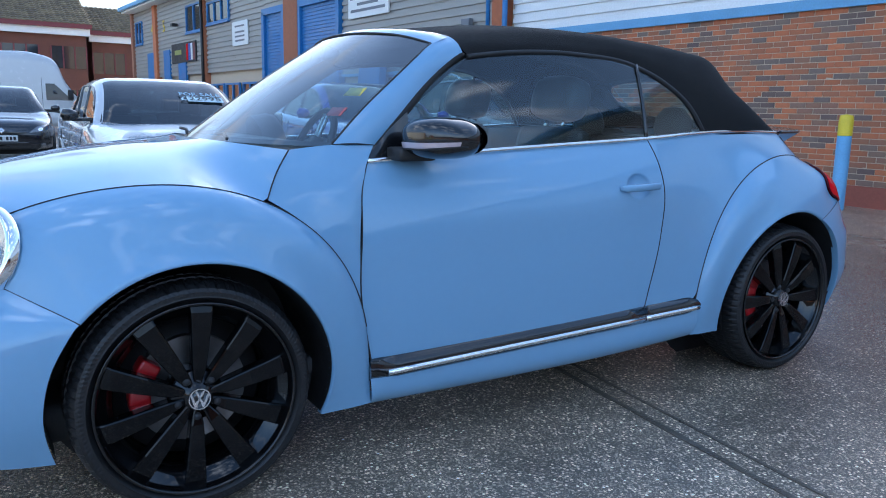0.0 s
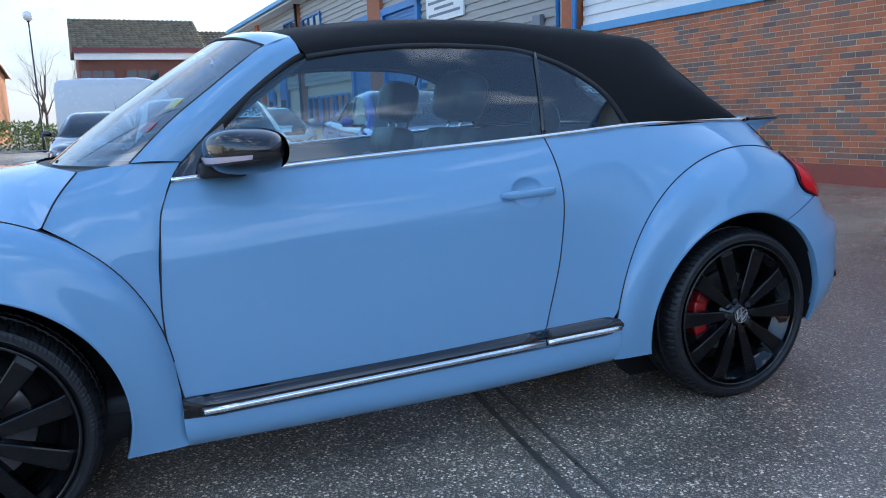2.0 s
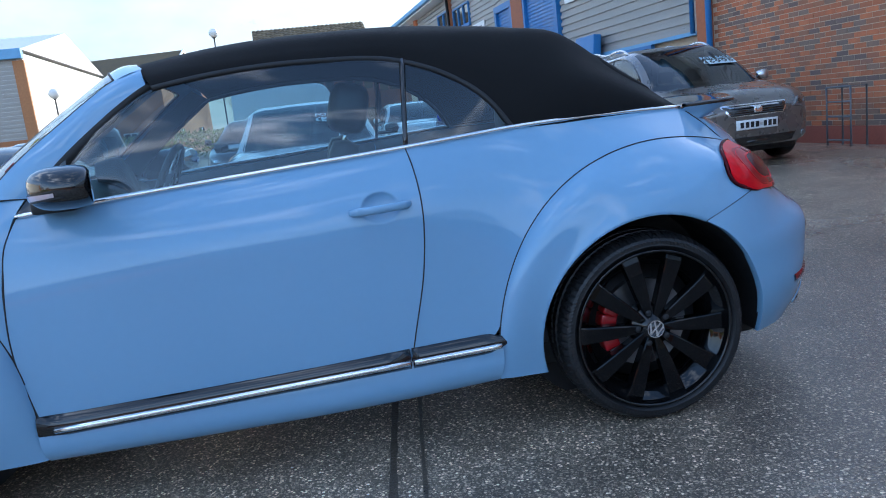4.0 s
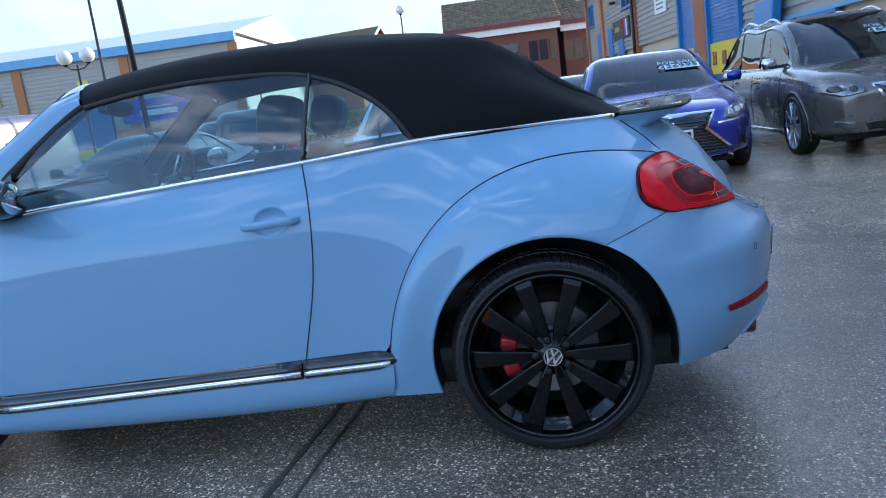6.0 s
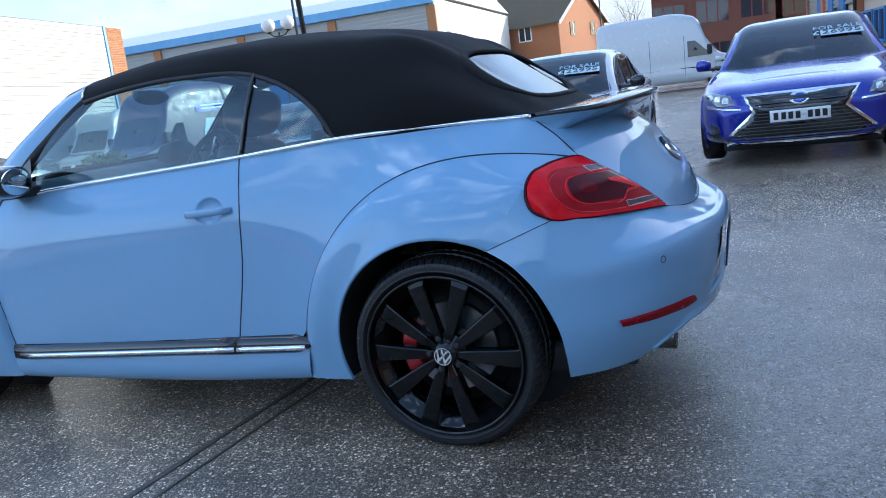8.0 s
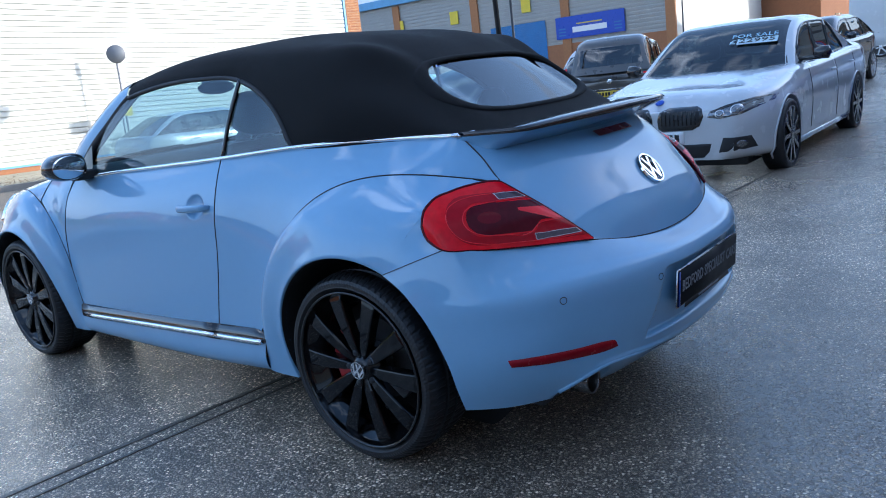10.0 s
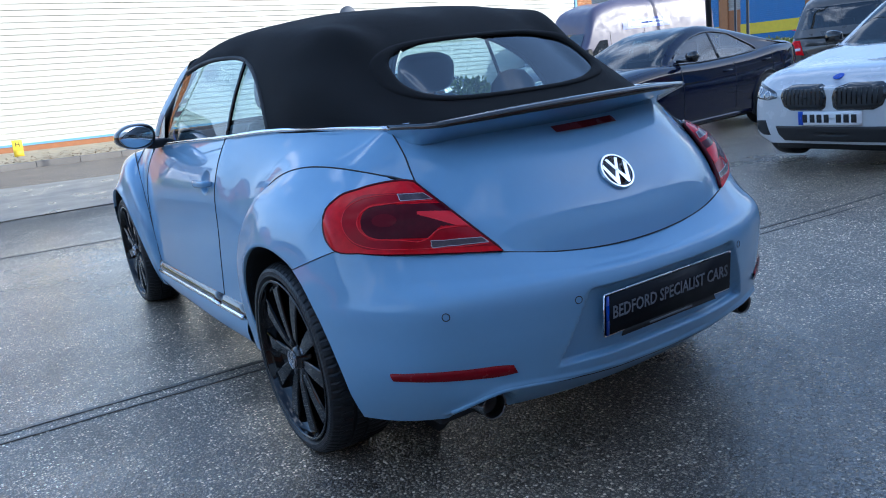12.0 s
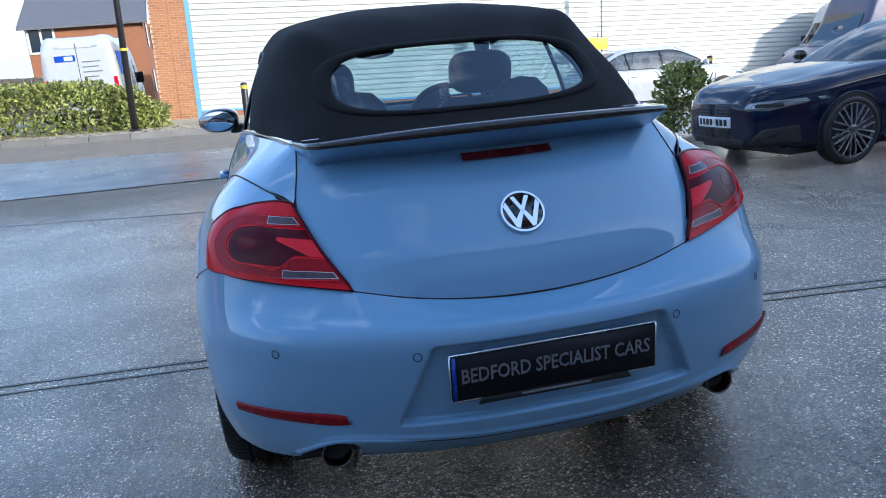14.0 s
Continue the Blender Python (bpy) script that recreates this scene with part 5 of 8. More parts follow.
def seat(x, y, back=0.55, rest=True, wide=0.25):
    s = part("seat", box(x - 0.27, x + 0.25, y - wide, y + wide, 0.40, 0.60, 0.07), LEATHER, cab)
    tilt = Matrix.Translation((x + 0.22, y, 0.56)) @ Matrix.Rotation(radians(14), 4, "Y")
    part("seat_back", box(-0.07, 0.07, -wide, wide, 0.0, back - 0.14, 0.06, tilt), LEATHER, s)
    bm = box(-0.05, 0.06, -wide * 0.78, wide * 0.78, back - 0.16, back - 0.02, 0.05, tilt)
    part("seat_shoulder", bm, LEATHER, s)
    if rest:
        for dy in (-0.055, 0.055):
            part("headrest_post", tube([tilt @ Vector((0, dy, back - 0.05)), tilt @ Vector((0, dy, back + 0.03))], 0.0065, 8), CHROME, s)
        hr = bmesh.new()
        add_box(hr, -0.07, 0.07, -0.14, 0.14, back + 0.005, back + 0.185, 0.0)
        bmesh.ops.subdivide_edges(hr, edges=hr.edges[:], cuts=5, use_grid_fill=True)
        for v in hr.verts:
            c = Vector((0, 0, back + 0.095))
            d = v.co - c
            q = Vector((d.x / 0.07, d.y / 0.14, d.z / 0.09))
            k = (abs(q.x) ** 3.5 + abs(q.y) ** 3.5 + abs(q.z) ** 3.5) ** (1 / 3.5)
            v.co = c + d / max(k, 0.3) * 1.02
        bmesh.ops.transform(hr, matrix=tilt, verts=hr.verts)
        part("headrest", hr, LEATHER, s)


seat(-0.02, 0.36)
seat(-0.02, -0.36)
seat(0.92, 0.30, 0.50, False, 0.30)
seat(0.92, -0.30, 0.50, False, 0.30)
for y in (-0.30, 0.30):
    part("rear_headrest", lathe([(0.0, 0.10), (0.06, 0.09), (0.10, 0.05), (0.115, 0.0), (0.10, -0.05)], 20, "z", Matrix.Translation((1.10, y, 1.07)) @ Matrix.Diagonal((0.45, 1, 1, 1))), LEATHER, cab)
part("parcel_shelf", box(1.12, 1.60, -0.52, 0.52, 0.98, 1.02, 0.01), BLACK_MATT, cab)
part("interior_mirror", lathe([(0.0, 0.018), (0.06, 0.015), (0.10, 0.0), (0.09, -0.015), (0.0, -0.02)], 24, "z", Matrix.Translation((-0.46, 0.0, 1.325)) @ Matrix.Rotation(radians(90), 4, "Y") @ Matrix.Diagonal((0.36, 1.15, 1, 1))), BLACK_MATT, cab)
part("mirror_stalk", tube([(-0.50, 0, 1.33), (-0.55, 0, 1.345)], 0.03, 8), BLACK_MATT, cab)
for side in (-1, 1):
    part("door_card", sheet(loft([[(-0.70, 0.70, 0.96), (-0.1, 0.695, 0.99), (0.50, 0.685, 1.025)], [(-0.70, 0.64, 0.93), (-0.1, 0.635, 0.95), (0.50, 0.625, 0.985)], [(-0.70, 0.66, 0.40), (-0.1, 0.66, 0.40), (0.50, 0.66, 0.40)]], 20, 10), side), TRIM_GREY, cab)
    part("rear_side_trim", sheet(loft([[(0.50, 0.685, 1.025), (0.85, 0.65, 1.045), (1.5, 0.50, 1.045)], [(0.50, 0.60, 0.99), (0.85, 0.57, 1.0), (1.5, 0.42, 1.02)], [(0.50, 0.60, 0.45), (0.85, 0.57, 0.45), (1.5, 0.42, 0.5)]], 20, 10), side), TRIM_GREY, cab)
    part("pillar_inner_trim", sheet(loft([[(-0.785, 0.675, 1.005), (-0.54, 0.605, 1.215), (-0.32, 0.515, 1.36)], [(-0.655, 0.69, 1.0), (-0.50, 0.64, 1.13), (-0.25, 0.575, 1.31)]], 14, 4), side), TRIM_GREY, cab)
STK = material("sticker_red", (0.62, 0.12, 0.12), 0.5)
STY = material("sticker_yellow", (0.75, 0.60, 0.10), 0.5)
for nm, x, y, z, mt, hw in (("windscreen_sticker", -0.668, -0.560, 1.183, STY, 0.040), ("windscreen_sticker", -0.745, -0.585, 1.118, STK, 0.036)):
    part(nm, prism([(-hw, -0.02), (hw, -0.02), (hw, 0.02), (-hw, 0.02)], 0.001, Matrix.Translation((x, y, z)) @ Vector((-0.62, -0.2, 0.76)).to_track_quat("Z", "Y").to_matrix().to_4x4()), mt, cab)

# ---- materials of the yard ----
def brick_material(name, tones, rough=0.85):
    """Brick faces: each brick takes its own tone of the mix, with grain and relief."""
    m = material(name, (1, 1, 1), rough, 0, 0, 0.22, 9, 140, 0.002, rvary=0.08)
    n, l = m.node_tree.nodes, m.node_tree.links
    mul = next(x for x in n if x.bl_idname == "ShaderNodeMix")
    info, geo, add, fr, ramp = n.new("ShaderNodeObjectInfo"), n.new("ShaderNodeNewGeometry"), n.new("ShaderNodeMath"), n.new("ShaderNodeMath"), n.new("ShaderNodeValToRGB")
    add.operation, fr.operation = "ADD", "FRACT"
    l.new(info.outputs["Random"], add.inputs[0])
    l.new(geo.outputs["Random Per Island"], add.inputs[1])
    l.new(add.outputs[0], fr.inputs[0])
    l.new(fr.outputs[0], ramp.inputs["Fac"])
    ramp.color_ramp.interpolation = "LINEAR"
    e = ramp.color_ramp.elements
    e[0].position, e[0].color = 0.0, (*tones[0], 1)
    e[1].position, e[1].color = 1.0, (*tones[-1], 1)
    for i, c in enumerate(tones[1:-1]):
        e.new((i + 1) / (len(tones) - 1)).color = (*c, 1)
    l.new(ramp.outputs["Color"], mul.inputs[6])
    return m


BRICK = brick_material("red_brick", [(0.15, 0.10, 0.085), (0.20, 0.145, 0.115), (0.36, 0.13, 0.062), (0.46, 0.145, 0.062), (0.52, 0.175, 0.075), (0.40, 0.135, 0.060), (0.30, 0.135, 0.075), (0.21, 0.15, 0.115)])
BRICK_WARM = brick_material("orange_brick", [(0.36, 0.16, 0.065), (0.42, 0.20, 0.085), (0.38, 0.17, 0.07), (0.30, 0.125, 0.06)])
BRICK_DARK = material("dark_red_brickwork", (0.15, 0.058, 0.038), 0.85, 0, 0, 0.3, 1.5, 18, 0.003)
MORTAR = material("pale_mortar", (0.58, 0.46, 0.33), 0.95, 0, 0, 0.15, 20, 200, 0.001)
CLAD = material("weathered_pale_cladding", (0.76, 0.77, 0.77), 0.42, 0.25, 0, 0.10, 1.2, 30)
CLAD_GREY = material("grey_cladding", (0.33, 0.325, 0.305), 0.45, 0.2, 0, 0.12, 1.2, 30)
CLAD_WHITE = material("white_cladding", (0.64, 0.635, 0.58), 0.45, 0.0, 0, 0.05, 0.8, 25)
BLUE = material("estate_blue_paint", (0.035, 0.17, 0.42), 0.45, 0, 0.1, 0.15, 2, 40)
BLUE_PALE = material("faded_blue_trim", (0.16, 0.36, 0.58), 0.5, 0, 0, 0.15, 2, 40)
YELLOW = material("yellow_paint", (0.72, 0.55, 0.03), 0.5, 0, 0, 0.12, 4, 60)
ROOF_TILE = material("mossy_roof_tile", (0.125, 0.092, 0.048), 0.85, 0, 0, 0.35, 2.5, 40, 0.003, island=0.3)
SLATE = material("grey_slate", (0.13, 0.13, 0.14), 0.8, 0, 0, 0.2, 3, 60, 0.002, island=0.2)
ROOF_METAL = material("pale_roof_sheet", (0.52, 0.53, 0.55), 0.4, 0.3, 0, 0.1)
PLINTH = material("red_plinth_paint", (0.30, 0.085, 0.055), 0.7, 0, 0, 0.2, 2, 40)
MAROON = material("maroon_fascia", (0.16, 0.03, 0.035), 0.55, 0, 0, 0.12)
WHITE = material("white_paint", (0.78, 0.78, 0.76), 0.5, 0, 0, 0.06)
WINDOW = material("dark_window_pane", (0.02, 0.024, 0.03), 0.06, 0, 0.5, 0.2, rvary=0.03)
KERB = material("pale_kerbstone", (0.20, 0.19, 0.175), 0.85, 0, 0, 0.2, 6, 90, 0.001, island=0.15)
VERGE = material("leaf_littered_verge", (0.46, 0.39, 0.26), 0.95, 0, 0, 0.4, 3, 50, 0.01)
JOINT = material("dark_joint_sealant", (0.088, 0.071, 0.052), 0.42, 0, 0.3, 0.5, 9, 90, 0.006, rvary=0.15)
CONCRETE = material("damp_concrete", (0.17, 0.165, 0.155), 0.35, 0, 0, 0.25, 2.0, 70, 0.002, rvary=0.12)
POST_BLACK = material("black_post_paint", (0.014, 0.015, 0.016), 0.45, 0, 0.1, 0.2)
GLOBE = material("opal_globe", (0.72, 0.70, 0.64), 0.3, 0, 0.3, 0.05)
BARK = material("bare_bark", (0.13, 0.10, 0.08), 0.9, 0, 0, 0.3, 5, 40, 0.004)
LEAF = material("hedge_leaf", (0.24, 0.26, 0.06), 0.5, 0, 0, 0.25, 4, 40, 0, island=0.55)
TIMBER = material("pale_fence_timber", (0.36, 0.27, 0.17), 0.8, 0, 0, 0.2, 4, 60, island=0.15)

EST = Matrix.Rotation(radians(4), 4, "Z")
EST_W = EST @ Matrix.Rotation(radians(-2.0), 4, "X")


def ground_z(x, y):
    """The yard is level by the convertible and dips a little behind it and rises towards the units; beyond the road it falls away gently along the white building."""
    q = EST.inverted() @ Vector((x, y, 0))
    w = min(1.0, max(0.0, (-5.0 - q.x) / 8.0))
    fall = -math.tan(radians(2.0)) * max(-25.0, min(25.0, q.y)) * w * w * (3 - 2 * w)
    step = lambda k: (lambda c: c * c * (3 - 2 * c))(min(1.0, max(0.0, k)))
    hollow = 0.11 * step((1.6 - x) / 4.0) * step((y - 1.6) / 2.4) * (1 - step((y - 13.0) / 4.0)) * (1 - step((-6.0 - x) / 3.0))
    rise = 0.07 * step((x - 1.0) / 1.4) * step((y - 2.0) / 2.4) * (1 - step((y - 13.0) / 4.0)) * (1 - step((x - 6.5) / 1.5))
    return fall - hollow + rise


def corrugated(y0, y1, z0, z1, pitch, depth, upright=False, flat=0.52):
    """Profiled sheet in the plane x = 0 that faces -x, ribs along y (or upright)."""
    bm = bmesh.new()
    prof = []
    n = max(1, int(round((((y1 - y0) if upright else (z1 - z0))) / pitch)))
    p = ((y1 - y0) if upright else (z1 - z0)) / n
    for k in range(n):
        prof += [(k * p, 0.0), (k * p + flat * p, 0.0), (k * p + (flat + 0.04) * p, depth), (k * p + 0.97 * p, depth)]
    prof.append((n * p, 0.0))
    a0, a1 = ((z0, z1) if upright else (y0, y1))
    rows = []
    for a in (a0, a1):
        rows.append([bm.verts.new((d, y0 + h, a) if upright else (d, a, z0 + h)) for h, d in prof])
    for i in range(len(prof) - 1):
        bm.faces.new((rows[0][i], rows[0][i + 1], rows[1][i + 1], rows[1][i]))
    return bm


def at(ob, m):
    ob.matrix_world = m @ ob.matrix_world if ob.parent is None else ob.matrix_world
    return ob


def placed(name, bm, mat, m, label, category, smooth=False, kind="structure"):
    ob = part(name, bm, mat, None, "", smooth)
    ob.matrix_world = m
    return tagged(ob, label, category, kind=kind)


def window_unit(parent, y0, y1, z0, z1, frame_mat, x=0.0, bars=2, name="window"):
    """Window in a wall that faces -x: pane, frame, bars, sill."""
    w = part(name, box(x - 0.01, x + 0.04, y0, y1, z0, z1), WINDOW, parent, "", False)
    fr = bmesh.new()
    for a in [y0, y1] + [y0 + (y1 - y0) * k / bars for k in range(1, bars)]:
        add_box(fr, x - 0.06, x + 0.02, a - 0.035, a + 0.035, z0, z1)
    add_box(fr, x - 0.063, x + 0.02, y0 - 0.034, y1 + 0.034, z0 - 0.035, z0 + 0.035)
    add_box(fr, x - 0.063, x + 0.02, y0 - 0.034, y1 + 0.034, z1 - 0.035, z1 + 0.035)
    part("window_frame", fr, frame_mat, w, "", False)
    part("window_sill", box(x - 0.10, x + 0.0, y0 - 0.06, y1 + 0.06, z0 - 0.09, z0 - 0.037), frame_mat, w, "", False)
    return w


# ---- ground ----
gm = bmesh.new()
gx = np.unique(np.concatenate([[-2500, -700, -250, -120], np.arange(-60, 30.1, 0.75), [60, 120, 250, 700, 2500]]))
gy = np.unique(np.concatenate([[-2500, -700, -250, -120], np.arange(-45, 60.1, 0.75), [120, 250, 700, 2500]]))
gv = [[gm.verts.new((x, y, ground_z(x, y))) for y in gy] for x in gx]
for r0, r1 in zip(gv, gv[1:]):
    for k in range(len(gy) - 1):
        gm.faces.new((r0[k], r1[k], r1[k + 1], r0[k + 1]))
ground = tagged(part("ground", gm, ASPHALT), "wet dark asphalt yard with worn pale aggregate", "ground", kind="structure")


def strip_line(name, pts, width, mat, z, label, thick=0.004):
    bm = bmesh.new()
    p = spline([(x, y, 0) for x, y in pts], 240)
    rows = []
    for i in range(len(p)):
        t = p[min(i + 1, len(p) - 1)] - p[max(i - 1, 0)]
        nx, ny = -t[1] / np.hypot(t[0], t[1]), t[0] / np.hypot(t[0], t[1])
        w = width * (0.5 + 0.22 * noise.noise(Vector((p[i][0] * 3, p[i][1] * 3, 7))) + 0.28 * noise.noise(Vector((p[i][0] * 21, p[i][1] * 21, 3))))
        rows.append([bm.verts.new((p[i][0] + nx * w * s, p[i][1] + ny * w * s, ground_z(p[i][0], p[i][1]) + zz)) for s, zz in ((-1, 0), (-0.9, z), (0.9, z), (1, 0))])
    for a, b in zip(rows, rows[1:]):
        for k in range(3):
            bm.faces.new((a[k], a[k + 1], b[k + 1], b[k]))
    return tagged(part(name, bm, mat, None, "", False), label, "joint", kind="structure")


strip_line("trim", [(0.14, -6.0), (0.26, -1.7), (0.38, -0.4), (0.68, 1.8), (0.80, 2.9), (0.95, 6.0)], 0.026, JOINT, 0.004, "dark sealed joint across the yard")
strip_line("trim", [(0.24, -6.0), (0.36, -1.7), (0.48, -0.4), (0.78, 1.8), (0.90, 2.9), (1.05, 6.0)], 0.014, JOINT, 0.004, "dark sealed joint across the yard")
strip_line("trim", [(-5.4, -9.0), (-4.6, -3.4), (-3.9, -1.2), (-3.4, 1.5)], 0.05, JOINT, 0.004, "dark sealed joint across the yard")
strip_line("trim", [(-8.3, -9.0), (-7.5, -4.2), (-6.6, -1.3), (-6.0, 2.0)], 0.06, JOINT, 0.004, "dark sealed joint across the yard")
pv = bmesh.new()
pr_rows = []
for y in np.linspace(-30, 9, 40):
    xa = np.interp(y, [-30, -1, 9], [-12.3, -10.8, -9.0])
    xb = np.interp(y, [-30, -1.3, 9], [-7.6, -6.5, -5.0])
    pr_rows.append([pv.verts.new((x, y, ground_z(x, y) + 0.012)) for x in np.linspace(xa, xb, 14)])
for r0, r1 in zip(pr_rows, pr_rows[1:]):
    for k in range(13):
        pv.faces.new((r0[k], r0[k + 1], r1[k + 1], r1[k]))
tagged(part("pavement", pv, CONCRETE, None, "", False), "damp pale concrete strip of the estate road", "pavement", kind="structure")
# verge and kerb before the white building
vg = box(-30, -15.7, -40, 30, -0.2, 0.12)
placed("verge", vg, VERGE, EST_W, "leaf-littered verge with worn grass", "verge")
kerb_root = tagged(new("kerb"), "row of pale concrete kerbstones along the road", "kerb", kind="structure")
kerb_root.matrix_world = EST_W
kb = box(-15.7, -15.55, 0.0, 0.905, -0.1, 0.135, 0.012)
k0 = part("kerbstone", kb, KERB, kerb_root, "", False)
for i in range(-16, 26):
    if i:
        o = new("kerbstone", k0.data)
        o.parent = kerb_root
        o.location = (0, i * 0.915, random.uniform(-0.004, 0.004))

# ---- long unit building: faces the yard along x = 8 of the estate ----
unit = tagged(new("unit_building"), "long industrial unit, brick base, pale corrugated cladding, blue trim", "building", kind="structure")
unit.matrix_world = EST @ Matrix.Translation((8.05, 0, 0))
UP = lambda name, bm, mat, label="", smooth=False: part(name, bm, mat, unit, label, smooth)
UP("wall_core", box(0.13, 9.0, -30.0, 40.2, 0.0, 6.0), MORTAR)
UP("upper_cladding", corrugated(-30.0, 9.25, 2.66, 6.1, 0.185, 0.035), CLAD, "pale corrugated cladding")
UP("upper_cladding", corrugated(9.85, 16.55, 2.05, 6.1, 0.185, 0.035), CLAD_GREY, "weathered grey corrugated cladding")
UP("upper_cladding", corrugated(22.15, 28.2, 2.42, 6.1, 0.185, 0.035), CLAD_GREY)
UP("upper_cladding", corrugated(28.5, 40.2, 2.42, 6.1, 0.185, 0.035), CLAD_GREY)
UP("lintel_band", box(-0.05, 0.10, -30.0, 9.25, 2.52, 2.66), BLUE_PALE, "faded blue band over the brickwork")
UP("lintel_band", box(-0.05, 0.10, 9.85, 16.55, 1.98, 2.05), BLUE_PALE)
UP("roof", prism([(-0.55, 5.85), (-0.55, 6.05), (4.6, 7.6), (9.5, 6.05), (9.5, 5.85), (4.6, 7.4)], 70.4, Matrix.Translation((0, 40.3, 0)) @ Matrix.Rotation(radians(90), 4, "X")), ROOF_METAL, "low pitched sheet roof")
UP("gutter", box(-0.68, -0.52, -30.1, 40.3, 5.80, 5.98, 0.03), BLUE_PALE, "blue-grey gutter")
UP("soffit", box(-0.52, 0.1, -30.05, 40.25, 5.72, 5.80), WHITE)
for y0, y1 in ((9.42, 9.80), (19.3, 20.35), (28.22, 28.48), (35.4, 35.9), (39.9, 40.25)):
    UP("pilaster", box(-0.10, 0.14, y0, y1, 0, 5.75), BRICK, "red brick pier")
UP("downpipe", tube([(-0.14, 9.34, 0.0), (-0.14, 9.34, 5.8)], 0.055, 10), BLUE, "blue downpipe", True)
UP("downpipe", tube([(-0.14, 9.88, 2.0), (-0.14, 9.88, 5.8)], 0.045, 10), BLUE, "", True)
UP("downpipe", tube([(-0.16, 28.3, 0.0), (-0.16, 28.3, 5.8)], 0.06, 10), POST_BLACK, "", True)
for y0, y1 in ((16.75, 19.2), (20.5, 22.05)):
    d = UP("roller_door", corrugated(y0, y1, 0.0, 4.1, 0.10, 0.02), BLUE, "blue roller shutter door with yellow foot")
    part("door_foot", box(-0.03, 0.04, y0, y1, 1.0, 1.85), YELLOW, d, "yellow band", False)
    for k in range(3):
        yy = y0 + (y1 - y0) * (k + 0.5) / 3
        part("door_pane", box(-0.05, -0.02, yy - 0.16, yy + 0.16, 1.25, 1.62, 0.008), WINDOW, d, "", False)
    for yy in (y0 - 0.05, y1 + 0.05):
        part("door_jamb", box(-0.09, 0.12, yy - 0.10, yy + 0.10, 0, 4.2), BLUE, d, "", False)
    UP("door_head", box(-0.09, 0.12, y0 - 0.15, y1 + 0.15, 4.1, 4.3), BLUE)
    UP("upper_cladding", corrugated(y0 - 0.15, y1 + 0.15, 4.3, 6.1, 0.185, 0.035), CLAD_GREY)
window_unit(unit, 25.5, 27.9, 4.28, 5.05, BLUE, 0.0, 3)
window_unit(unit, 28.7, 30.7, 4.15, 5.2, BLUE, 0.0, 2)
window_unit(unit, 38.2, 39.4, 4.15, 5.2, BLUE, 0.0, 2)
for a, b in ((11.7, 13.3), (13.6, 14.6), (22.9, 24.2), (24.6, 26.0), (26.3, 27.8)):
    window_unit(unit, a, b, 0.95, 1.95, BLUE, 0.02, 2)
for a, b in ((31.0, 32.1), (33.4, 34.4), (36.0, 37.3)):
    dd = UP("entrance_door", box(-0.04, 0.05, a, b, 0.0, 3.6), BLUE, "tall blue entrance door")
    part("door_pane", box(-0.055, -0.042, a + 0.15, b - 0.15, 1.1, 2.0), WINDOW, dd, "", False)
sg = UP("wall_sign", box(-0.05, 0.0, 14.0, 16.1, 3.48, 4.45, 0.01), WHITE, "cream name board with lines of small lettering")
for i, (hw, z) in enumerate(((0.85, 4.30), (0.70, 4.14), (0.92, 3.98), (0.55, 3.82), (0.90, 3.66))):
    part("lettering_bar", box(-0.056, -0.051, 15.05 - hw, 15.05 + hw, z - 0.035, z + 0.035), LETTER_GREY, sg, "", False)
pq = UP("wall_plaque", box(-0.04, 0.0, 23.6, 25.15, 3.28, 4.12, 0.01), WHITE, "white plaque with grey lines of lettering")
for z in (3.95, 3.75, 3.6, 3.45):
    part("lettering_bar", box(-0.046, -0.041, 23.9, 24.85, z - 0.03, z + 0.03), LETTER_GREY, pq, "", False)
bn = UP("banner", box(-0.05, 0.0, 29.5, 33.0, 2.95, 3.78, 0.01), BLACK_MATT, "dark banner with coloured panels")
for i, mt in enumerate((MAROON, WHITE, PLATE_BLUE, LENS_RED)):
    part("banner_panel", box(-0.056, -0.051, 29.6 + i * 0.32, 29.85 + i * 0.32, 3.02, 3.70), mt, bn, "", False)
part("banner_panel", box(-0.056, -0.051, 31.5, 32.5, 3.3, 3.5), LEAF, bn, "", False)
for y, s in ((36.2, "4"), (34.2, "5")):
    text_mesh("unit_number", s, 0.75, YELLOW, unit, Matrix.Translation((-0.03, y, 4.65)) @ Matrix.Rotation(radians(-90), 4, "Z") @ Matrix.Rotation(radians(90), 4, "X"), None, 0.01)
UP("flood_light", box(-0.30, -0.05, 31.9, 32.2, 4.5, 4.62, 0.01), POST_BLACK)
UP("alarm_box", box(-0.12, 0.0, 10.55, 10.85, 2.8, 3.05, 0.02), LETTER_GREY)
UP("wall_plinth", box(-0.035, 0.14, -30.0, 9.4, 0.0, 0.27), PLINTH, "red painted plinth")
UP("panel_board", box(-0.55, -0.35, 13.9, 15.0, 0.6, 2.45, 0.03, Matrix.Rotation(radians(6), 4, "Y")), BLUE, "blue door panel leaned on the wall")

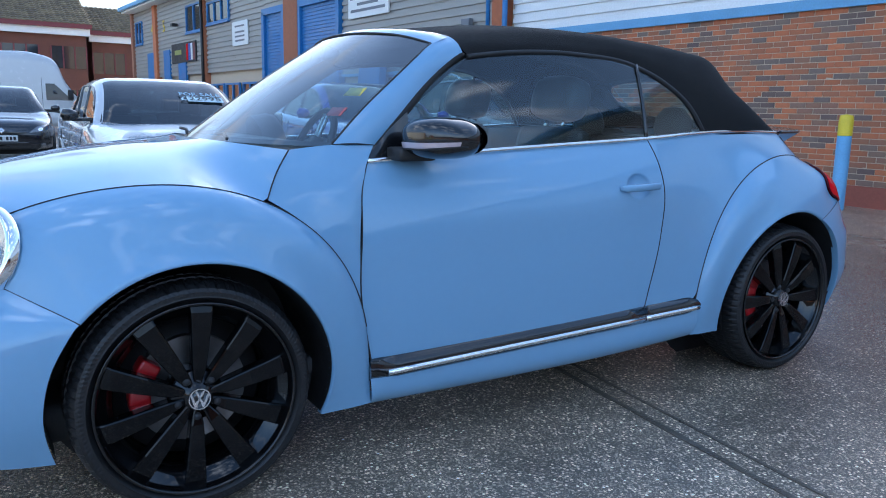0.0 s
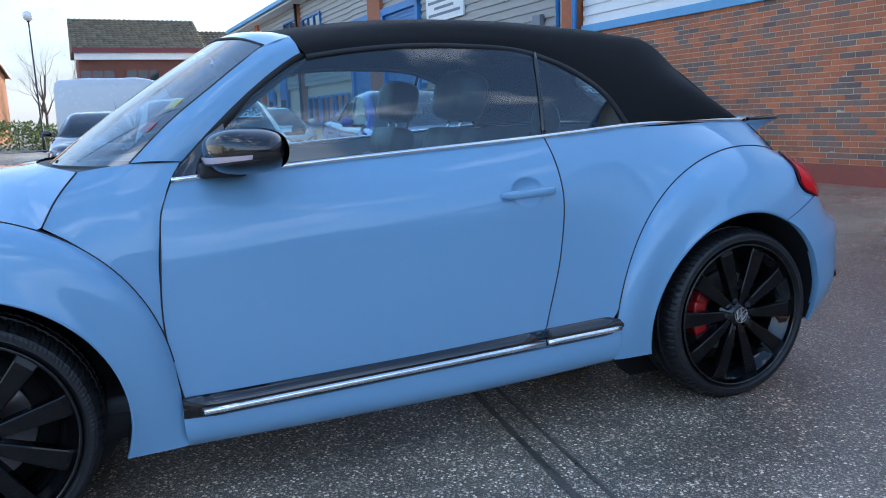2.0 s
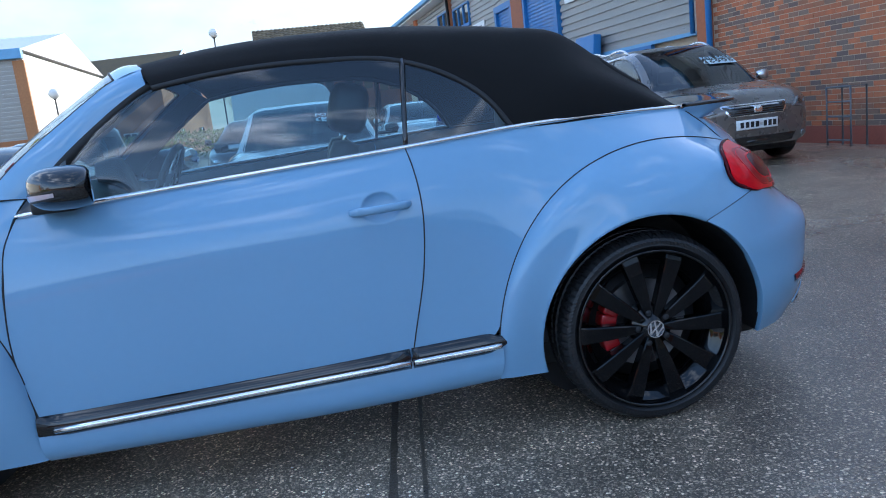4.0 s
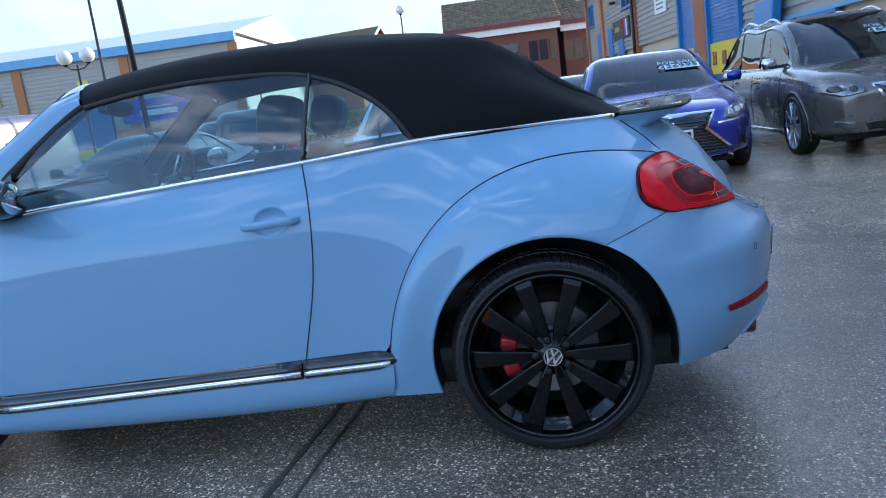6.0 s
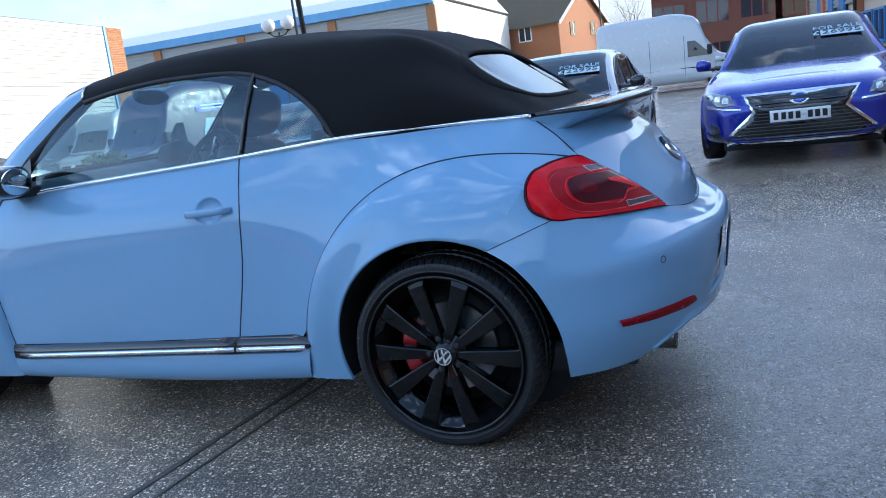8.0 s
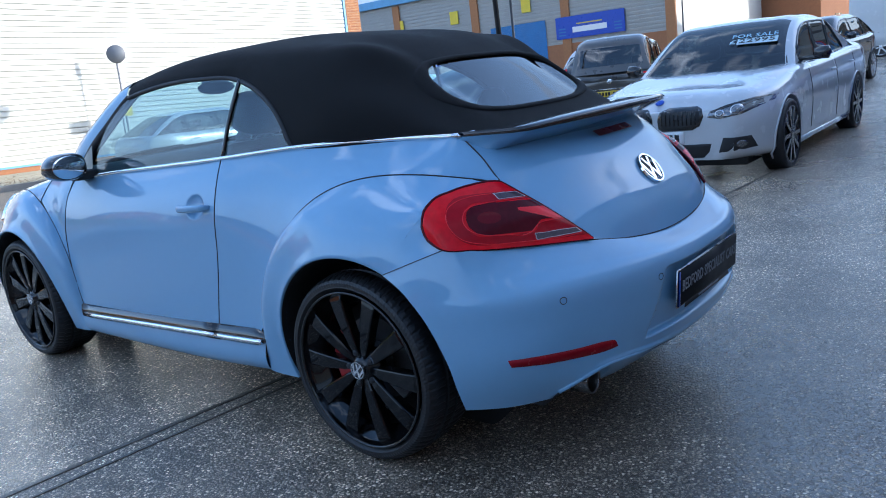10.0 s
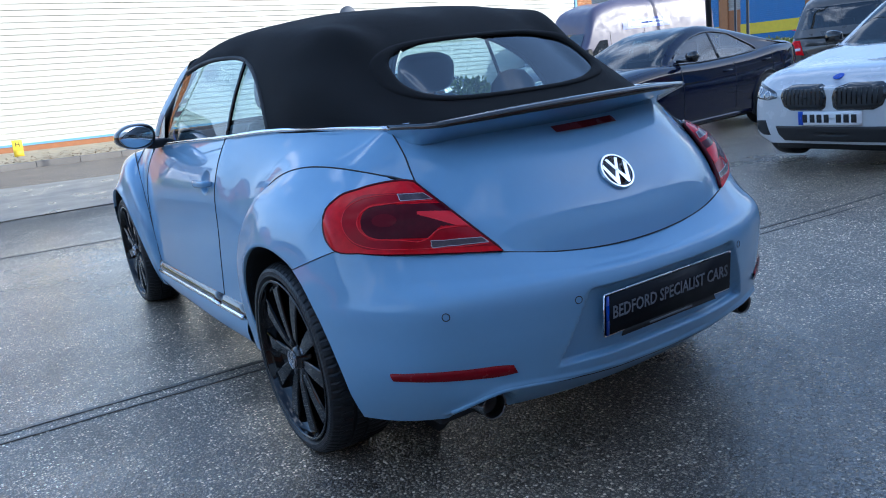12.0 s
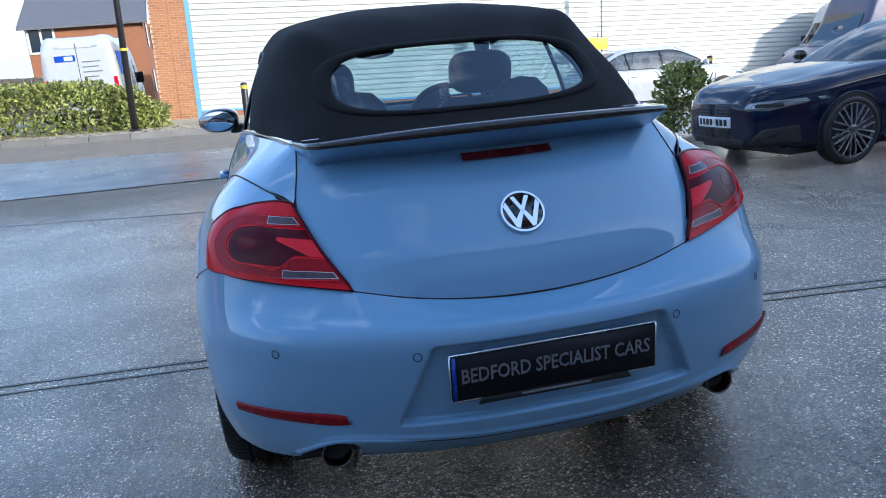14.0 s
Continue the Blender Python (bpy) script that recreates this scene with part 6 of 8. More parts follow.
# ---- white clad building beyond the road ----
white = tagged(new("white_building"), "white ribbed industrial building with orange brick piers", "building", kind="structure")
white.matrix_world = EST_W @ Matrix.Translation((-22.0, 0, 0)) @ Matrix.Rotation(math.pi, 4, "Z")
WP = lambda name, bm, mat, label="", smooth=False: part(name, bm, mat, white, label, smooth)
WP("wall_core", box(0.2, 6, -26.2, 2.3, 0.0, 6.7), MORTAR)
WP("ribbed_cladding", corrugated(-25.2, 1.15, 0.34, 6.7, 0.170, 0.06, False, 0.78), CLAD_WHITE, "white ribbed cladding in full sun")
WP("base_course", box(0.0, 0.2, -25.2, 1.15, -0.3, 0.28), BRICK_WARM, "orange brick base course")
WP("blue_drip", box(-0.03, 0.1, -25.2, 1.15, 0.28, 0.35), BLUE_PALE)
for y0, y1, nm in ((1.3, 2.35, "brick_pier"), (-26.3, -25.35, "brick_pier")):
    pr = WP(nm, box(-0.05, 0.3, y0, y1, 0.0, 6.7), MORTAR, "orange brick pier")
    bb = bmesh.new()
    nz = int(6.7 / 0.075)
    for r in range(nz):
        for c in range(5):
            a = y0 + c * 0.225 - (0.1125 if r % 2 else 0)
            b = a + 0.215
            a, b = max(a, y0 + 0.002), min(b, y1 - 0.002)
            if b - a > 0.03:
                add_box(bb, -0.06, -0.03, a, b, r * 0.075 + 0.005, r * 0.075 + 0.070)
    ob = part("brick", bb, BRICK_WARM, pr, "", False)
    ob["kind"] = "stuff"
WP("corner_trim", box(-0.05, 0.15, 1.16, 1.29, 0.0, 6.7), BLUE_PALE, "pale blue corner trim")
WP("corner_trim", box(-0.05, 0.15, -25.34, -25.21, 0.0, 6.7), BLUE_PALE)
WP("pier_gap", box(-0.058, -0.045, 1.78, 1.84, 0.0, 6.7), JOINT)

# ---- blue-trimmed shed far beyond the parked cars ----
shed = tagged(new("shed_building"), "long pale shed with blue fascia and blue doors", "building", kind="structure")
shed.matrix_world = EST @ Matrix.Translation((-13.0, 45.0, 0)) @ Matrix.Rotation(radians(90), 4, "Z")
SP = lambda name, bm, mat, label="", smooth=False: part(name, bm, mat, shed, label, smooth)
SP("wall_core", box(0.2, 22, 0.2, 39.8, 0, 6.6), MORTAR)
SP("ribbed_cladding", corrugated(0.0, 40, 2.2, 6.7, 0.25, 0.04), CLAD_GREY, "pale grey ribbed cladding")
SP("brick_base", box(-0.02, 0.2, 0.0, 40, 0, 2.2), BRICK_WARM)
SP("fascia", box(-0.35, 0.1, -0.2, 40.2, 6.7, 7.25, 0.02), BLUE_PALE, "blue fascia")
SP("roof", prism([(-0.3, 7.2), (11, 9.4), (22.3, 7.2)], 40.4, Matrix.Translation((0, 40.2, 0)) @ Matrix.Rotation(radians(90), 4, "X")), ROOF_METAL, "pale sheet roof")
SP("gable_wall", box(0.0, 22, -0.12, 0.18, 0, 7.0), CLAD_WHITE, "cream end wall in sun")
for y in (0.0, 7.0, 14.0, 21.0, 28.0, 35.0):
    SP("pier", box(-0.12, 0.1, y - 0.2, y + 0.4, 0, 6.6), BRICK_WARM, "orange brick pier")
for y, dw in ((8.6, 4.3), (14.5, 3.2), (19.5, 3.2), (25.0, 3.2), (30.5, 3.2)):
    d = SP("sliding_door", corrugated(y, y + dw, 0, 3.9, 0.12, 0.02), BLUE, "blue sheet door")
    d.location.x = -0.06
    part("door_foot", box(-0.03, 0.03, y, y + dw, 0.55, 1.25), YELLOW, d, "", False)
    yb = part("yellow_number", box(-0.1, -0.07, y + 1.0, y + 1.7, 4.6, 5.5, 0.01), YELLOW, shed, "yellow number board", False)
nb = SP("shop_sign", box(-0.16, -0.06, 3.0, 7.8, 2.5, 3.9, 0.02), PLATE_BLUE, "dark blue shop sign with pale bars")
part("sign_mark", box(-0.17, -0.162, 4.2, 6.6, 2.85, 3.2), WHITE, nb, "", False)
part("sign_mark", box(-0.17, -0.162, 4.5, 6.3, 3.35, 3.42), YELLOW, nb, "", False)
for a in (3.2, 7.1):
    for z in (2.7, 2.9, 3.1):
        part("sign_mark", box(-0.17, -0.162, a, a + 0.5, z, z + 0.08), BLUE, nb, "", False)
window_unit(shed, 37.0, 38.5, 3.0, 4.4, BLUE, -0.02, 2)

# ---- brick office block with tiled roof ----
def tiled_slope(parent, x0, x1, y0, z0, y1, z1, mat, cw=0.30, rh=0.34):
    """Courses of pantiles on a slope from the eave (y0, z0) to the ridge (y1, z1)."""
    ln = math.hypot(y1 - y0, z1 - z0)
    nr, nc = int(ln / rh), int((x1 - x0) / cw)
    dy, dz = (y1 - y0) / nr, (z1 - z0) / nr
    vs, fs = [], []
    for r in range(nr):
        for c in range(nc):
            xa, xb = x0 + (x1 - x0) * c / nc, x0 + (x1 - x0) * (c + 1) / nc
            ya, yb = y0 + dy * r, y0 + dy * (r + 1.08)
            za, zb = z0 + dz * r + 0.05, z0 + dz * (r + 1.08) + 0.01
            xm = (xa + xb) / 2
            i = len(vs)
            vs += [(xa, ya, za), (xm, ya, za + 0.05), (xb, ya, za), (xb, yb, zb), (xm, yb, zb + 0.05), (xa, yb, zb), (xa, ya, za - 0.05), (xm, ya, za), (xb, ya, za - 0.05)]
            fs += [(i, i + 1, i + 4, i + 5), (i + 1, i + 2, i + 3, i + 4), (i + 6, i + 7, i + 1, i), (i + 7, i + 8, i + 2, i + 1)]
    me = bpy.data.meshes.new("roof_tiles")
    me.from_pydata(vs, [], fs)
    me.materials.append(mat)
    ob = new("roof_tiles", me)
    ob.parent = parent
    ob["kind"] = "stuff"
    return ob


def office(x0, x1, y, ze, zr, depth, m):
    b = tagged(new("office_building"), "two-storey brick office with mossy tiled roof and maroon fascia", "building", kind="structure")
    b.matrix_world = m
    part("wall", box(x0 + 0.3, x1 - 0.3, y + 0.4, y + depth, 0, ze), BRICK_DARK, b, "", False)
    part("fascia", box(x0, x1, y - 0.1, y + 0.35, ze + 0.08, ze + 0.35), MAROON, b, "maroon fascia", False)
    part("white_band", box(x0 + 0.1, x1 - 0.1, y + 0.1, y + 0.4, ze - 0.34, ze + 0.08), WHITE, b, "white soffit band", False)
    tiled_slope(b, x0, x1, y - 0.1, ze + 0.32, y + depth / 2, zr, ROOF_TILE)
    part("roof", prism([(0, 0), (depth / 2, zr - ze - 0.35), (depth, 0)], x1 - x0, Matrix.Translation((x0, y, ze + 0.3)) @ Matrix.Rotation(radians(90), 4, "Z") @ Matrix.Rotation(radians(90), 4, "X")), ROOF_TILE, b, "", False)
    n = max(1, int((x1 - x0) / 2.6))
    for k in range(n):
        c = x0 + (x1 - x0) * (k + 0.5) / n
        for z in (ze - 2.35, ze - 5.0):
            if z > 0.2:
                w = part("window", box(c - 1.0, c + 1.0, y + 0.37, y + 0.45, z, z + 1.35), WINDOW, b, "", False)
                for q in (c - 1.0, c - 0.33, c + 0.33, c + 1.0):
                    part("window_bar", box(q - 0.04, q + 0.04, y + 0.33, y + 0.40, z, z + 1.35), MAROON, w, "", False)
    return b


office(-3.7, 4.3, 50.0, 5.6, 8.2, 9, EST @ Matrix.Translation((3.6, 0, 0)))
office(4.3, 9.5, 51.5, 5.4, 7.6, 8, EST @ Matrix.Translation((3.6, 0, 0)))


def gable_house(m, w, d, ze, zr, brick, tile, label, side_windows=True):
    """House whose gable faces +x; roof slopes face -y and +y."""
    b = tagged(new("house"), label, "house", kind="structure")
    b.matrix_world = m
    part("wall", prism([(-w / 2, -0.6), (w / 2, -0.6), (w / 2, ze), (0, zr), (-w / 2, ze)], d, Matrix.Rotation(radians(90), 4, "Z") @ Matrix.Rotation(radians(90), 4, "X") @ Matrix.Translation((0, 0, -d))), brick, b, "", False)
    for s in (-1, 1):
        sl = bmesh.new()
        add_prism(sl, [(0, zr + 0.12), (0, zr + 0.24), (s * (w / 2 + 0.4), ze - 0.08), (s * (w / 2 + 0.4), ze - 0.2)], d + 0.6, Matrix.Rotation(radians(90), 4, "Z") @ Matrix.Rotation(radians(90), 4, "X") @ Matrix.Translation((0, 0, -d - 0.3)))
        part("roof", sl, tile, b, "", False)
        bg = bmesh.new()
        add_prism(bg, [(0, zr + 0.05), (0, zr + 0.30), (s * (w / 2 + 0.45), ze - 0.05), (s * (w / 2 + 0.45), ze - 0.3)], 0.12, Matrix.Rotation(radians(90), 4, "Z") @ Matrix.Rotation(radians(90), 4, "X") @ Matrix.Translation((0, 0, 0.3)))
        part("bargeboard", bg, WHITE, b, "", False)
    for y in (-w * 0.22, w * 0.22):
        for z in (1.0, ze - 1.3):
            ww = part("window", box(-0.02, 0.05, y - 0.6, y + 0.6, z, z + 1.2), WINDOW, b, "", False)
            part("window_frame", box(0.02, 0.07, y - 0.05, y + 0.05, z, z + 1.2), WHITE, ww, "", False)
    for k in range(3 if side_windows else 1):
        x = -d * (k + 0.5) / 3 if side_windows else -d + 0.7
        for z in (1.0, ze - 1.3):
            ww = part("window", box(x - 0.6, x + 0.6, -w / 2 - 0.04, -w / 2 + 0.02, z, z + 1.2), WINDOW, b, "", False)
            fr = bmesh.new()
            for a0, a1, b0, b1 in ((-0.66, -0.55, 0, 1.2), (0.55, 0.66, 0, 1.2), (-0.05, 0.05, 0, 1.2), (-0.66, 0.66, -0.08, 0.02), (-0.66, 0.66, 1.18, 1.26)):
                add_box(fr, x + a0, x + a1, -w / 2 - 0.07, -w / 2 - 0.03, z + b0, z + b1)
            part("window_frame", fr, WHITE, ww, "", False)
    return b


gable_house(Matrix.Translation((-11.8, 71.0, 0)) @ Matrix.Rotation(radians(-12), 4, "Z"), 10.8, 20, 5.9, 9.0, BRICK_WARM, ROOF_TILE, "orange brick house with tiled roof, gable in sun")
gable_house(Matrix.Translation((-44, -6.7, 0)) @ EST @ Matrix.Rotation(radians(90), 4, "Z"), 8, 5.6, 4.75, 6.5, BRICK_WARM, SLATE, "orange brick house with grey slate roof", False)
gable_house(Matrix.Translation((-40, -21.5, 0)) @ EST, 7, 9, 4.4, 7.6, BRICK_WARM, SLATE, "orange brick house with slate roof by a fence")

# unseen wall added to close the open side: a dark horizon for reflections
back = tagged(new("reflection_wall"), "unseen plain corrugated wall across the yard, added for reflections", "building", kind="structure")
back.matrix_world = EST @ Matrix.Translation((0, -22.0, 0)) @ Matrix.Rotation(radians(-90), 4, "Z")
part("cladding", corrugated(-40, 50, 1.5, 3.9, 0.25, 0.04), material("dark_brown_cladding", (0.10, 0.092, 0.085), 0.55), back, "", False)
part("brick_base", box(0.0, 8, -40, 50, 0, 1.5), BRICK, back, "", False)
part("roof", prism([(-0.5, 3.85), (-0.5, 4.0), (5, 4.8), (9, 4.0), (9, 3.85)], 90, Matrix.Translation((0, 50, 0)) @ Matrix.Rotation(radians(90), 4, "X")), ROOF_METAL, back, "", False)

# ---- parked vehicles ----
PAINT_WHITE = material("white_car_paint", (0.52, 0.53, 0.54), 0.25, 0, 1.0, 0.03, rvary=0.04)
PAINT_BLUE = material("deep_blue_car_paint", (0.012, 0.022, 0.30), 0.25, 0.35, 1.0, 0.06, rvary=0.04)
PAINT_GREY = material("bronze_grey_car_paint", (0.16, 0.145, 0.132), 0.28, 0.55, 1.0, 0.05, rvary=0.04)
PAINT_NAVY = material("navy_car_paint", (0.004, 0.0065, 0.024), 0.06, 0.0, 0.0, 0.05, rvary=0.02, spec=0.4)
PAINT_BROWN = material("dark_taupe_car_paint", (0.10, 0.09, 0.08), 0.3, 0.45, 1.0, 0.05, rvary=0.04)
PAINT_BLACK = material("black_car_paint", (0.008, 0.009, 0.012), 0.2, 0.1, 1.0, 0.05, rvary=0.03)
PAINT_LILAC = material("pale_lilac_van_paint", (0.085, 0.082, 0.14), 0.4, 0, 0.35, 0.05)
SALE_BLUE = material("sale_sticker_blue", (0.40, 0.60, 0.72), 0.4)
SALE_PALE = material("sale_sticker_pale", (0.62, 0.76, 0.80), 0.4)
RIM_DARK = material("dark_machined_alloy", (0.10, 0.10, 0.105), 0.25, 0.9, 0.3, 0.2)
SPOKE_FACE = material("machined_spoke_face", (0.42, 0.42, 0.43), 0.25, 0.9, 0.2, 0.2)
LAMP_INNER = material("lamp_reflector", (0.20, 0.21, 0.225), 0.15, 0.7, 1.0, 0.25, 30, 90)


def car_wheel(parent, x, y, r, side, rim_mat, spokes):
    m = Matrix.Translation((x, y, r)) @ Matrix.Rotation(0 if side < 0 else math.pi, 4, "Z")
    w = part("wheel", lathe([(0.0, -0.005), (0.05, -0.012), (0.06, 0.0), (0.07, 0.02)], 20), rim_mat, parent)
    w.matrix_local = m
    part("tyre", lathe([(r * 0.79, 0.0), (r * 0.83, -0.010), (r * 0.91, -0.011), (r * 0.97, -0.002), (r, 0.025), (r, 0.17), (r * 0.9, 0.2)], 40), RUBBER, w)
    part("rim", lathe([(r * 0.80, -0.006), (r * 0.775, -0.010), (r * 0.75, 0.01), (r * 0.68, 0.06), (r * 0.66, 0.09), (0.0, 0.10)], 40), rim_mat, w)
    for k in range(spokes):
        bm = bmesh.new()
        turn = Matrix.Rotation(2 * math.pi * k / spokes + 0.3, 4, "Y")
        if rim_mat is RIM_DARK:
            # slim forked spokes with machined faces
            for fork in (-1, 1):
                add_box(bm, -0.008, 0.008, -0.010, 0.02, 0.0, r * 0.56, 0.002, turn @ Matrix.Translation((0.0, 0, r * 0.24)) @ Matrix.Rotation(radians(15 * fork), 4, "Y"))
            add_box(bm, -0.012, 0.012, -0.010, 0.02, 0.03, r * 0.27, 0.002, turn)
        else:
            add_box(bm, -0.020, 0.020, -0.010, 0.03, 0.04, r * 0.77, 0.004, turn)
        part("spoke", bm, SPOKE_FACE if rim_mat is RIM_DARK else rim_mat, w, smooth=False)
    part("wheel_back", lathe([(0.0, 0.06), (r * 0.62, 0.06)], 24), BLACK_MATT, w)
    return w


def parked_car(name, label, m, paint, L, W, H, wb, fo, top, house, rim=None, spokes=10, r=0.325, nose=0.30, tail=0.25, front=None, rear=None, privacy=GLASS_DARK, zlow=0.19, roof_w=0.62, trim=None, sale="", category="car", group="parked cars", sill=None, quarter=0.0):
    """A parked car; local origin under its nose, front along +x. top: (distance from nose, height) of bonnet, belt and boot; house: distances of screen foot, roof front, roof rear, rear-glass foot."""
    rim = rim or SILVER
    car_ob = thing(name, label, category, group, m)
    h = W / 2
    ds = np.array(sorted(set([0.0, 0.05, 0.14, 0.3, 0.5, L - 0.5, L - 0.28, L - 0.12, L - 0.04, L] + list(np.linspace(0.7, L - 0.7, 16)))))
    tops = spline([(a, 0, b) for a, b in top], 200)
    secs = []
    for d in ds:
        zt = float(np.interp(d, tops[:, 0], tops[:, 2]))
        w = h * (1 - nose * max(0.0, 1 - d / 0.75) ** 2.2 - tail * max(0.0, 1 - (L - d) / 0.75) ** 2.4)
        zb = zlow + 0.07 * max(0.0, 1 - d / 0.7) + 0.10 * max(0.0, 1 - (L - d) / 0.7)
        lift = 0.16 * max(0.0, 1 - d / 0.09) ** 2
        g = zt - zb
        cr = 0.035 if house[0] - 0.1 > d or d > house[3] + 0.1 else 0.0
        s = [(w * 0.80, zb), (w * 0.955, zb + 0.05 + lift * 0.2), (w * 0.985, zb + 0.30 * g), (w, zb + 0.55 * g), (w * 0.985, zb + 0.78 * g), (w * 0.94, zt - 0.035 - lift * 0.1), (w * 0.86, zt - lift * 0.15), (w * 0.45, zt + cr - lift * 0.2), (0, zt + cr * 1.25 - lift * 0.2)]
        secs.append([(-d, y, z) for y, z in s])
    G = loft(secs, 34, 60)
    bm = bmesh.new()
    add_grid(bm, G, 1)
    add_grid(bm, G, -1)
    for row, sx in ((G[0], 1), (G[-1], -1)):
        cap = np.array([[(p[0] + sx * 0.07 * (1 - (k / 8.0) ** 2) * math.sin(math.pi * min(1.0, max(0.0, i / (len(row) - 1.0)))) ** 0.5, p[1] * k / 8.0, p[2]) for k in range(-8, 9)] for i, p in enumerate(row)])
        add_grid(bm, cap)
    bmesh.ops.remove_doubles(bm, verts=bm.verts[:], dist=0.0015)
    bmesh.ops.recalc_face_normals(bm, faces=bm.faces[:])
    bvh = BVHTree.FromBMesh(bm)
    body = part("body", bm, paint, car_ob)

    def decal(nm, pts, view, mat, out=0.006, parent=None, lab=""):
        """A fitted plate on the body, outlined in (y, z) seen from the front or rear, or (x, z) from a side."""
        b2 = bmesh.new()
        cx, cz = np.mean([p[0] for p in pts]), np.mean([p[1] for p in pts])
        dense = []
        for a, b in zip(pts, pts[1:] + pts[:1]):
            dense += [(a[0] + (b[0] - a[0]) * k / 4, a[1] + (b[1] - a[1]) * k / 4) for k in range(4)]
        rings = []
        for s, o in ((0.02, out), (0.35, out), (0.7, out), (0.95, out), (1.0, out * 0.2)):
            ring_v = []
            for a, c in dense:
                u, z = cx + (a - cx) * s, cz + (c - cz) * s
                if view in ("front", "rear"):
                    o3, dr = Vector((2 if view == "front" else -L - 2, u, z)), Vector((-1 if view == "front" else 1, 0, 0))
                else:
                    sg = 1 if view == "left" else -1
                    o3, dr = Vector((u, 3 * sg, z)), Vector((0, -sg, 0))
                hit = bvh.ray_cast(o3, dr)
                p = hit[0] - dr * o if hit[0] is not None else Vector((-0.05 if view == "front" else -L + 0.05, u, z)) if view in ("front", "rear") else Vector((u, h * (1 if view == "left" else -1), z))
                ring_v.append(b2.verts.new(p))
            rings.append(ring_v)
        n = len(dense)
        for a, b in zip(rings, rings[1:]):
            for k in range(n):
                b2.faces.new((a[k], a[(k + 1) % n], b[(k + 1) % n], b[k]))
        b2.faces.new(rings[0])
        return part(nm, b2, mat, parent or car_ob, lab)

    # cabin
    a, rf, rr, c = house
    zA, zC = float(np.interp(a, tops[:, 0], tops[:, 2])), float(np.interp(c, tops[:, 0], tops[:, 2]))
    rw, bw = h * roof_w, h * 0.86
    za = lambda d: float(np.interp(d, tops[:, 0], tops[:, 2]))
    rm = rf + (rr - rf) * 0.42
    ridge = spline([(a, 0, zA - 0.012), (a + (rf - a) * 0.5, 0, zA + (H - zA) * 0.555), (rf, 0, H - 0.035), (rm, 0, H), (rr, 0, H - 0.05), (rr + (c - rr) * 0.5, 0, H - 0.05 - (H - 0.05 - zC) * 0.45), (c, 0, zC - 0.008)], 200)
    zr = lambda d: float(np.interp(d, ridge[:, 0], ridge[:, 2]))
    tall = lambda d: min(1.0, max(0.0, (zr(d) - za(d)) / (H - za(rm))))
    edge_w = lambda d: rw + (bw * 0.99 - rw) * (1 - tall(d)) ** 1.3
    edge_z = lambda d: zr(d) - 0.065 * tall(d) ** 0.5
    nd, nj = 130, 46
    dd = np.linspace(a, c, nd)
    C = np.zeros((nd, nj, 3))
    for i, d in enumerate(dd):
        ew, ez, zb_ = edge_w(d), edge_z(d), za(d) - 0.012
        bow = 0.13 * max(0.0, 1 - (d - a) / (rf - a + 0.2)) - 0.10 * max(0.0, 1 - (c - d) / (c - rr + 0.15))
        sec = spline([(bw, 0, zb_), ((bw + ew) / 2 + 0.018 * tall(d), 0, (zb_ + ez) / 2), (ew, 0, ez), (ew * 0.90, 0, ez + (zr(d) - ez) * 0.55), (ew * 0.5, 0, ez + (zr(d) - ez) * 0.92), (0, 0, zr(d))], nj, [0, 0.5, 1.0, 1.16, 1.7, 2.4])
        C[i] = [(-d + bow * (1 - (y / bw) ** 2), y, z) for y, _, z in sec]
    side_end = c - 0.10 - (c - a) * quarter * 0.8
    je = int(round((nj - 1) / 2.4))

    def zone_of(i, j):
        """Which surface a cell of the cabin belongs to: 1 side glass, 2 front screen, 3 rear screen, 0 body."""
        d, q = (dd[i] + dd[i + 1]) / 2, (C[i, j] + C[i + 1, j + 1]) / 2
        if j < je:
            lo, hi = za(d) + 0.012, edge_z(d) - 0.035
            f = (q[2] - lo) / max(hi - lo, 0.01)
            return 1 if lo < q[2] < hi and d > a + 0.28 and d < side_end - (0.42 if quarter else 0.12) * f * f else 0
        if d < rf - 0.015 and q[1] < edge_w(d) - 0.045:
            return 2
        if rr + 0.03 < d < c - 0.04 and q[1] < edge_w(d) - 0.07:
            return 3
        return 0
    zones = [[zone_of(i, j) for j in range(nj - 1)] for i in range(nd - 1)]
    for nm, k, mat in (("roof", 0, paint), ("windscreen", 2, privacy), ("rear_window", 3, privacy)):
        bm = bmesh.new()
        add_grid(bm, C, 1, lambda i, j: zones[i][j] == k)
        add_grid(bm, C, -1, lambda i, j: zones[i][j] == k)
        bmesh.ops.remove_doubles(bm, verts=bm.verts[:], dist=1e-4)
        bmesh.ops.delete(bm, geom=[v for v in bm.verts if not v.link_faces], context="VERTS")
        part(nm, outward(bm, (-(a + c) / 2, 0, 0.7)), mat, car_ob)
    on_side = lambda d, z: float(np.interp(z, C[int(round((d - a) / (c - a) * (nd - 1))), :je + 1, 2], C[int(round((d - a) / (c - a) * (nd - 1))), :je + 1, 1]))
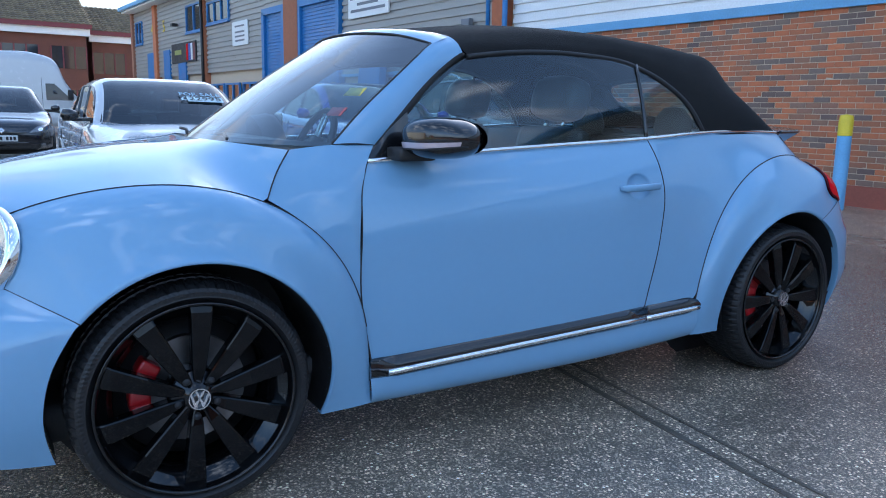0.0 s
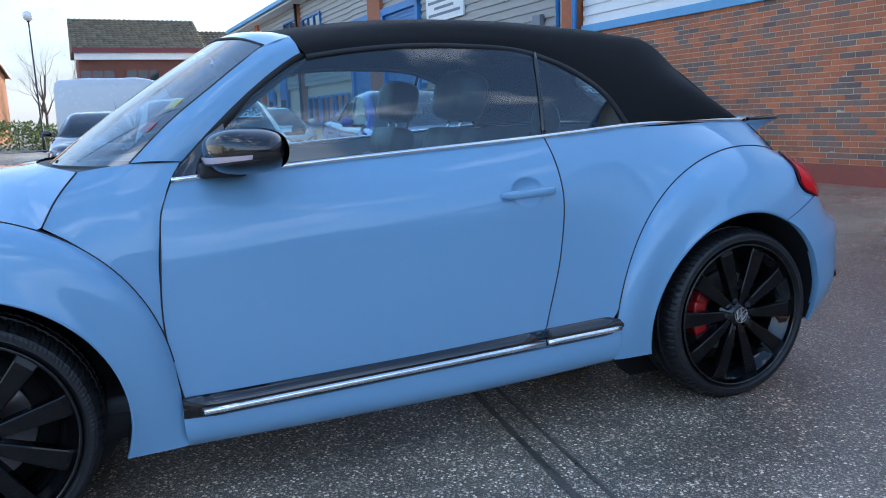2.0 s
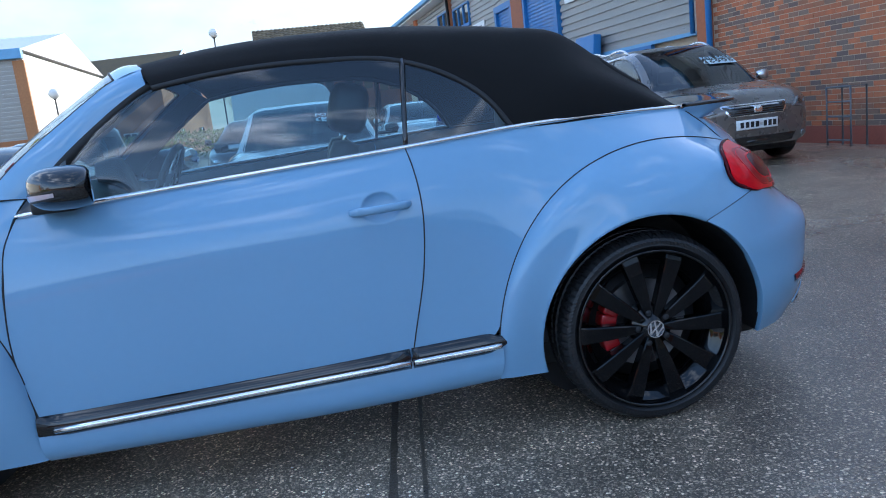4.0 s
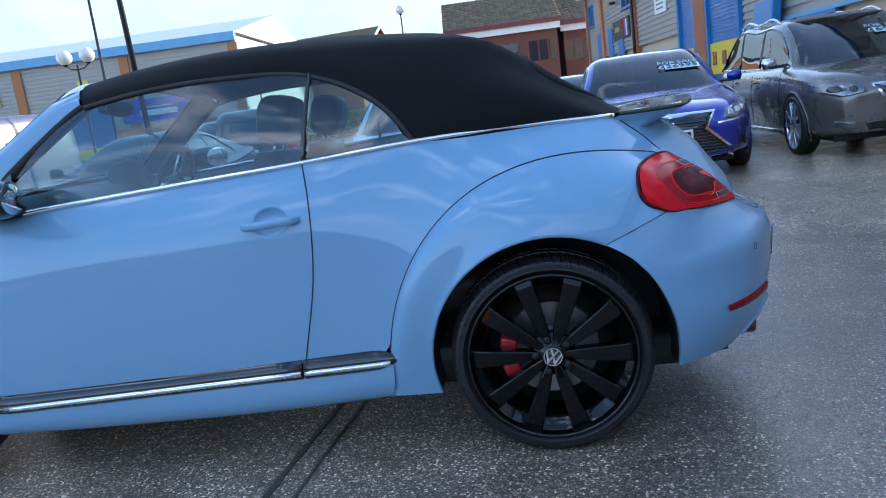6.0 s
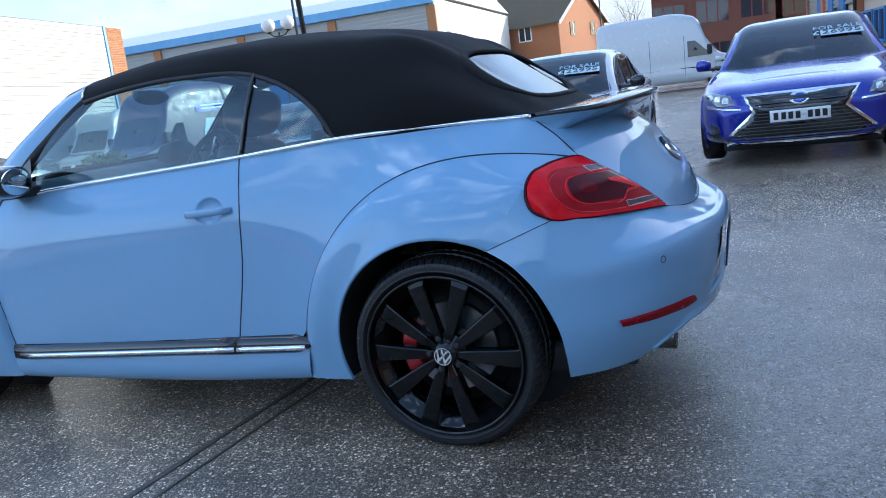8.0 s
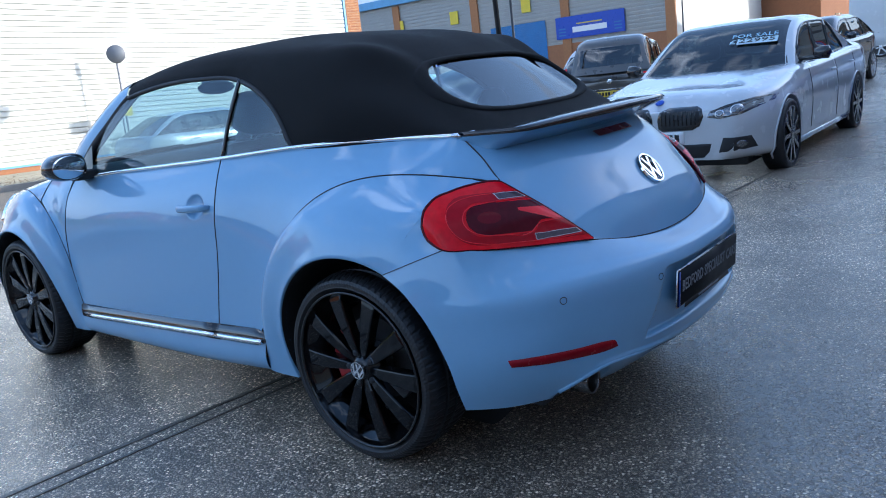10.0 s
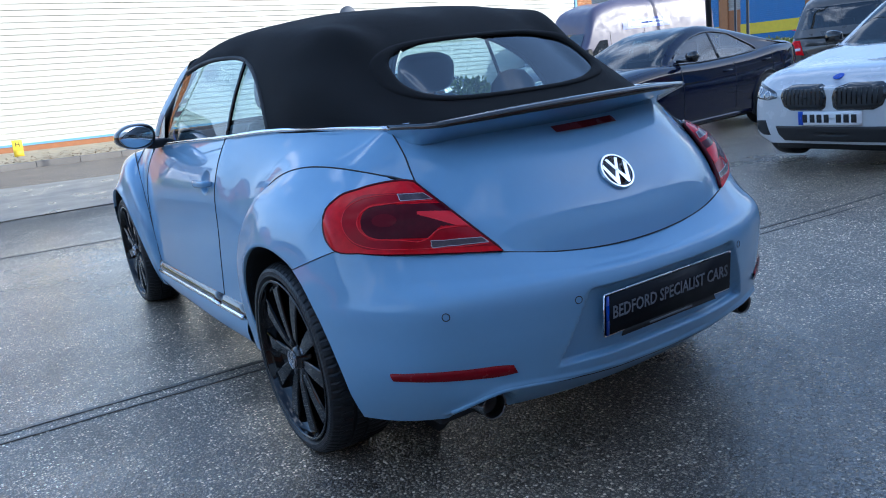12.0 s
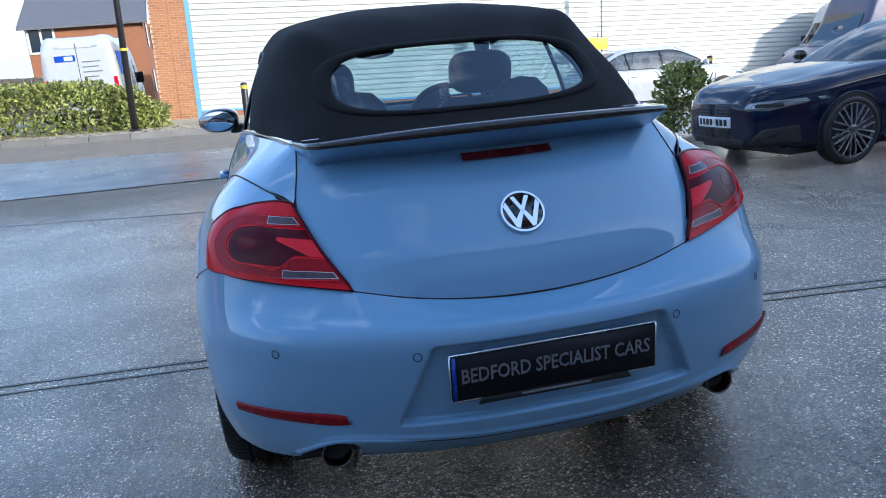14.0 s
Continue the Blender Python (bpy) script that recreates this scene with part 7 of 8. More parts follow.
    for s in (-1, 1):
        part("side_window", outward(sheet(C, s, lambda i, j: zones[i][j] == 1), (-(a + c) / 2, 0, 0.7)), GLASS_SIDE, car_ob)
        lo_f = lambda d: za(d) + 0.012
        hi_f = lambda d: edge_z(d) - 0.035
        slant = 0.42 if quarter else 0.12
        d0 = next((d for d in dd if d > a + 0.28 and hi_f(d) > lo_f(d) + 0.01), a + 0.3)
        outline = [(d, hi_f(d)) for d in np.linspace(d0, side_end - slant, 26)] + [(side_end - slant * f * f, lo_f(side_end - slant * f * f) + (hi_f(side_end - slant * f * f) - lo_f(side_end - slant * f * f)) * f) for f in np.linspace(0.95, 0.0, 10)]
        part("window_seal", tube([(-d, (on_side(d, z) + 0.003) * s, z) for d, z in outline], 0.013, 6), BLACK_GLOSS, car_ob)
        for k in ((0.50,) if quarter > 0.25 else (0.36, 0.68)):
            db = a + 0.30 + (side_end - a - 0.30) * k
            part("door_pillar", tube([(-db - 0.10 * f * (0.3 if k < 0.6 else 0.6), (on_side(db, lo_f(db) + (hi_f(db) - lo_f(db)) * f) + 0.002) * s, lo_f(db) + (hi_f(db) - lo_f(db)) * f) for f in np.linspace(0, 1, 6)], 0.024, 8, False, 0.5), BLACK_GLOSS, car_ob)
        part("window_line", tube([(-d, (bw + 0.004) * s, za(d) + 0.004) for d in np.linspace(a + 0.2, side_end, 16)], 0.010, 6), trim or BLACK_GLOSS, car_ob)
        part("screen_seal", tube([(p[0] , (p[1] - 0.042) * s, p[2] + 0.006) for p in [C[i, je] for i in range(2, int((rf - a) / (c - a) * (nd - 1)), 4)]], 0.010, 6), BLACK_GLOSS, car_ob)
        if name == "estate_car" and sale:
            part("roof_rail", tube([tuple(q) for q in spline([(-d, edge_w(d) * 0.95 * s, edge_z(d) + up) for d, up in ((rf + 0.16, 0.020), (rf + 0.30, 0.062), ((rf + rr) / 2, 0.066), (rr - 0.30, 0.064), (rr - 0.12, 0.020))], 22)], 0.017, 8), trim or BLACK_GLOSS, car_ob)
        # mirrors, handles, seams
        mm = part("door_mirror", lathe([(0.0, 0.10), (0.05, 0.09), (0.075, 0.03), (0.075, -0.03), (0.0, -0.055)], 16, "z", Matrix.Translation((-a - 0.30, (h + 0.10) * s, zA + 0.085)) @ Matrix.Rotation(radians(90 * s), 4, "X") @ Matrix.Diagonal((0.70, 0.85, 1.15, 1))), BLACK_GLOSS if name in ("saloon_car", "sports_coupe") else trim or paint, car_ob)
        part("mirror_arm", box(-a - 0.34, -a - 0.28, min(h * 0.84 * s, (h + 0.06) * s), max(h * 0.84 * s, (h + 0.06) * s), zA + 0.02, zA + 0.06, 0.01), BLACK_GLOSS, mm)
        fx = fo
        doors = [a + 0.22, a + 0.22 + 1.12] + ([a + 2.25] if L > 4.2 and category != "van" else [])
        for d in doors:
            if d < L - 0.6:
                zs = np.linspace(zlow + 0.14, za(d) - 0.02, 12)
                pts = []
                for z in zs:
                    hit = bvh.ray_cast(Vector((-d, 3 * s, z)), Vector((0, -s, 0)))
                    if hit[0] is not None:
                        pts.append(hit[0])
                if len(pts) > 2:
                    part("panel_gap", tube(pts, 0.005, 6), BLACK_MATT, body)
        for d in doors[1:]:
            hit = bvh.ray_cast(Vector((-d + 0.17, 3 * s, za(d) - 0.16)), Vector((0, -s, 0)))
            if hit[0] is not None:
                p = hit[0]
                part("door_handle", tube([p + Vector((0.09, 0, 0)), p + Vector((0.05, 0.028 * s, 0)), p + Vector((-0.05, 0.028 * s, 0)), p + Vector((-0.09, 0, 0))], 0.013, 8), paint, car_ob)
        for d in (fo, fo + wb):
            hit = bvh.ray_cast(Vector((-d, 3 * s, r + 0.1)), Vector((0, -s, 0)))
            yo = abs(hit[0].y) if hit[0] is not None else h
            ar = bmesh.new()
            rr_ = r + 0.040
            ring_o = [(-d + rr_ * math.cos(t), r + rr_ * math.sin(t)) for t in np.linspace(math.radians(-28), math.radians(208), 30)]
            c0 = ar.verts.new((-d, (yo + 0.002) * s, r))
            vs = []
            for x, z in ring_o:
                hh = bvh.ray_cast(Vector((x, 3 * s, max(z, zlow + 0.06))), Vector((0, -s, 0)))
                vs.append(ar.verts.new((x, ((abs(hh[0].y) if hh[0] is not None else yo) + 0.006) * s, z)))
            for v0, v1 in zip(vs, vs[1:]):
                ar.faces.new((c0, v0, v1))
            co = [v.co.copy() for v in vs]
            part("wheel_arch", ar, BLACK_MATT, body)
            part("arch_lip", tube(co, 0.010, 6), paint if sill is None else sill, body)
            car_wheel(car_ob, -d, (yo + 0.012) * s, r, s, rim, spokes)
        part("sill", tube([(-d, h * 0.955 * s, zlow + 0.06) for d in np.linspace(fo + r + 0.08, fo + wb - r - 0.08, 6)], 0.035, 8), sill or BLACK_MATT, body)
    part("underbody", box(-L + 0.3, -0.3, -h * 0.75, h * 0.75, zlow - 0.03, zlow + 0.08, 0.02), BLACK_MATT, car_ob)
    inner = part("cabin_lining", box(-c + 0.15, -a - 0.1, -h * 0.74, h * 0.74, zlow + 0.12, zA - 0.06, 0.05), BLACK_MATT, car_ob)
    for s in (-1, 1):
        for d in (a + 1.05, a + 1.95):
            if d < c - 0.1:
                part("seat_back", box(-d - 0.06, -d + 0.06, s * h * 0.42 - 0.22, s * h * 0.42 + 0.22, 0.5, za(d) + 0.06, 0.04, None), LEATHER, inner)
                part("headrest", box(-d - 0.09, -d + 0.01, s * h * 0.42 - 0.12, s * h * 0.42 + 0.12, za(d) + 0.08, za(d) + 0.26, 0.04), LEATHER, inner)
    if front:
        front(decal, car_ob)
    if rear:
        rear(decal, car_ob)
    if sale:
        iw = int((rf - a) / (c - a) * (nd - 1) * 0.52)
        jw = je + int(np.argmin(np.abs(C[iw, je:, 1] - 0.36)))
        up = Vector(C[iw + 5, jw] - C[iw - 5, jw]).normalized()
        side_v = Vector(C[iw, jw - 5] - C[iw, jw + 5]).normalized()
        nrm = side_v.cross(up).normalized()
        up = nrm.cross(side_v)
        ctr = Vector(C[iw, jw]) + nrm * 0.016
        sm = Matrix.Identity(4)
        for i in range(3):
            sm[i][0], sm[i][1], sm[i][2], sm[i][3] = side_v[i], up[i], nrm[i], ctr[i]
        st = part("sale_sticker", box(-0.165, 0.24, -0.09, 0.015, 0.0, 0.003, 0.0, sm), SALE_PALE, car_ob, "pale price sticker with blue sale lettering on the windscreen", False)
        text_mesh("sale_words", "FOR SALE", 0.095, SALE_BLUE, st, sm @ Matrix.Translation((0, 0.065, 0.003)), 0.46, 0.001)
        text_mesh("sale_price", sale[2:], 0.105, INK, st, sm @ Matrix.Translation((0.037, -0.038, 0.008)), 0.36, 0.001)
        text_mesh("pound_sign", "£", 0.11, SALE_PALE, st, sm @ Matrix.Translation((-0.21, -0.038, 0.004)), 0.06, 0.001)
    return car_ob


def box_outline(y0, y1, z0, z1, k=0.0):
    return [(y0 + k, z0), (y1 - k, z0), (y1, z0 + k), (y1, z1 - k), (y1 - k, z1), (y0 + k, z1), (y0, z1 - k), (y0, z0 + k)] if k else [(y0, z0), (y1, z0), (y1, z1), (y0, z1)]


def flip_y(pts):
    return [(-y, z) for y, z in pts]


def plate_bars(decal, view, z, mat, y=0.0, w=0.26, band=False):
    """Number plate with plain bars for its characters."""
    pl = decal("number_plate", box_outline(y - w, y + w, z - 0.056, z + 0.056), view, mat, 0.022)
    sg = 1 if view == "front" else -1
    for k in (-0.20, -0.135, -0.075, -0.015, 0.085, 0.145, 0.205):
        decal("plate_bar", box_outline(y + k * sg - 0.021, y + k * sg + 0.021, z - 0.034, z + 0.034), view, INK, 0.026, pl)
    if band:
        decal("plate_band", box_outline(y - w, y - w + 0.045, z - 0.056, z + 0.056), view, PLATE_BLUE, 0.025, pl)


def front_kidney(decal, ob):
    kidney = [(0.030, 0.540), (0.065, 0.515), (0.34, 0.515), (0.405, 0.548), (0.440, 0.630), (0.425, 0.690), (0.365, 0.722), (0.11, 0.722), (0.045, 0.692), (0.022, 0.620)]
    for s in (1, -1):
        f = (lambda p: p) if s > 0 else flip_y
        kd = decal("kidney_grille", f(kidney), "front", BLACK_GLOSS, 0.012)
        decal("grille_mesh", f([(0.235 + (y - 0.235) * 0.92, 0.62 + (z - 0.62) * 0.87) for y, z in kidney]), "front", BLACK_MATT, 0.015, kd)
        for k in range(9):
            y = 0.065 + k * 0.038
            decal("grille_bar", f(box_outline(y, y + 0.010, 0.560, 0.690)), "front", WHEEL_BLACK, 0.018, kd)
        hl = decal("headlight", f([(0.47, 0.620), (0.58, 0.600), (0.74, 0.625), (0.90, 0.700), (0.905, 0.745), (0.80, 0.752), (0.62, 0.715), (0.49, 0.670)]), "front", LAMP_INNER, 0.008, None, "clear swept headlight with two round lamps")
        decal("lamp_brow", f([(0.49, 0.670), (0.62, 0.715), (0.80, 0.752), (0.90, 0.748), (0.80, 0.738), (0.63, 0.700), (0.50, 0.658)]), "front", BLACK_GLOSS, 0.014, hl)
        for y, z, q in ((0.575, 0.645, 0.040), (0.70, 0.672, 0.048)):
            decal("lamp_ring", f([(y + q * math.cos(t), z + q * 0.92 * math.sin(t)) for t in np.linspace(0, 2 * math.pi, 17)[:-1]]), "front", SILVER, 0.012, hl)
            decal("lamp_eye", f([(y + q * 0.8 * math.cos(t), z + q * 0.74 * math.sin(t)) for t in np.linspace(0, 2 * math.pi, 17)[:-1]]), "front", LAMP_INNER, 0.015, hl)
        decal("side_intake", f([(0.555, 0.300), (0.82, 0.315), (0.79, 0.425), (0.60, 0.432)]), "front", BLACK_MATT, 0.006)
        decal("fog_lamp", f([(0.735 + 0.032 * math.cos(t), 0.365 + 0.032 * math.sin(t)) for t in np.linspace(0, 2 * math.pi, 13)[:-1]]), "front", LAMP_INNER, 0.012)
    decal("lower_grille", [(-0.42, 0.258), (0.42, 0.258), (0.475, 0.31), (0.50, 0.385), (-0.50, 0.385), (-0.475, 0.31)], "front", BLACK_MATT, 0.008)
    decal("bonnet_badge", [(0.040 * math.cos(t), 0.770 + 0.022 * math.sin(t)) for t in np.linspace(0, 2 * math.pi, 15)[:-1]], "front", PLATE_BLUE, 0.014)
    plate_bars(decal, "front", 0.452, PLATE_WHITE, 0, 0.26, True)


def front_spindle(decal, ob):
    sp = [(-0.50, 0.69), (0.50, 0.69), (0.40, 0.525), (0.70, 0.25), (0.65, 0.215), (-0.65, 0.215), (-0.70, 0.25), (-0.40, 0.525)]
    g = decal("spindle_grille", sp, "front", CHROME, 0.010, None, "spindle grille with chrome surround")
    decal("grille_mesh", [(y * 0.95, 0.44 + (z - 0.44) * 0.94) for y, z in sp], "front", BLACK_GLOSS, 0.016, g)
    for k in range(14):
        z = 0.25 + k * 0.031
        hw = np.interp(z, [0.22, 0.26, 0.52, 0.69], [0.58, 0.62, 0.36, 0.43])
        decal("grille_bar", box_outline(-hw, hw, z, z + 0.008), "front", TRIM_GREY, 0.020, g)
    decal("round_badge", [(0.085 * math.cos(t), 0.62 + 0.062 * math.sin(t)) for t in np.linspace(0, 2 * math.pi, 17)[:-1]], "front", CHROME, 0.030)
    decal("badge_core", [(0.06 * math.cos(t), 0.62 + 0.042 * math.sin(t)) for t in np.linspace(0, 2 * math.pi, 17)[:-1]], "front", PLATE_BLUE, 0.034)
    for s in (1, -1):
        f = (lambda p: p) if s > 0 else flip_y
        hl = decal("headlight", f([(0.56, 0.60), (0.72, 0.585), (0.88, 0.68), (0.87, 0.745), (0.60, 0.69)]), "front", LAMP_INNER, 0.010, None, "clear angular headlight")
        for y in (0.645, 0.725, 0.80):
            decal("lamp_eye", f(box_outline(y - 0.030, y + 0.030, 0.622 + 0.2 * (y - 0.645), 0.675 + 0.2 * (y - 0.645), 0.01)), "front", CHROME, 0.015, hl)
        decal("running_light", f([(0.50, 0.550), (0.83, 0.575), (0.85, 0.605), (0.84, 0.612), (0.80, 0.592), (0.50, 0.567)]), "front", CHROME, 0.012)
        decal("side_intake", f([(0.68, 0.24), (0.80, 0.28), (0.80, 0.44), (0.72, 0.40)]), "front", BLACK_GLOSS, 0.006)
    plate_bars(decal, "front", 0.47, PLATE_WHITE)


def front_trapezoid(decal, ob):
    g = decal("grille", [(-0.42, 0.74), (0.42, 0.74), (0.34, 0.60), (-0.34, 0.60)], "front", CHROME, 0.010, None, "trapezoid mesh grille")
    decal("grille_mesh", [(-0.40, 0.73), (0.40, 0.73), (0.33, 0.61), (-0.33, 0.61)], "front", BLACK_GLOSS, 0.016, g)
    for k in range(4):
        decal("grille_bar", box_outline(-0.34, 0.34, 0.625 + 0.024 * k, 0.633 + 0.024 * k), "front", TRIM_GREY, 0.022, g)
    decal("badge", box_outline(-0.05, 0.05, 0.63, 0.72, 0.01), "front", CHROME, 0.030)
    decal("lower_grille", [(-0.45, 0.24), (0.45, 0.24), (0.50, 0.36), (-0.50, 0.36)], "front", BLACK_GLOSS, 0.006)
    for s in (1, -1):
        f = (lambda p: p) if s > 0 else flip_y
        hl = decal("headlight", f([(0.46, 0.66), (0.70, 0.625), (0.87, 0.70), (0.86, 0.79), (0.56, 0.755)]), "front", LAMP_INNER, 0.008, None, "angular clear headlight")
        decal("lamp_eye", f(box_outline(0.55, 0.63, 0.675, 0.735, 0.02)), "front", BLACK_GLOSS, 0.014, hl)
        decal("lamp_eye", f(box_outline(0.68, 0.78, 0.68, 0.745, 0.02)), "front", BLACK_GLOSS, 0.014, hl)
        decal("fog_lamp", f([(0.58, 0.30), (0.76, 0.33), (0.74, 0.385), (0.58, 0.36)]), "front", LAMP_INNER, 0.008)
    plate_bars(decal, "front", 0.50, PLATE_WHITE)


def front_dark(decal, ob):
    for s in (1, -1):
        f = (lambda p: p) if s > 0 else flip_y
        kd = decal("kidney_grille", f([(0.02, 0.30), (0.20, 0.30), (0.26, 0.42), (0.26, 0.64), (0.04, 0.66)]), "front", BLACK_MATT, 0.008)
        for k in range(7):
            decal("grille_bar", f(box_outline(0.04, 0.23, 0.40 + k * 0.034, 0.412 + k * 0.034)), "front", TRIM_GREY, 0.016, kd)
        hl = decal("headlight", f([(0.42, 0.60), (0.62, 0.585), (0.90, 0.67), (0.88, 0.70), (0.60, 0.68), (0.44, 0.66)]), "front", LAMP_INNER, 0.008, None, "slim clear headlight")
        decal("lamp_eye", f(box_outline(0.52, 0.72, 0.618, 0.655, 0.01)), "front", BLACK_MATT, 0.014, hl)
        decal("side_intake", f([(0.44, 0.24), (0.80, 0.27), (0.80, 0.44), (0.58, 0.40)]), "front", BLACK_MATT, 0.006)
    decal("lower_grille", box_outline(-0.40, 0.40, 0.22, 0.30), "front", BLACK_MATT, 0.006)
    plate_bars(decal, "front", 0.47, PLATE_WHITE)


def front_plain(decal, ob):
    decal("grille", box_outline(-0.42, 0.42, 0.56, 0.63, 0.02), "front", BLACK_GLOSS, 0.008)
    decal("lower_grille", box_outline(-0.48, 0.48, 0.26, 0.40, 0.03), "front", BLACK_GLOSS, 0.006)
    decal("badge", [(0, 0.67), (0.05, 0.615), (0, 0.56), (-0.05, 0.615)], "front", CHROME, 0.02)
    for s in (1, -1):
        f = (lambda p: p) if s > 0 else flip_y
        hl = decal("headlight", f([(0.46, 0.58), (0.74, 0.56), (0.86, 0.68), (0.82, 0.74), (0.58, 0.68)]), "front", LAMP_INNER, 0.008, None, "large clear headlight")
        decal("lamp_eye", f(box_outline(0.60, 0.70, 0.60, 0.67, 0.03)), "front", CHROME, 0.014, hl)
        decal("fog_lamp", f([(0.68 + 0.05 * math.cos(t), 0.33 + 0.05 * math.sin(t)) for t in np.linspace(0, 2 * math.pi, 11)[:-1]]), "front", LAMP_INNER, 0.01)
    plate_bars(decal, "front", 0.47, PLATE_WHITE, 0, 0.26, True)


def rear_mpv(decal, ob):
    for s in (1, -1):
        f = (lambda p: p) if s > 0 else flip_y
        tl = decal("tail_light", f([(0.58, 0.72), (0.84, 0.74), (0.86, 0.98), (0.66, 0.98)]), "rear", LENS_RED, 0.02, None, "red tail light")
        decal("clear_bar", f(box_outline(0.64, 0.80, 0.80, 0.85)), "rear", LENS_CLEAR, 0.026, tl)
    decal("badge", [(0.05 * math.cos(t), 0.86 + 0.05 * math.sin(t)) for t in np.linspace(0, 2 * math.pi, 13)[:-1]], "rear", CHROME, 0.012)
    decal("tailgate_strip", box_outline(-0.45, 0.45, 0.70, 0.72), "rear", CHROME, 0.010)
    plate_bars(decal, "rear", 0.62, PLATE_YELLOW)


def nose_at(x, y, deg, z=None):
    z = ground_z(x - 2.2 * math.cos(radians(deg)), y - 2.2 * math.sin(radians(deg))) if z is None else z
    return Matrix.Translation((x, y, z)) @ Matrix.Rotation(radians(deg), 4, "Z")


SALOON = [(0, 0.69), (0.12, 0.755), (0.6, 0.83), (1.35, 0.94), (2.2, 0.96), (3.4, 1.00), (4.2, 1.02), (4.75, 0.98), (4.9, 0.80)]
parked_car("saloon_car", "white saloon with black kidney grille and sale sticker", nose_at(0.07, 4.33, 270.5), PAINT_WHITE, 4.9, 1.88, 1.46, 2.97, 0.84, SALOON, (1.45, 2.20, 3.35, 4.15), BLACK_GLOSS, 10, 0.335, 0.26, 0.2, front_kidney, None, GLASS_DARK, 0.165, 0.71, None, "£ 22995", sill=PAINT_WHITE, quarter=0.2)
COUPE = [(0, 0.60), (0.12, 0.68), (0.6, 0.79), (1.35, 0.90), (2.3, 0.93), (3.4, 0.98), (4.2, 1.0), (4.55, 0.96), (4.7, 0.75)]
parked_car("coupe_car", "metallic blue coupe with chrome spindle grille and sale sticker", nose_at(2.66, 4.76, 266.3), PAINT_BLUE, 4.7, 1.86, 1.41, 2.73, 0.93, COUPE, (1.34, 2.12, 3.0, 4.1), SILVER, 10, 0.34, 0.28, 0.2, front_spindle, None, GLASS_DARK, 0.17, 0.69, None, "£ 26995", sill=PAINT_BLUE, quarter=0.3)
ESTATE = [(0, 0.70), (0.12, 0.79), (0.6, 0.90), (1.2, 0.98), (2.2, 0.99), (3.4, 1.00), (4.2, 1.02), (4.45, 1.0), (4.54, 0.80)]
parked_car("estate_car", "bronze grey estate car with roof rails and sale sticker", nose_at(5.20, 5.10, 270), PAINT_GREY, 4.54, 1.82, 1.57, 2.64, 0.87, ESTATE, (1.12, 1.95, 3.9, 4.4), SILVER, 10, 0.335, 0.28, 0.18, front_trapezoid, None, GLASS_DARK, 0.18, 0.70, SILVER, "£ 6995", sill=PAINT_GREY)
SPORT = [(0, 0.66), (0.10, 0.735), (0.5, 0.825), (1.5, 0.945), (2.4, 0.94), (3.4, 0.97), (4.25, 1.03), (4.65, 1.0), (4.8, 0.78)]
parked_car("sports_coupe", "dark navy sports coupe with tall black grille", nose_at(-3.53, 4.03, 274.3, -0.115), PAINT_NAVY, 4.8, 1.84, 1.40, 2.86, 0.86, SPORT, (1.62, 2.50, 3.20, 4.40), RIM_DARK, 10, 0.335, 0.46, 0.2, front_dark, None, GLASS_DARK, 0.16, 0.60, None, sill=PAINT_NAVY, quarter=0.3)
MPV = [(0, 0.62), (0.12, 0.72), (0.6, 0.88), (1.0, 1.0), (2.2, 1.02), (3.4, 1.04), (4.3, 1.06), (4.42, 1.04), (4.47, 0.85)]
parked_car("people_carrier", "dark taupe people carrier seen from its tailgate", nose_at(-5.5, 15.9, 108, -0.16), PAINT_BROWN, 4.47, 1.80, 1.60, 2.70, 0.9, MPV, (1.0, 1.7, 4.20, 4.43), SILVER, 10, 0.32, 0.28, 0.10, None, rear_mpv, GLASS_DARK, 0.2, 0.72)
HATCH = [(0, 0.60), (0.12, 0.70), (0.6, 0.82), (1.05, 0.94), (2.2, 0.97), (3.3, 1.00), (4.0, 1.02), (4.22, 0.98), (4.3, 0.80)]
parked_car("hatchback_car", "dark blue-black hatchback with round fog lamps", nose_at(-1.48, 13.6, 268), PAINT_BLACK, 4.3, 1.80, 1.47, 2.64, 0.87, HATCH, (1.1, 1.9, 3.5, 4.15), SILVER, 10, 0.32, 0.28, 0.18, front_plain, None, GLASS_DARK, 0.19, 0.64)
parked_car("hatchback_car", "white hatchback parked before the white building", nose_at(-13.5, 10.7, 92, ground_z(-13.5, 9.0)), PAINT_WHITE, 4.3, 1.78, 1.47, 2.65, 0.85, HATCH, (1.05, 1.9, 3.4, 4.15), SILVER, 10, 0.32, 0.28, 0.18, front_plain, None, GLASS_DARK, 0.19, 0.64)
parked_car("hatchback_car", "dark hatchback standing far back in the yard", nose_at(-6.6, 19.0, 95), PAINT_BLACK, 4.2, 1.78, 1.48, 2.6, 0.85, HATCH[:7] + [(4.12, 0.98), (4.2, 0.8)], (1.05, 1.9, 3.4, 4.05), SILVER, 10, 0.32, 0.28, 0.15, None, rear_mpv, GLASS_DARK, 0.19, 0.64)
parked_car("estate_car", "silver estate car standing back by the units", nose_at(2.6, 15.2, 270), PAINT_WHITE, 4.54, 1.82, 1.45, 2.64, 0.87, ESTATE, (1.20, 2.0, 3.9, 4.4), SILVER, 10, 0.32, 0.28, 0.18, front_plain, None, GLASS_DARK, 0.18, 0.66)


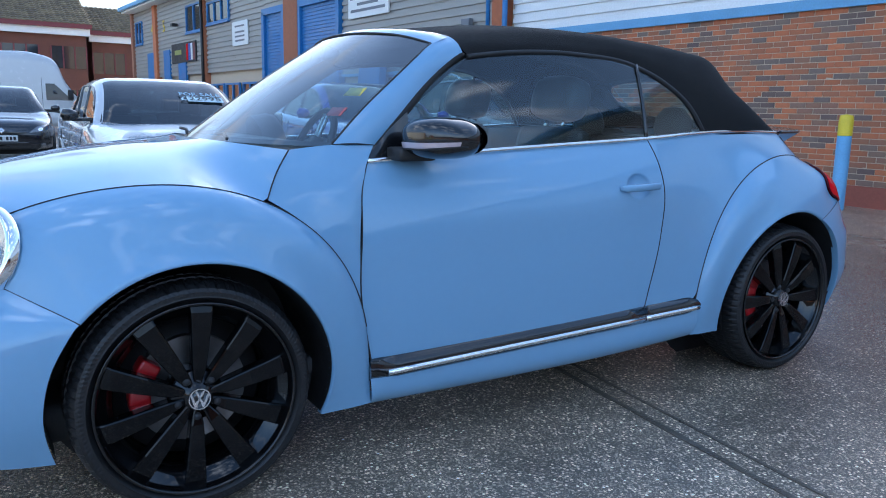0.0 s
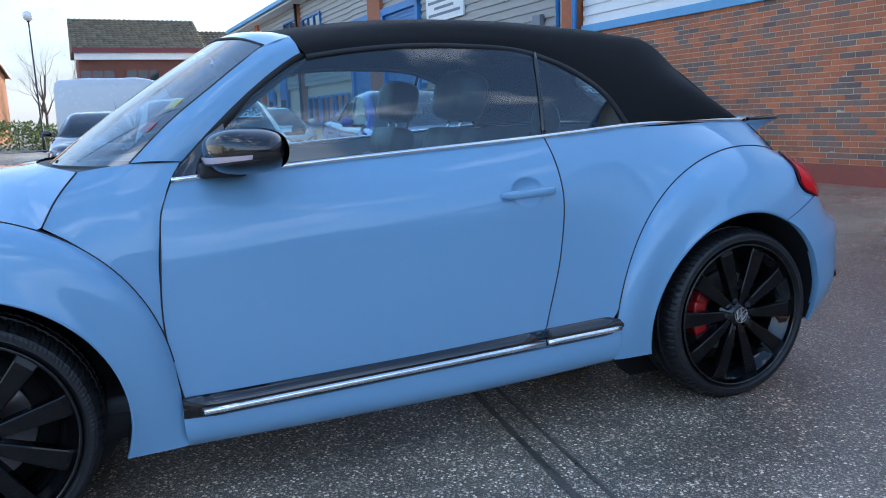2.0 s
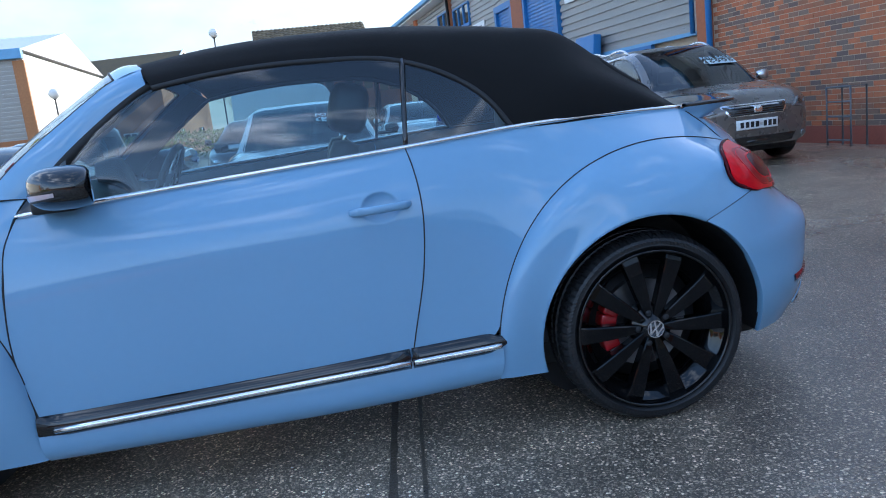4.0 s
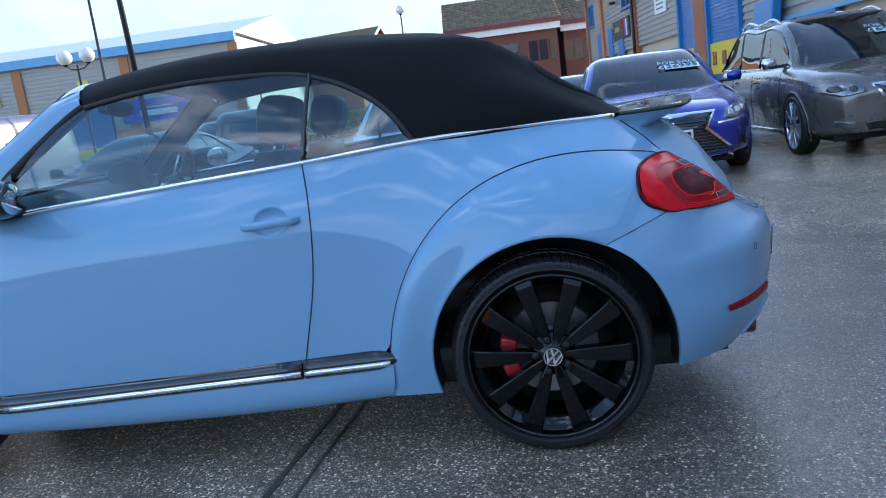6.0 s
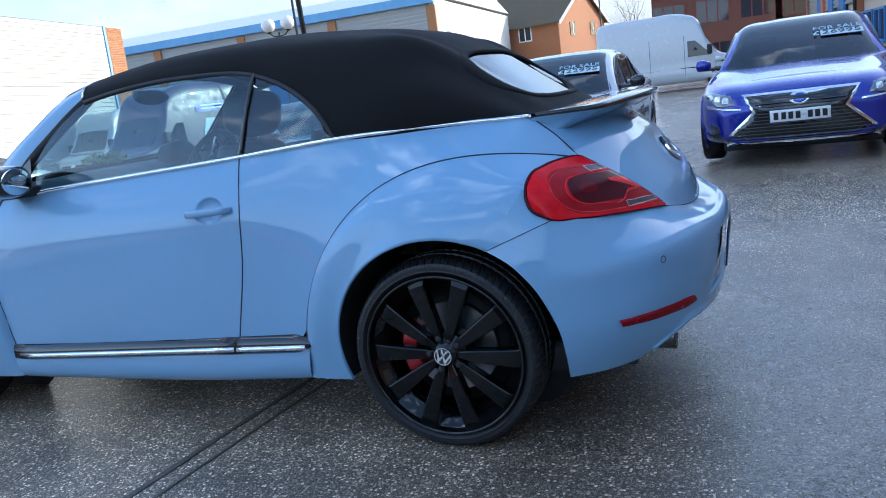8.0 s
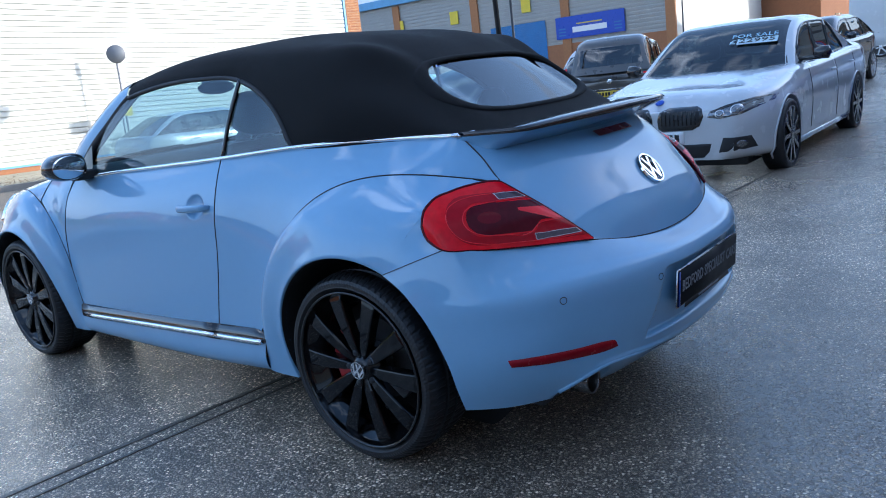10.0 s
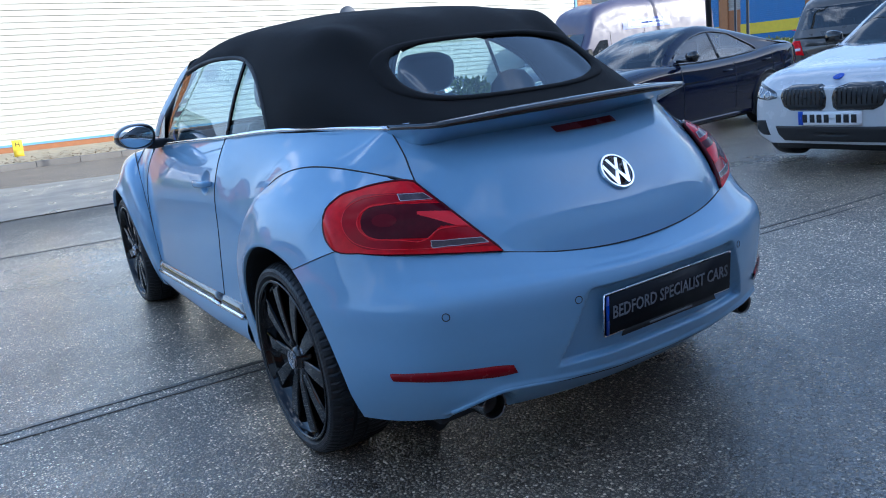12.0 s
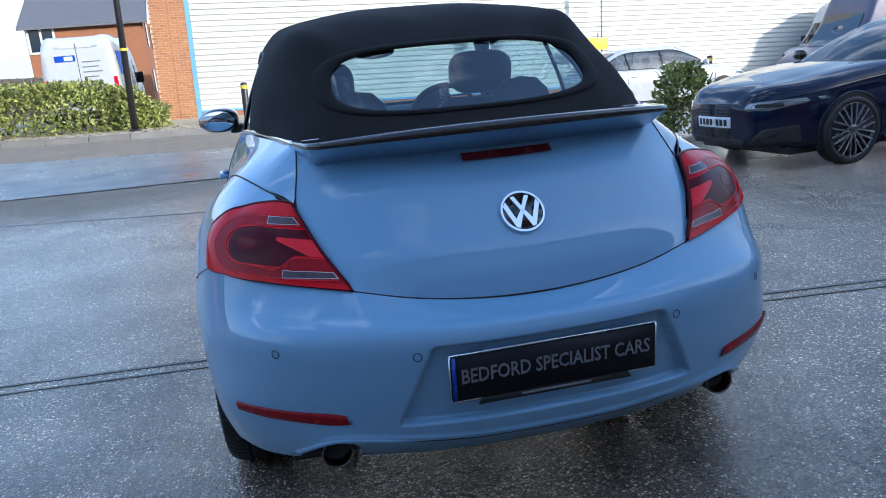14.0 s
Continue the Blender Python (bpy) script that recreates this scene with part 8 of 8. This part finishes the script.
def van(label, m, paint, L, W, H, front=None, rear_lamps=True, windows=True):
    """A panel van: tall box body with a raked nose."""
    v = thing("panel_van", label, "van", "parked vans", m)
    h = W / 2
    prof = [(0.0, 0.62), (0.05, 0.92), (0.30, 1.12), (0.85, 1.26), (1.30, 1.80), (1.70, H - 0.22), (2.3, H - 0.02), (3.4, H), (L - 0.5, H - 0.02), (L - 0.05, H - 0.10), (L, H - 0.35)]
    c = spline([(a, 0, b) for a, b in prof], 60)
    secs = []
    for d in np.unique(np.concatenate([np.linspace(0, 2.4, 24), np.linspace(2.6, L, 14), [L - 0.06]])):
        zt = float(np.interp(d, c[:, 0], c[:, 2]))
        w = h * (1 - 0.20 * max(0.0, 1 - d / 0.6) ** 2 - 0.04 * max(0.0, 1 - (L - d) / 0.15))
        zb = 0.28
        lean = lambda z: 1 - 0.12 * max(0.0, (z - 1.1) / 1.5) ** 1.5
        zz = [zb, zb + 0.06, zb + 0.3 * (zt - zb), zb + 0.55 * (zt - zb), zb + 0.8 * (zt - zb), zt - 0.10 * (zt - zb) * 0.6, zt - 0.02, zt, zt]
        ww = [0.9, 0.985, 1, 1, 0.995, 0.975, 0.90, 0.5, 0]
        secs.append([(-d, w * k * lean(z), z) for k, z in zip(ww, zz)])
    G = loft(secs, 30, 70)
    bm = bmesh.new()
    add_grid(bm, G, 1)
    add_grid(bm, G, -1)
    for row in (G[0], G[-1]):
        add_grid(bm, np.array([[(p[0], p[1] * k / 6.0, p[2]) for k in range(-6, 7)] for p in row]))
    bmesh.ops.remove_doubles(bm, verts=bm.verts[:], dist=0.0015)
    bvh = BVHTree.FromBMesh(bm)
    body = part("body", bm, paint, v)

    def patch(nm, pts, view, mat, out=0.01):
        b2 = bmesh.new()
        cu, cz = np.mean([p[0] for p in pts]), np.mean([p[1] for p in pts])
        dense = [(p[0] + (q[0] - p[0]) * k / 5, p[1] + (q[1] - p[1]) * k / 5) for p, q in zip(pts, pts[1:] + pts[:1]) for k in range(5)]
        rings = []
        for f in (0.02, 0.25, 0.5, 0.75, 1.0):
            vs = []
            for u, z in [(cu + (p[0] - cu) * f, cz + (p[1] - cz) * f) for p in dense]:
                if view == "top":
                    o3, dr = Vector((1, u, z)), Vector((-1, 0, 0))
                elif view == "rear":
                    o3, dr = Vector((-L - 2, u, z)), Vector((1, 0, 0))
                else:
                    sg = 1 if view == "left" else -1
                    o3, dr = Vector((u, 4 * sg, z)), Vector((0, -sg, 0))
                hit = bvh.ray_cast(o3, dr)
                vs.append(b2.verts.new((hit[0] if hit[0] is not None else o3) - dr * out))
            rings.append(vs)
        for r0, r1 in zip(rings, rings[1:]):
            for k in range(len(dense)):
                b2.faces.new((r0[k], r0[(k + 1) % len(dense)], r1[(k + 1) % len(dense)], r1[k]))
        b2.faces.new(rings[0])
        return part(nm, b2, mat, v)
    patch("windscreen", [(-h * 0.80, 1.30), (0, 1.30), (h * 0.80, 1.30), (h * 0.72, 2.02), (0, 2.06), (-h * 0.72, 2.02)], "top", WINDOW, 0.02)
    patch("grille", [(-0.5, 0.62), (0.5, 0.62), (0.55, 0.82), (-0.55, 0.82)], "top", BLACK_GLOSS)
    patch("badge", [(0.1 * math.cos(t), 0.76 + 0.1 * math.sin(t)) for t in np.linspace(0, 2 * math.pi, 13)[:-1]], "top", CHROME, 0.03)
    patch("front_bumper", [(-h * 0.75, 0.32), (h * 0.75, 0.32), (h * 0.78, 0.58), (-h * 0.78, 0.58)], "top", BLACK_MATT, 0.008)
    for s, nm in ((1, "left"), (-1, "right")):
        patch("headlight", [(s * 0.62, 0.72), (s * 0.86, 0.78), (s * 0.86, 0.98), (s * 0.66, 0.90)], "top", LAMP_INNER, 0.015)
        patch("cab_window", [(-1.15, 1.22), (-2.0, 1.22), (-2.0, 1.80), (-1.72, 1.80)], nm, WINDOW)
        for d in (1.05, 2.12, 3.4):
            pts = []
            for z in np.linspace(0.5, 2.0 if d > 1.3 else 1.15, 8):
                hit = bvh.ray_cast(Vector((-d, 4 * s, z)), Vector((0, -s, 0)))
                if hit[0] is not None:
                    pts.append(hit[0])
            if len(pts) > 2:
                part("panel_gap", tube(pts, 0.007, 6), BLACK_MATT, v)
        part("side_rub_strip", box(-L + 0.9, -1.6, s * h - 0.02, s * h + 0.02, 0.72, 0.84, 0.01), BLACK_MATT, v)
        part("door_mirror", box(-1.30, -1.12, s * (h + 0.06) - 0.06, s * (h + 0.06) + 0.10, 1.25, 1.60, 0.04), BLACK_MATT, v)
        patch("tail_light", [(s * (h - 0.16), 0.95), (s * (h - 0.05), 0.95), (s * (h - 0.06), 1.45), (s * (h - 0.16), 1.45)], "rear", LENS_RED, 0.02)
        for d in (0.95, L - 1.0):
            part("wheel_arch", lathe([(0, 0), (0.40, 0), (0.40, -0.02)], 30, "y", Matrix.Translation((-d, s * (h + 0.006), 0.36))), BLACK_MATT, v)
            car_wheel(v, -d, s * (h + 0.015), 0.34, s, SILVER, 6)
    part("door_gap", tube([(-L - 0.004, 0, 0.4), (-L - 0.004, 0, H - 0.2)], 0.008, 6), BLACK_MATT, v)
    patch("rear_bumper", [(-h * 0.95, 0.30), (h * 0.95, 0.30), (h * 0.95, 0.52), (-h * 0.95, 0.52)], "rear", BLACK_MATT, 0.03)
    if front:
        front(patch, v, h, L)
    return v


def courier_marks(patch, v, h, L):
    patch("logo_patch", [(0.60, 1.95), (0.05, 1.95), (0.05, 2.12), (0.60, 2.12)], "rear", PLATE_BLUE, 0.012)
    patch("logo_patch", [(0.35, 1.98), (0.12, 1.98), (0.12, 2.09), (0.35, 2.09)], "rear", SALE_PALE, 0.016)
    for k, w in enumerate((0.5, 0.45, 0.52, 0.4)):
        patch("lettering_bar", [(-0.1, 1.90 - k * 0.14), (-0.1 - w, 1.90 - k * 0.14), (-0.1 - w, 1.93 - k * 0.14), (-0.1, 1.93 - k * 0.14)], "rear", LETTER_GREY, 0.012)
    for view in ("left", "right"):
        patch("logo_patch", [(-L + 0.5, 1.5), (-L + 1.6, 1.5), (-L + 1.6, 2.2), (-L + 0.5, 2.2)], view, PLATE_BLUE, 0.012)


van("white panel van standing behind the parked cars", nose_at(2.2, 29.0, 0), PAINT_WHITE, 5.4, 2.0, 2.85)
van("white delivery van with blue marks parked behind the hedge", nose_at(-25.7, -5.8, 181, 0.2), PAINT_WHITE, 5.4, 2.1, 2.65, courier_marks)
def side_marks(patch, v, h, L):
    for view in ("left", "right"):
        patch("name_board", [(-2.6, 2.02), (-4.4, 2.02), (-4.4, 2.30), (-2.6, 2.30)], view, PLATE_BLUE, 0.012)
        for k in range(2):
            patch("lettering_bar", [(-2.8, 2.10 + 0.09 * k), (-4.1, 2.10 + 0.09 * k), (-4.1, 2.14 + 0.09 * k), (-2.8, 2.14 + 0.09 * k)], view, SALE_PALE, 0.018)
        patch("logo_patch", [(-2.7, 1.35), (-3.7, 1.30), (-3.9, 1.80), (-2.9, 1.85)], view, SALE_BLUE, 0.012)


van("pale lilac panel van facing the road", nose_at(-13.6, 12.5, 265, ground_z(-13.6, 15)), PAINT_LILAC, 6.2, 2.05, 2.85, side_marks)
van("tall white van standing close to the white building", EST_W @ nose_at(-20.3, 20.2, 270, 0.1), PAINT_WHITE, 5.6, 2.0, 2.85)
van("white panel van parked far beyond the hedge", nose_at(-13.2, 25.5, 262, ground_z(-13.2, 27)), PAINT_WHITE, 5.3, 2.0, 2.4)

# ---- street furniture, hedges, trees ----
def ball_lamp(m, height, arms, label):
    lp = thing("street_lamp", label, "lamp", "yard lamps", m)
    part("post", tube([(0, 0, 0), (0, 0, 0.9), (0, 0, 0.92), (0, 0, height)], [0.07, 0.065, 0.045, 0.035], 10), POST_BLACK, lp)
    for dx in arms:
        if dx:
            part("arm", tube([(0, 0, height - 0.15), (dx * 0.6, 0, height - 0.12), (dx, 0, height)], 0.022, 8), POST_BLACK, lp)
        part("collar", lathe([(0.03, height - 0.02), (0.09, height + 0.02), (0.09, height + 0.05)], 14, "z", Matrix.Translation((dx, 0, 0))), POST_BLACK, lp)
        part("globe", lathe([(0.0, 0.24), (0.10, 0.225), (0.19, 0.16), (0.24, 0.05), (0.235, -0.06), (0.18, -0.16), (0.09, -0.215)], 20, "z", Matrix.Translation((dx, 0, height + 0.25))), GLOBE, lp, "opal globe")
    return lp


ball_lamp(Matrix.Translation((-4.67, 38.4, 0)), 6.1, (0,), "tall black lamp post with an opal globe")
ball_lamp(Matrix.Translation((-12.6, 20.3, -0.4)), 4.27, (-0.39, 0.39), "black lamp post with twin opal globes")
ball_lamp(Matrix.Translation((-11.5, 34.0, 0)), 3.6, (0,), "short black lamp post with opal globe")
ball_lamp(Matrix.Translation((-10.5, 18.0, ground_z(-10.5, 18.0))) @ EST @ Matrix.Rotation(radians(90), 4, "Z"), 6.5, (-0.67, 0.67), "tall black lamp post with twin opal globes by the parked van")


def pole(m, h, r0, r1, label, bands=()):
    p = thing("tall_post", label, "post", "", m)
    part("shaft", tube([(0, 0, 0), (0, 0, h * 0.5), (0, 0, h)], [r0, (r0 + r1) / 2, r1], 14), POST_BLACK, p)
    part("base_plate", lathe([(r0 * 1.9, 0.0), (r0 * 1.9, 0.02), (r0 * 1.1, 0.05)], 14, "z"), POST_BLACK, p)
    for z in bands:
        part("band", lathe([(r0 * 1.02, z), (r0 * 1.04, z + 0.06)], 14, "z"), YELLOW, p, "yellow band")
    return p


pole(Matrix.Translation((-5.2, 9.6, 0)) @ Matrix.Rotation(radians(-1.5), 4, "Y"), 9.5, 0.05, 0.045, "tall dark steel post rising between parked cars")
pole(EST_W @ Matrix.Translation((-16.9, -2.75, 0.12)), 8.5, 0.085, 0.06, "tall black post with a yellow band on the verge", (1.95,))


def bollard(m, h, r, shaft, cap, label):
    b = thing("bollard", label, "bollard", "bollards", m)
    part("shaft", lathe([(r, 0), (r, h * 0.78), (r * 0.98, h * 0.78)], 20, "z"), shaft, b)
    part("cap", lathe([(r * 1.01, h * 0.78), (r * 1.01, h * 0.94), (r * 0.85, h * 0.99), (0.0, h)], 20, "z"), cap, b, "yellow top")
    return b


bollard(EST @ Matrix.Translation((7.45, 2.13, 0)), 1.17, 0.083, BLUE_PALE, YELLOW, "blue steel bollard with yellow top by the brick wall")
for y in (0.0, 13.9, 20.5):
    b = thing("bollard", "black bollard with a yellow band on the verge", "bollard", "bollards", EST_W @ Matrix.Translation((-16.8, y, 0.12)))
    part("shaft", lathe([(0.085, 0), (0.085, 1.0), (0.07, 1.03), (0.0, 1.04)], 18, "z"), POST_BLACK, b)
    part("band", lathe([(0.087, 0.88), (0.087, 0.97)], 18, "z"), YELLOW, b, "yellow band")
hs = thing("hydrant_sign", "small yellow hydrant sign on a short post", "sign", "", EST_W @ Matrix.Translation((-19.2, 1.1, 0.12)))
part("sign_plate", box(0, 0.05, -0.12, 0.12, 0.17, 0.42, 0.01), YELLOW, hs)
text_mesh("sign_letter", "H", 0.17, INK, hs, Matrix.Translation((0.053, 0, 0.30)) @ Matrix.Rotation(radians(90), 4, "Z") @ Matrix.Rotation(radians(90), 4, "X"), None, 0.002)
part("sign_post", box(0.004, 0.046, -0.115, 0.115, 0.0, 0.168), YELLOW, hs)
rs = thing("road_sign", "round road sign seen from behind on a thin pole", "sign", "", EST_W @ Matrix.Translation((-21.0, 12.5, 0.12)))
part("sign_pole", tube([(0, 0, 0), (0, 0, 3.75)], 0.03, 8), LETTER_GREY, rs)
part("sign_disc", lathe([(0.0, 0.012), (0.30, 0.012), (0.30, -0.012), (0.0, -0.012)], 28, "z", Matrix.Translation((0.04, 0, 3.5)) @ Matrix.Rotation(radians(-38), 4, "Z") @ Matrix.Rotation(radians(90), 4, "Y")), LETTER_GREY, rs)
ys = thing("yellow_sign", "small yellow sign plate on a pole", "sign", "", EST_W @ Matrix.Translation((-20.9, 12.3, 0.12)))
part("sign_pole", tube([(0, 0, 0), (0, 0, 2.0)], 0.025, 8), LETTER_GREY, ys)
part("sign_plate", box(0.03, 0.05, -0.38, 0.38, 1.45, 1.85, 0.005), YELLOW, ys)


def leaf_mass(name, label, m, sx, sy, sz, n, size, seed, category="hedge"):
    """A hedge or shrub: short stems and many separate small leaves in an uneven rounded mass."""
    rnd = random.Random(seed)
    root = thing(name, label, category, "", m)
    for k in range(max(6, int(sx * sy * 5))):
        x, y = rnd.uniform(-sx, sx) * 0.8, rnd.uniform(-sy, sy) * 0.8
        st = bmesh.new()
        add_tube(st, [(x, y, 0), (x + rnd.uniform(-0.1, 0.1), y + rnd.uniform(-0.1, 0.1), sz * 0.5), (x + rnd.uniform(-0.25, 0.25), y + rnd.uniform(-0.25, 0.25), sz * 0.9)], [0.018, 0.012, 0.004], 5)
        part("stem", st, BARK, root)
    vs, fs = [], []
    for k in range(n):
        while True:
            q = Vector((rnd.uniform(-1, 1), rnd.uniform(-1, 1), rnd.uniform(0, 1)))
            e = abs(q.x) ** 4 + abs(q.y) ** 3 + abs(q.z) ** 3
            if 0.35 < e < 1.0 + 0.35 * noise.noise(Vector((q.x * sx * 1.6, q.y * sy * 1.6, q.z * 2 + seed))):
                break
        c = Vector((q.x * sx, q.y * sy, q.z * sz))
        d = Vector((rnd.gauss(0, 1) + q.x * 0.4, rnd.gauss(0, 1) + q.y * 0.4, rnd.gauss(0.5, 0.8))).normalized()
        s = d.cross(Vector((rnd.gauss(0, 1), rnd.gauss(0, 1), rnd.gauss(0, 1)))).normalized()
        ln = size * rnd.uniform(0.7, 1.4)
        i = len(vs)
        bend = s.cross(d) * ln * 0.18
        vs += [c, c + d * ln * 0.5 + s * ln * 0.26 + bend, c + d * ln, c + d * ln * 0.5 - s * ln * 0.26 + bend]
        fs.append((i, i + 1, i + 2, i + 3))
    me = bpy.data.meshes.new("leaves")
    me.from_pydata(vs, [], fs)
    me.materials.append(LEAF)
    ob = new("leaves", me)
    ob.parent = root
    ob["kind"] = "stuff"
    return root


leaf_mass("hedge", "clipped green laurel hedge on the verge", EST_W @ Matrix.Translation((-18.3, -5.9, 0.1)), 1.0, 3.9, 1.28, 11000, 0.13, 3)
leaf_mass("shrub", "rounded green shrub beside the parked coupe", Matrix.Translation((-5.9, 5.0, 0.0)), 0.36, 0.36, 0.92, 2200, 0.075, 5, "shrub")
leaf_mass("hedge", "long low green hedge behind the parked cars", Matrix.Translation((-12.5, 20.0, -0.55)) @ EST, 6.5, 0.7, 1.2, 9000, 0.15, 8)
leaf_mass("hedge", "dark low hedge before the houses", Matrix.Translation((-9.5, 45.0, 0.0)) @ EST, 6.0, 0.8, 1.6, 4000, 0.2, 9)
leaf_mass("shrub", "small brown shrub at the foot of the brick pier", EST_W @ Matrix.Translation((-20.9, -2.6, 0.1)), 0.5, 0.5, 0.45, 700, 0.08, 11, "shrub")


def bare_tree(m, h, seed, label):
    rnd = random.Random(seed)
    root = thing("bare_tree", label, "tree", "bare trees", m)
    trunk, twigs = bmesh.new(), bmesh.new()

    def grow(p, d, ln, r, lev):
        pts, rad = [p], [r]
        for k in range(3):
            d = (d + Vector((rnd.gauss(0, 0.13), rnd.gauss(0, 0.13), rnd.gauss(0.05, 0.08)))).normalized()
            p = p + d * ln / 3
            pts.append(p)
            rad.append(r * (1 - 0.14 * (k + 1)))
        add_tube(trunk if lev < 2 else twigs, pts, rad, 6 if lev < 2 else 3)
        if lev < 5:
            for k in range(3 if lev else 4):
                dd = (d + Vector((rnd.gauss(0, 0.6), rnd.gauss(0, 0.6), rnd.gauss(0.15, 0.35)))).normalized()
                q = pts[-1] if k < 2 else pts[-2]
                grow(q, dd, ln * rnd.uniform(0.55, 0.78), rad[-1] * 0.62, lev + 1)
    grow(Vector((0, 0, 0)), Vector((0, 0, 1)), h * 0.34, h * 0.018, 0)
    part("trunk", trunk, BARK, root)
    ob = part("crown", twigs, BARK, root)
    ob["kind"] = "stuff"
    return root


for x, y, h, sd in ((-7.4, 70, 10.0, 1), (-9.0, 78, 11.0, 2), (-6.2, 80, 10.5, 3), (-22, 82, 13, 4), (3.0, 80, 13, 5)):
    bare_tree(Matrix.Translation((x, y, 0)), h, sd, "leafless winter tree behind the roofs")

litter = random.Random(21)
vs, fs = [], []
for k in range(2600):
    x, y = -15.9 - abs(litter.gauss(0, 1.6)), litter.uniform(-12, 14)
    a, ln = litter.uniform(0, 6.28), litter.uniform(0.02, 0.06)
    c, sn = math.cos(a) * ln, math.sin(a) * ln
    i = len(vs)
    vs += [(x - c, y - sn, 0.125), (x + sn * 0.4, y - c * 0.4, 0.135), (x + c, y + sn, 0.13 + litter.uniform(0, 0.02)), (x - sn * 0.4, y + c * 0.4, 0.127)]
    fs.append((i, i + 1, i + 2, i + 3))
me = bpy.data.meshes.new("leaf_litter")
me.from_pydata(vs, [], fs)
me.materials.append(material("dead_leaves", (0.20, 0.13, 0.06), 0.8, island=0.6))
ob = tagged(new("leaf_litter", me), "dead brown leaves scattered over the verge", "leaves", kind="stuff")
ob.matrix_world = EST_W

fence = thing("timber_fence", "pale close-boarded timber fence", "fence", "", EST_W @ Matrix.Translation((-33, -16, 0)))
fp = None
for i in range(60):
    if fp is None:
        fp = part("fence_board", box(0, 0.02, 0, 0.14, 0, 1.8, 0.0), TIMBER, fence, "", False)
    else:
        o = new("fence_board", fp.data)
        o.parent = fence
        o.location = (0.01 * (i % 2), i * 0.148, random.uniform(-0.02, 0.02))

rk = thing("metal_rack", "small grey tubular rack standing by the brick wall", "rack", "", EST @ Matrix.Translation((7.6, 5.6, 0)))
for y in (0.0, 0.45):
    part("upright", tube([(0, y, 0), (0, y, 0.84), (0.25, y, 0.84), (0.25, y, 0)], 0.014, 8), LETTER_GREY, rk)
for z in (0.12, 0.44, 0.64, 0.84):
    part("cross_bar", tube([(0, 0, z), (0, 0.45, z)], 0.012, 8), LETTER_GREY, rk)

# ---- bricks of the near wall ----
wall_b = part("brick_wall", box(0.0035, 0.128, -30.0, 9.42, 0.27, 2.52), MORTAR, unit, "red multi brick wall with pale joints", False)
variants = []
for k in range(4):
    rnd = random.Random(k)
    bm = bmesh.new()
    add_box(bm, 0.0, 0.10, 0.0, 0.214, 0.0, 0.065)
    for v in bm.verts:
        v.co += Vector((rnd.uniform(-0.0025, 0.0025), rnd.uniform(-0.0015, 0.0015), rnd.uniform(-0.0015, 0.0015)))
    me = bpy.data.meshes.new("brick")
    bm.to_mesh(me)
    bm.free()
    me.materials.append(BRICK)
    variants.append(me)
vs, fs = [], []
rnd = random.Random(42)
for r in range(30):
    z = 0.275 + r * 0.075
    for c in range(-36, 42):
        y = c * 0.224 + (0.112 if r % 2 else 0.0)
        if y < -6 or y + 0.214 > 9.42:
            continue
        if 1.75 < y < 3.97:
            ob = new("brick", variants[rnd.randrange(4)])
            ob.parent = wall_b
            ob.location = (rnd.uniform(-0.003, 0.002), y + rnd.uniform(-0.002, 0.002), z)
        else:
            i = len(vs)
            x = rnd.uniform(-0.003, 0.002)
            vs += [(x, y, z), (x, y + 0.214, z), (x, y + 0.214, z + 0.065), (x, y, z + 0.065), (0.02, y, z), (0.02, y + 0.214, z), (0.02, y + 0.214, z + 0.065), (0.02, y, z + 0.065)]
            fs += [(i, i + 1, i + 2, i + 3), (i, i + 4, i + 5, i + 1), (i + 1, i + 5, i + 6, i + 2), (i + 2, i + 6, i + 7, i + 3), (i + 3, i + 7, i + 4, i)]
me = bpy.data.meshes.new("brickwork")
me.from_pydata(vs, [], fs)
me.materials.append(BRICK)
ob = new("brickwork", me)
ob.parent = wall_b
ob["kind"] = "stuff"
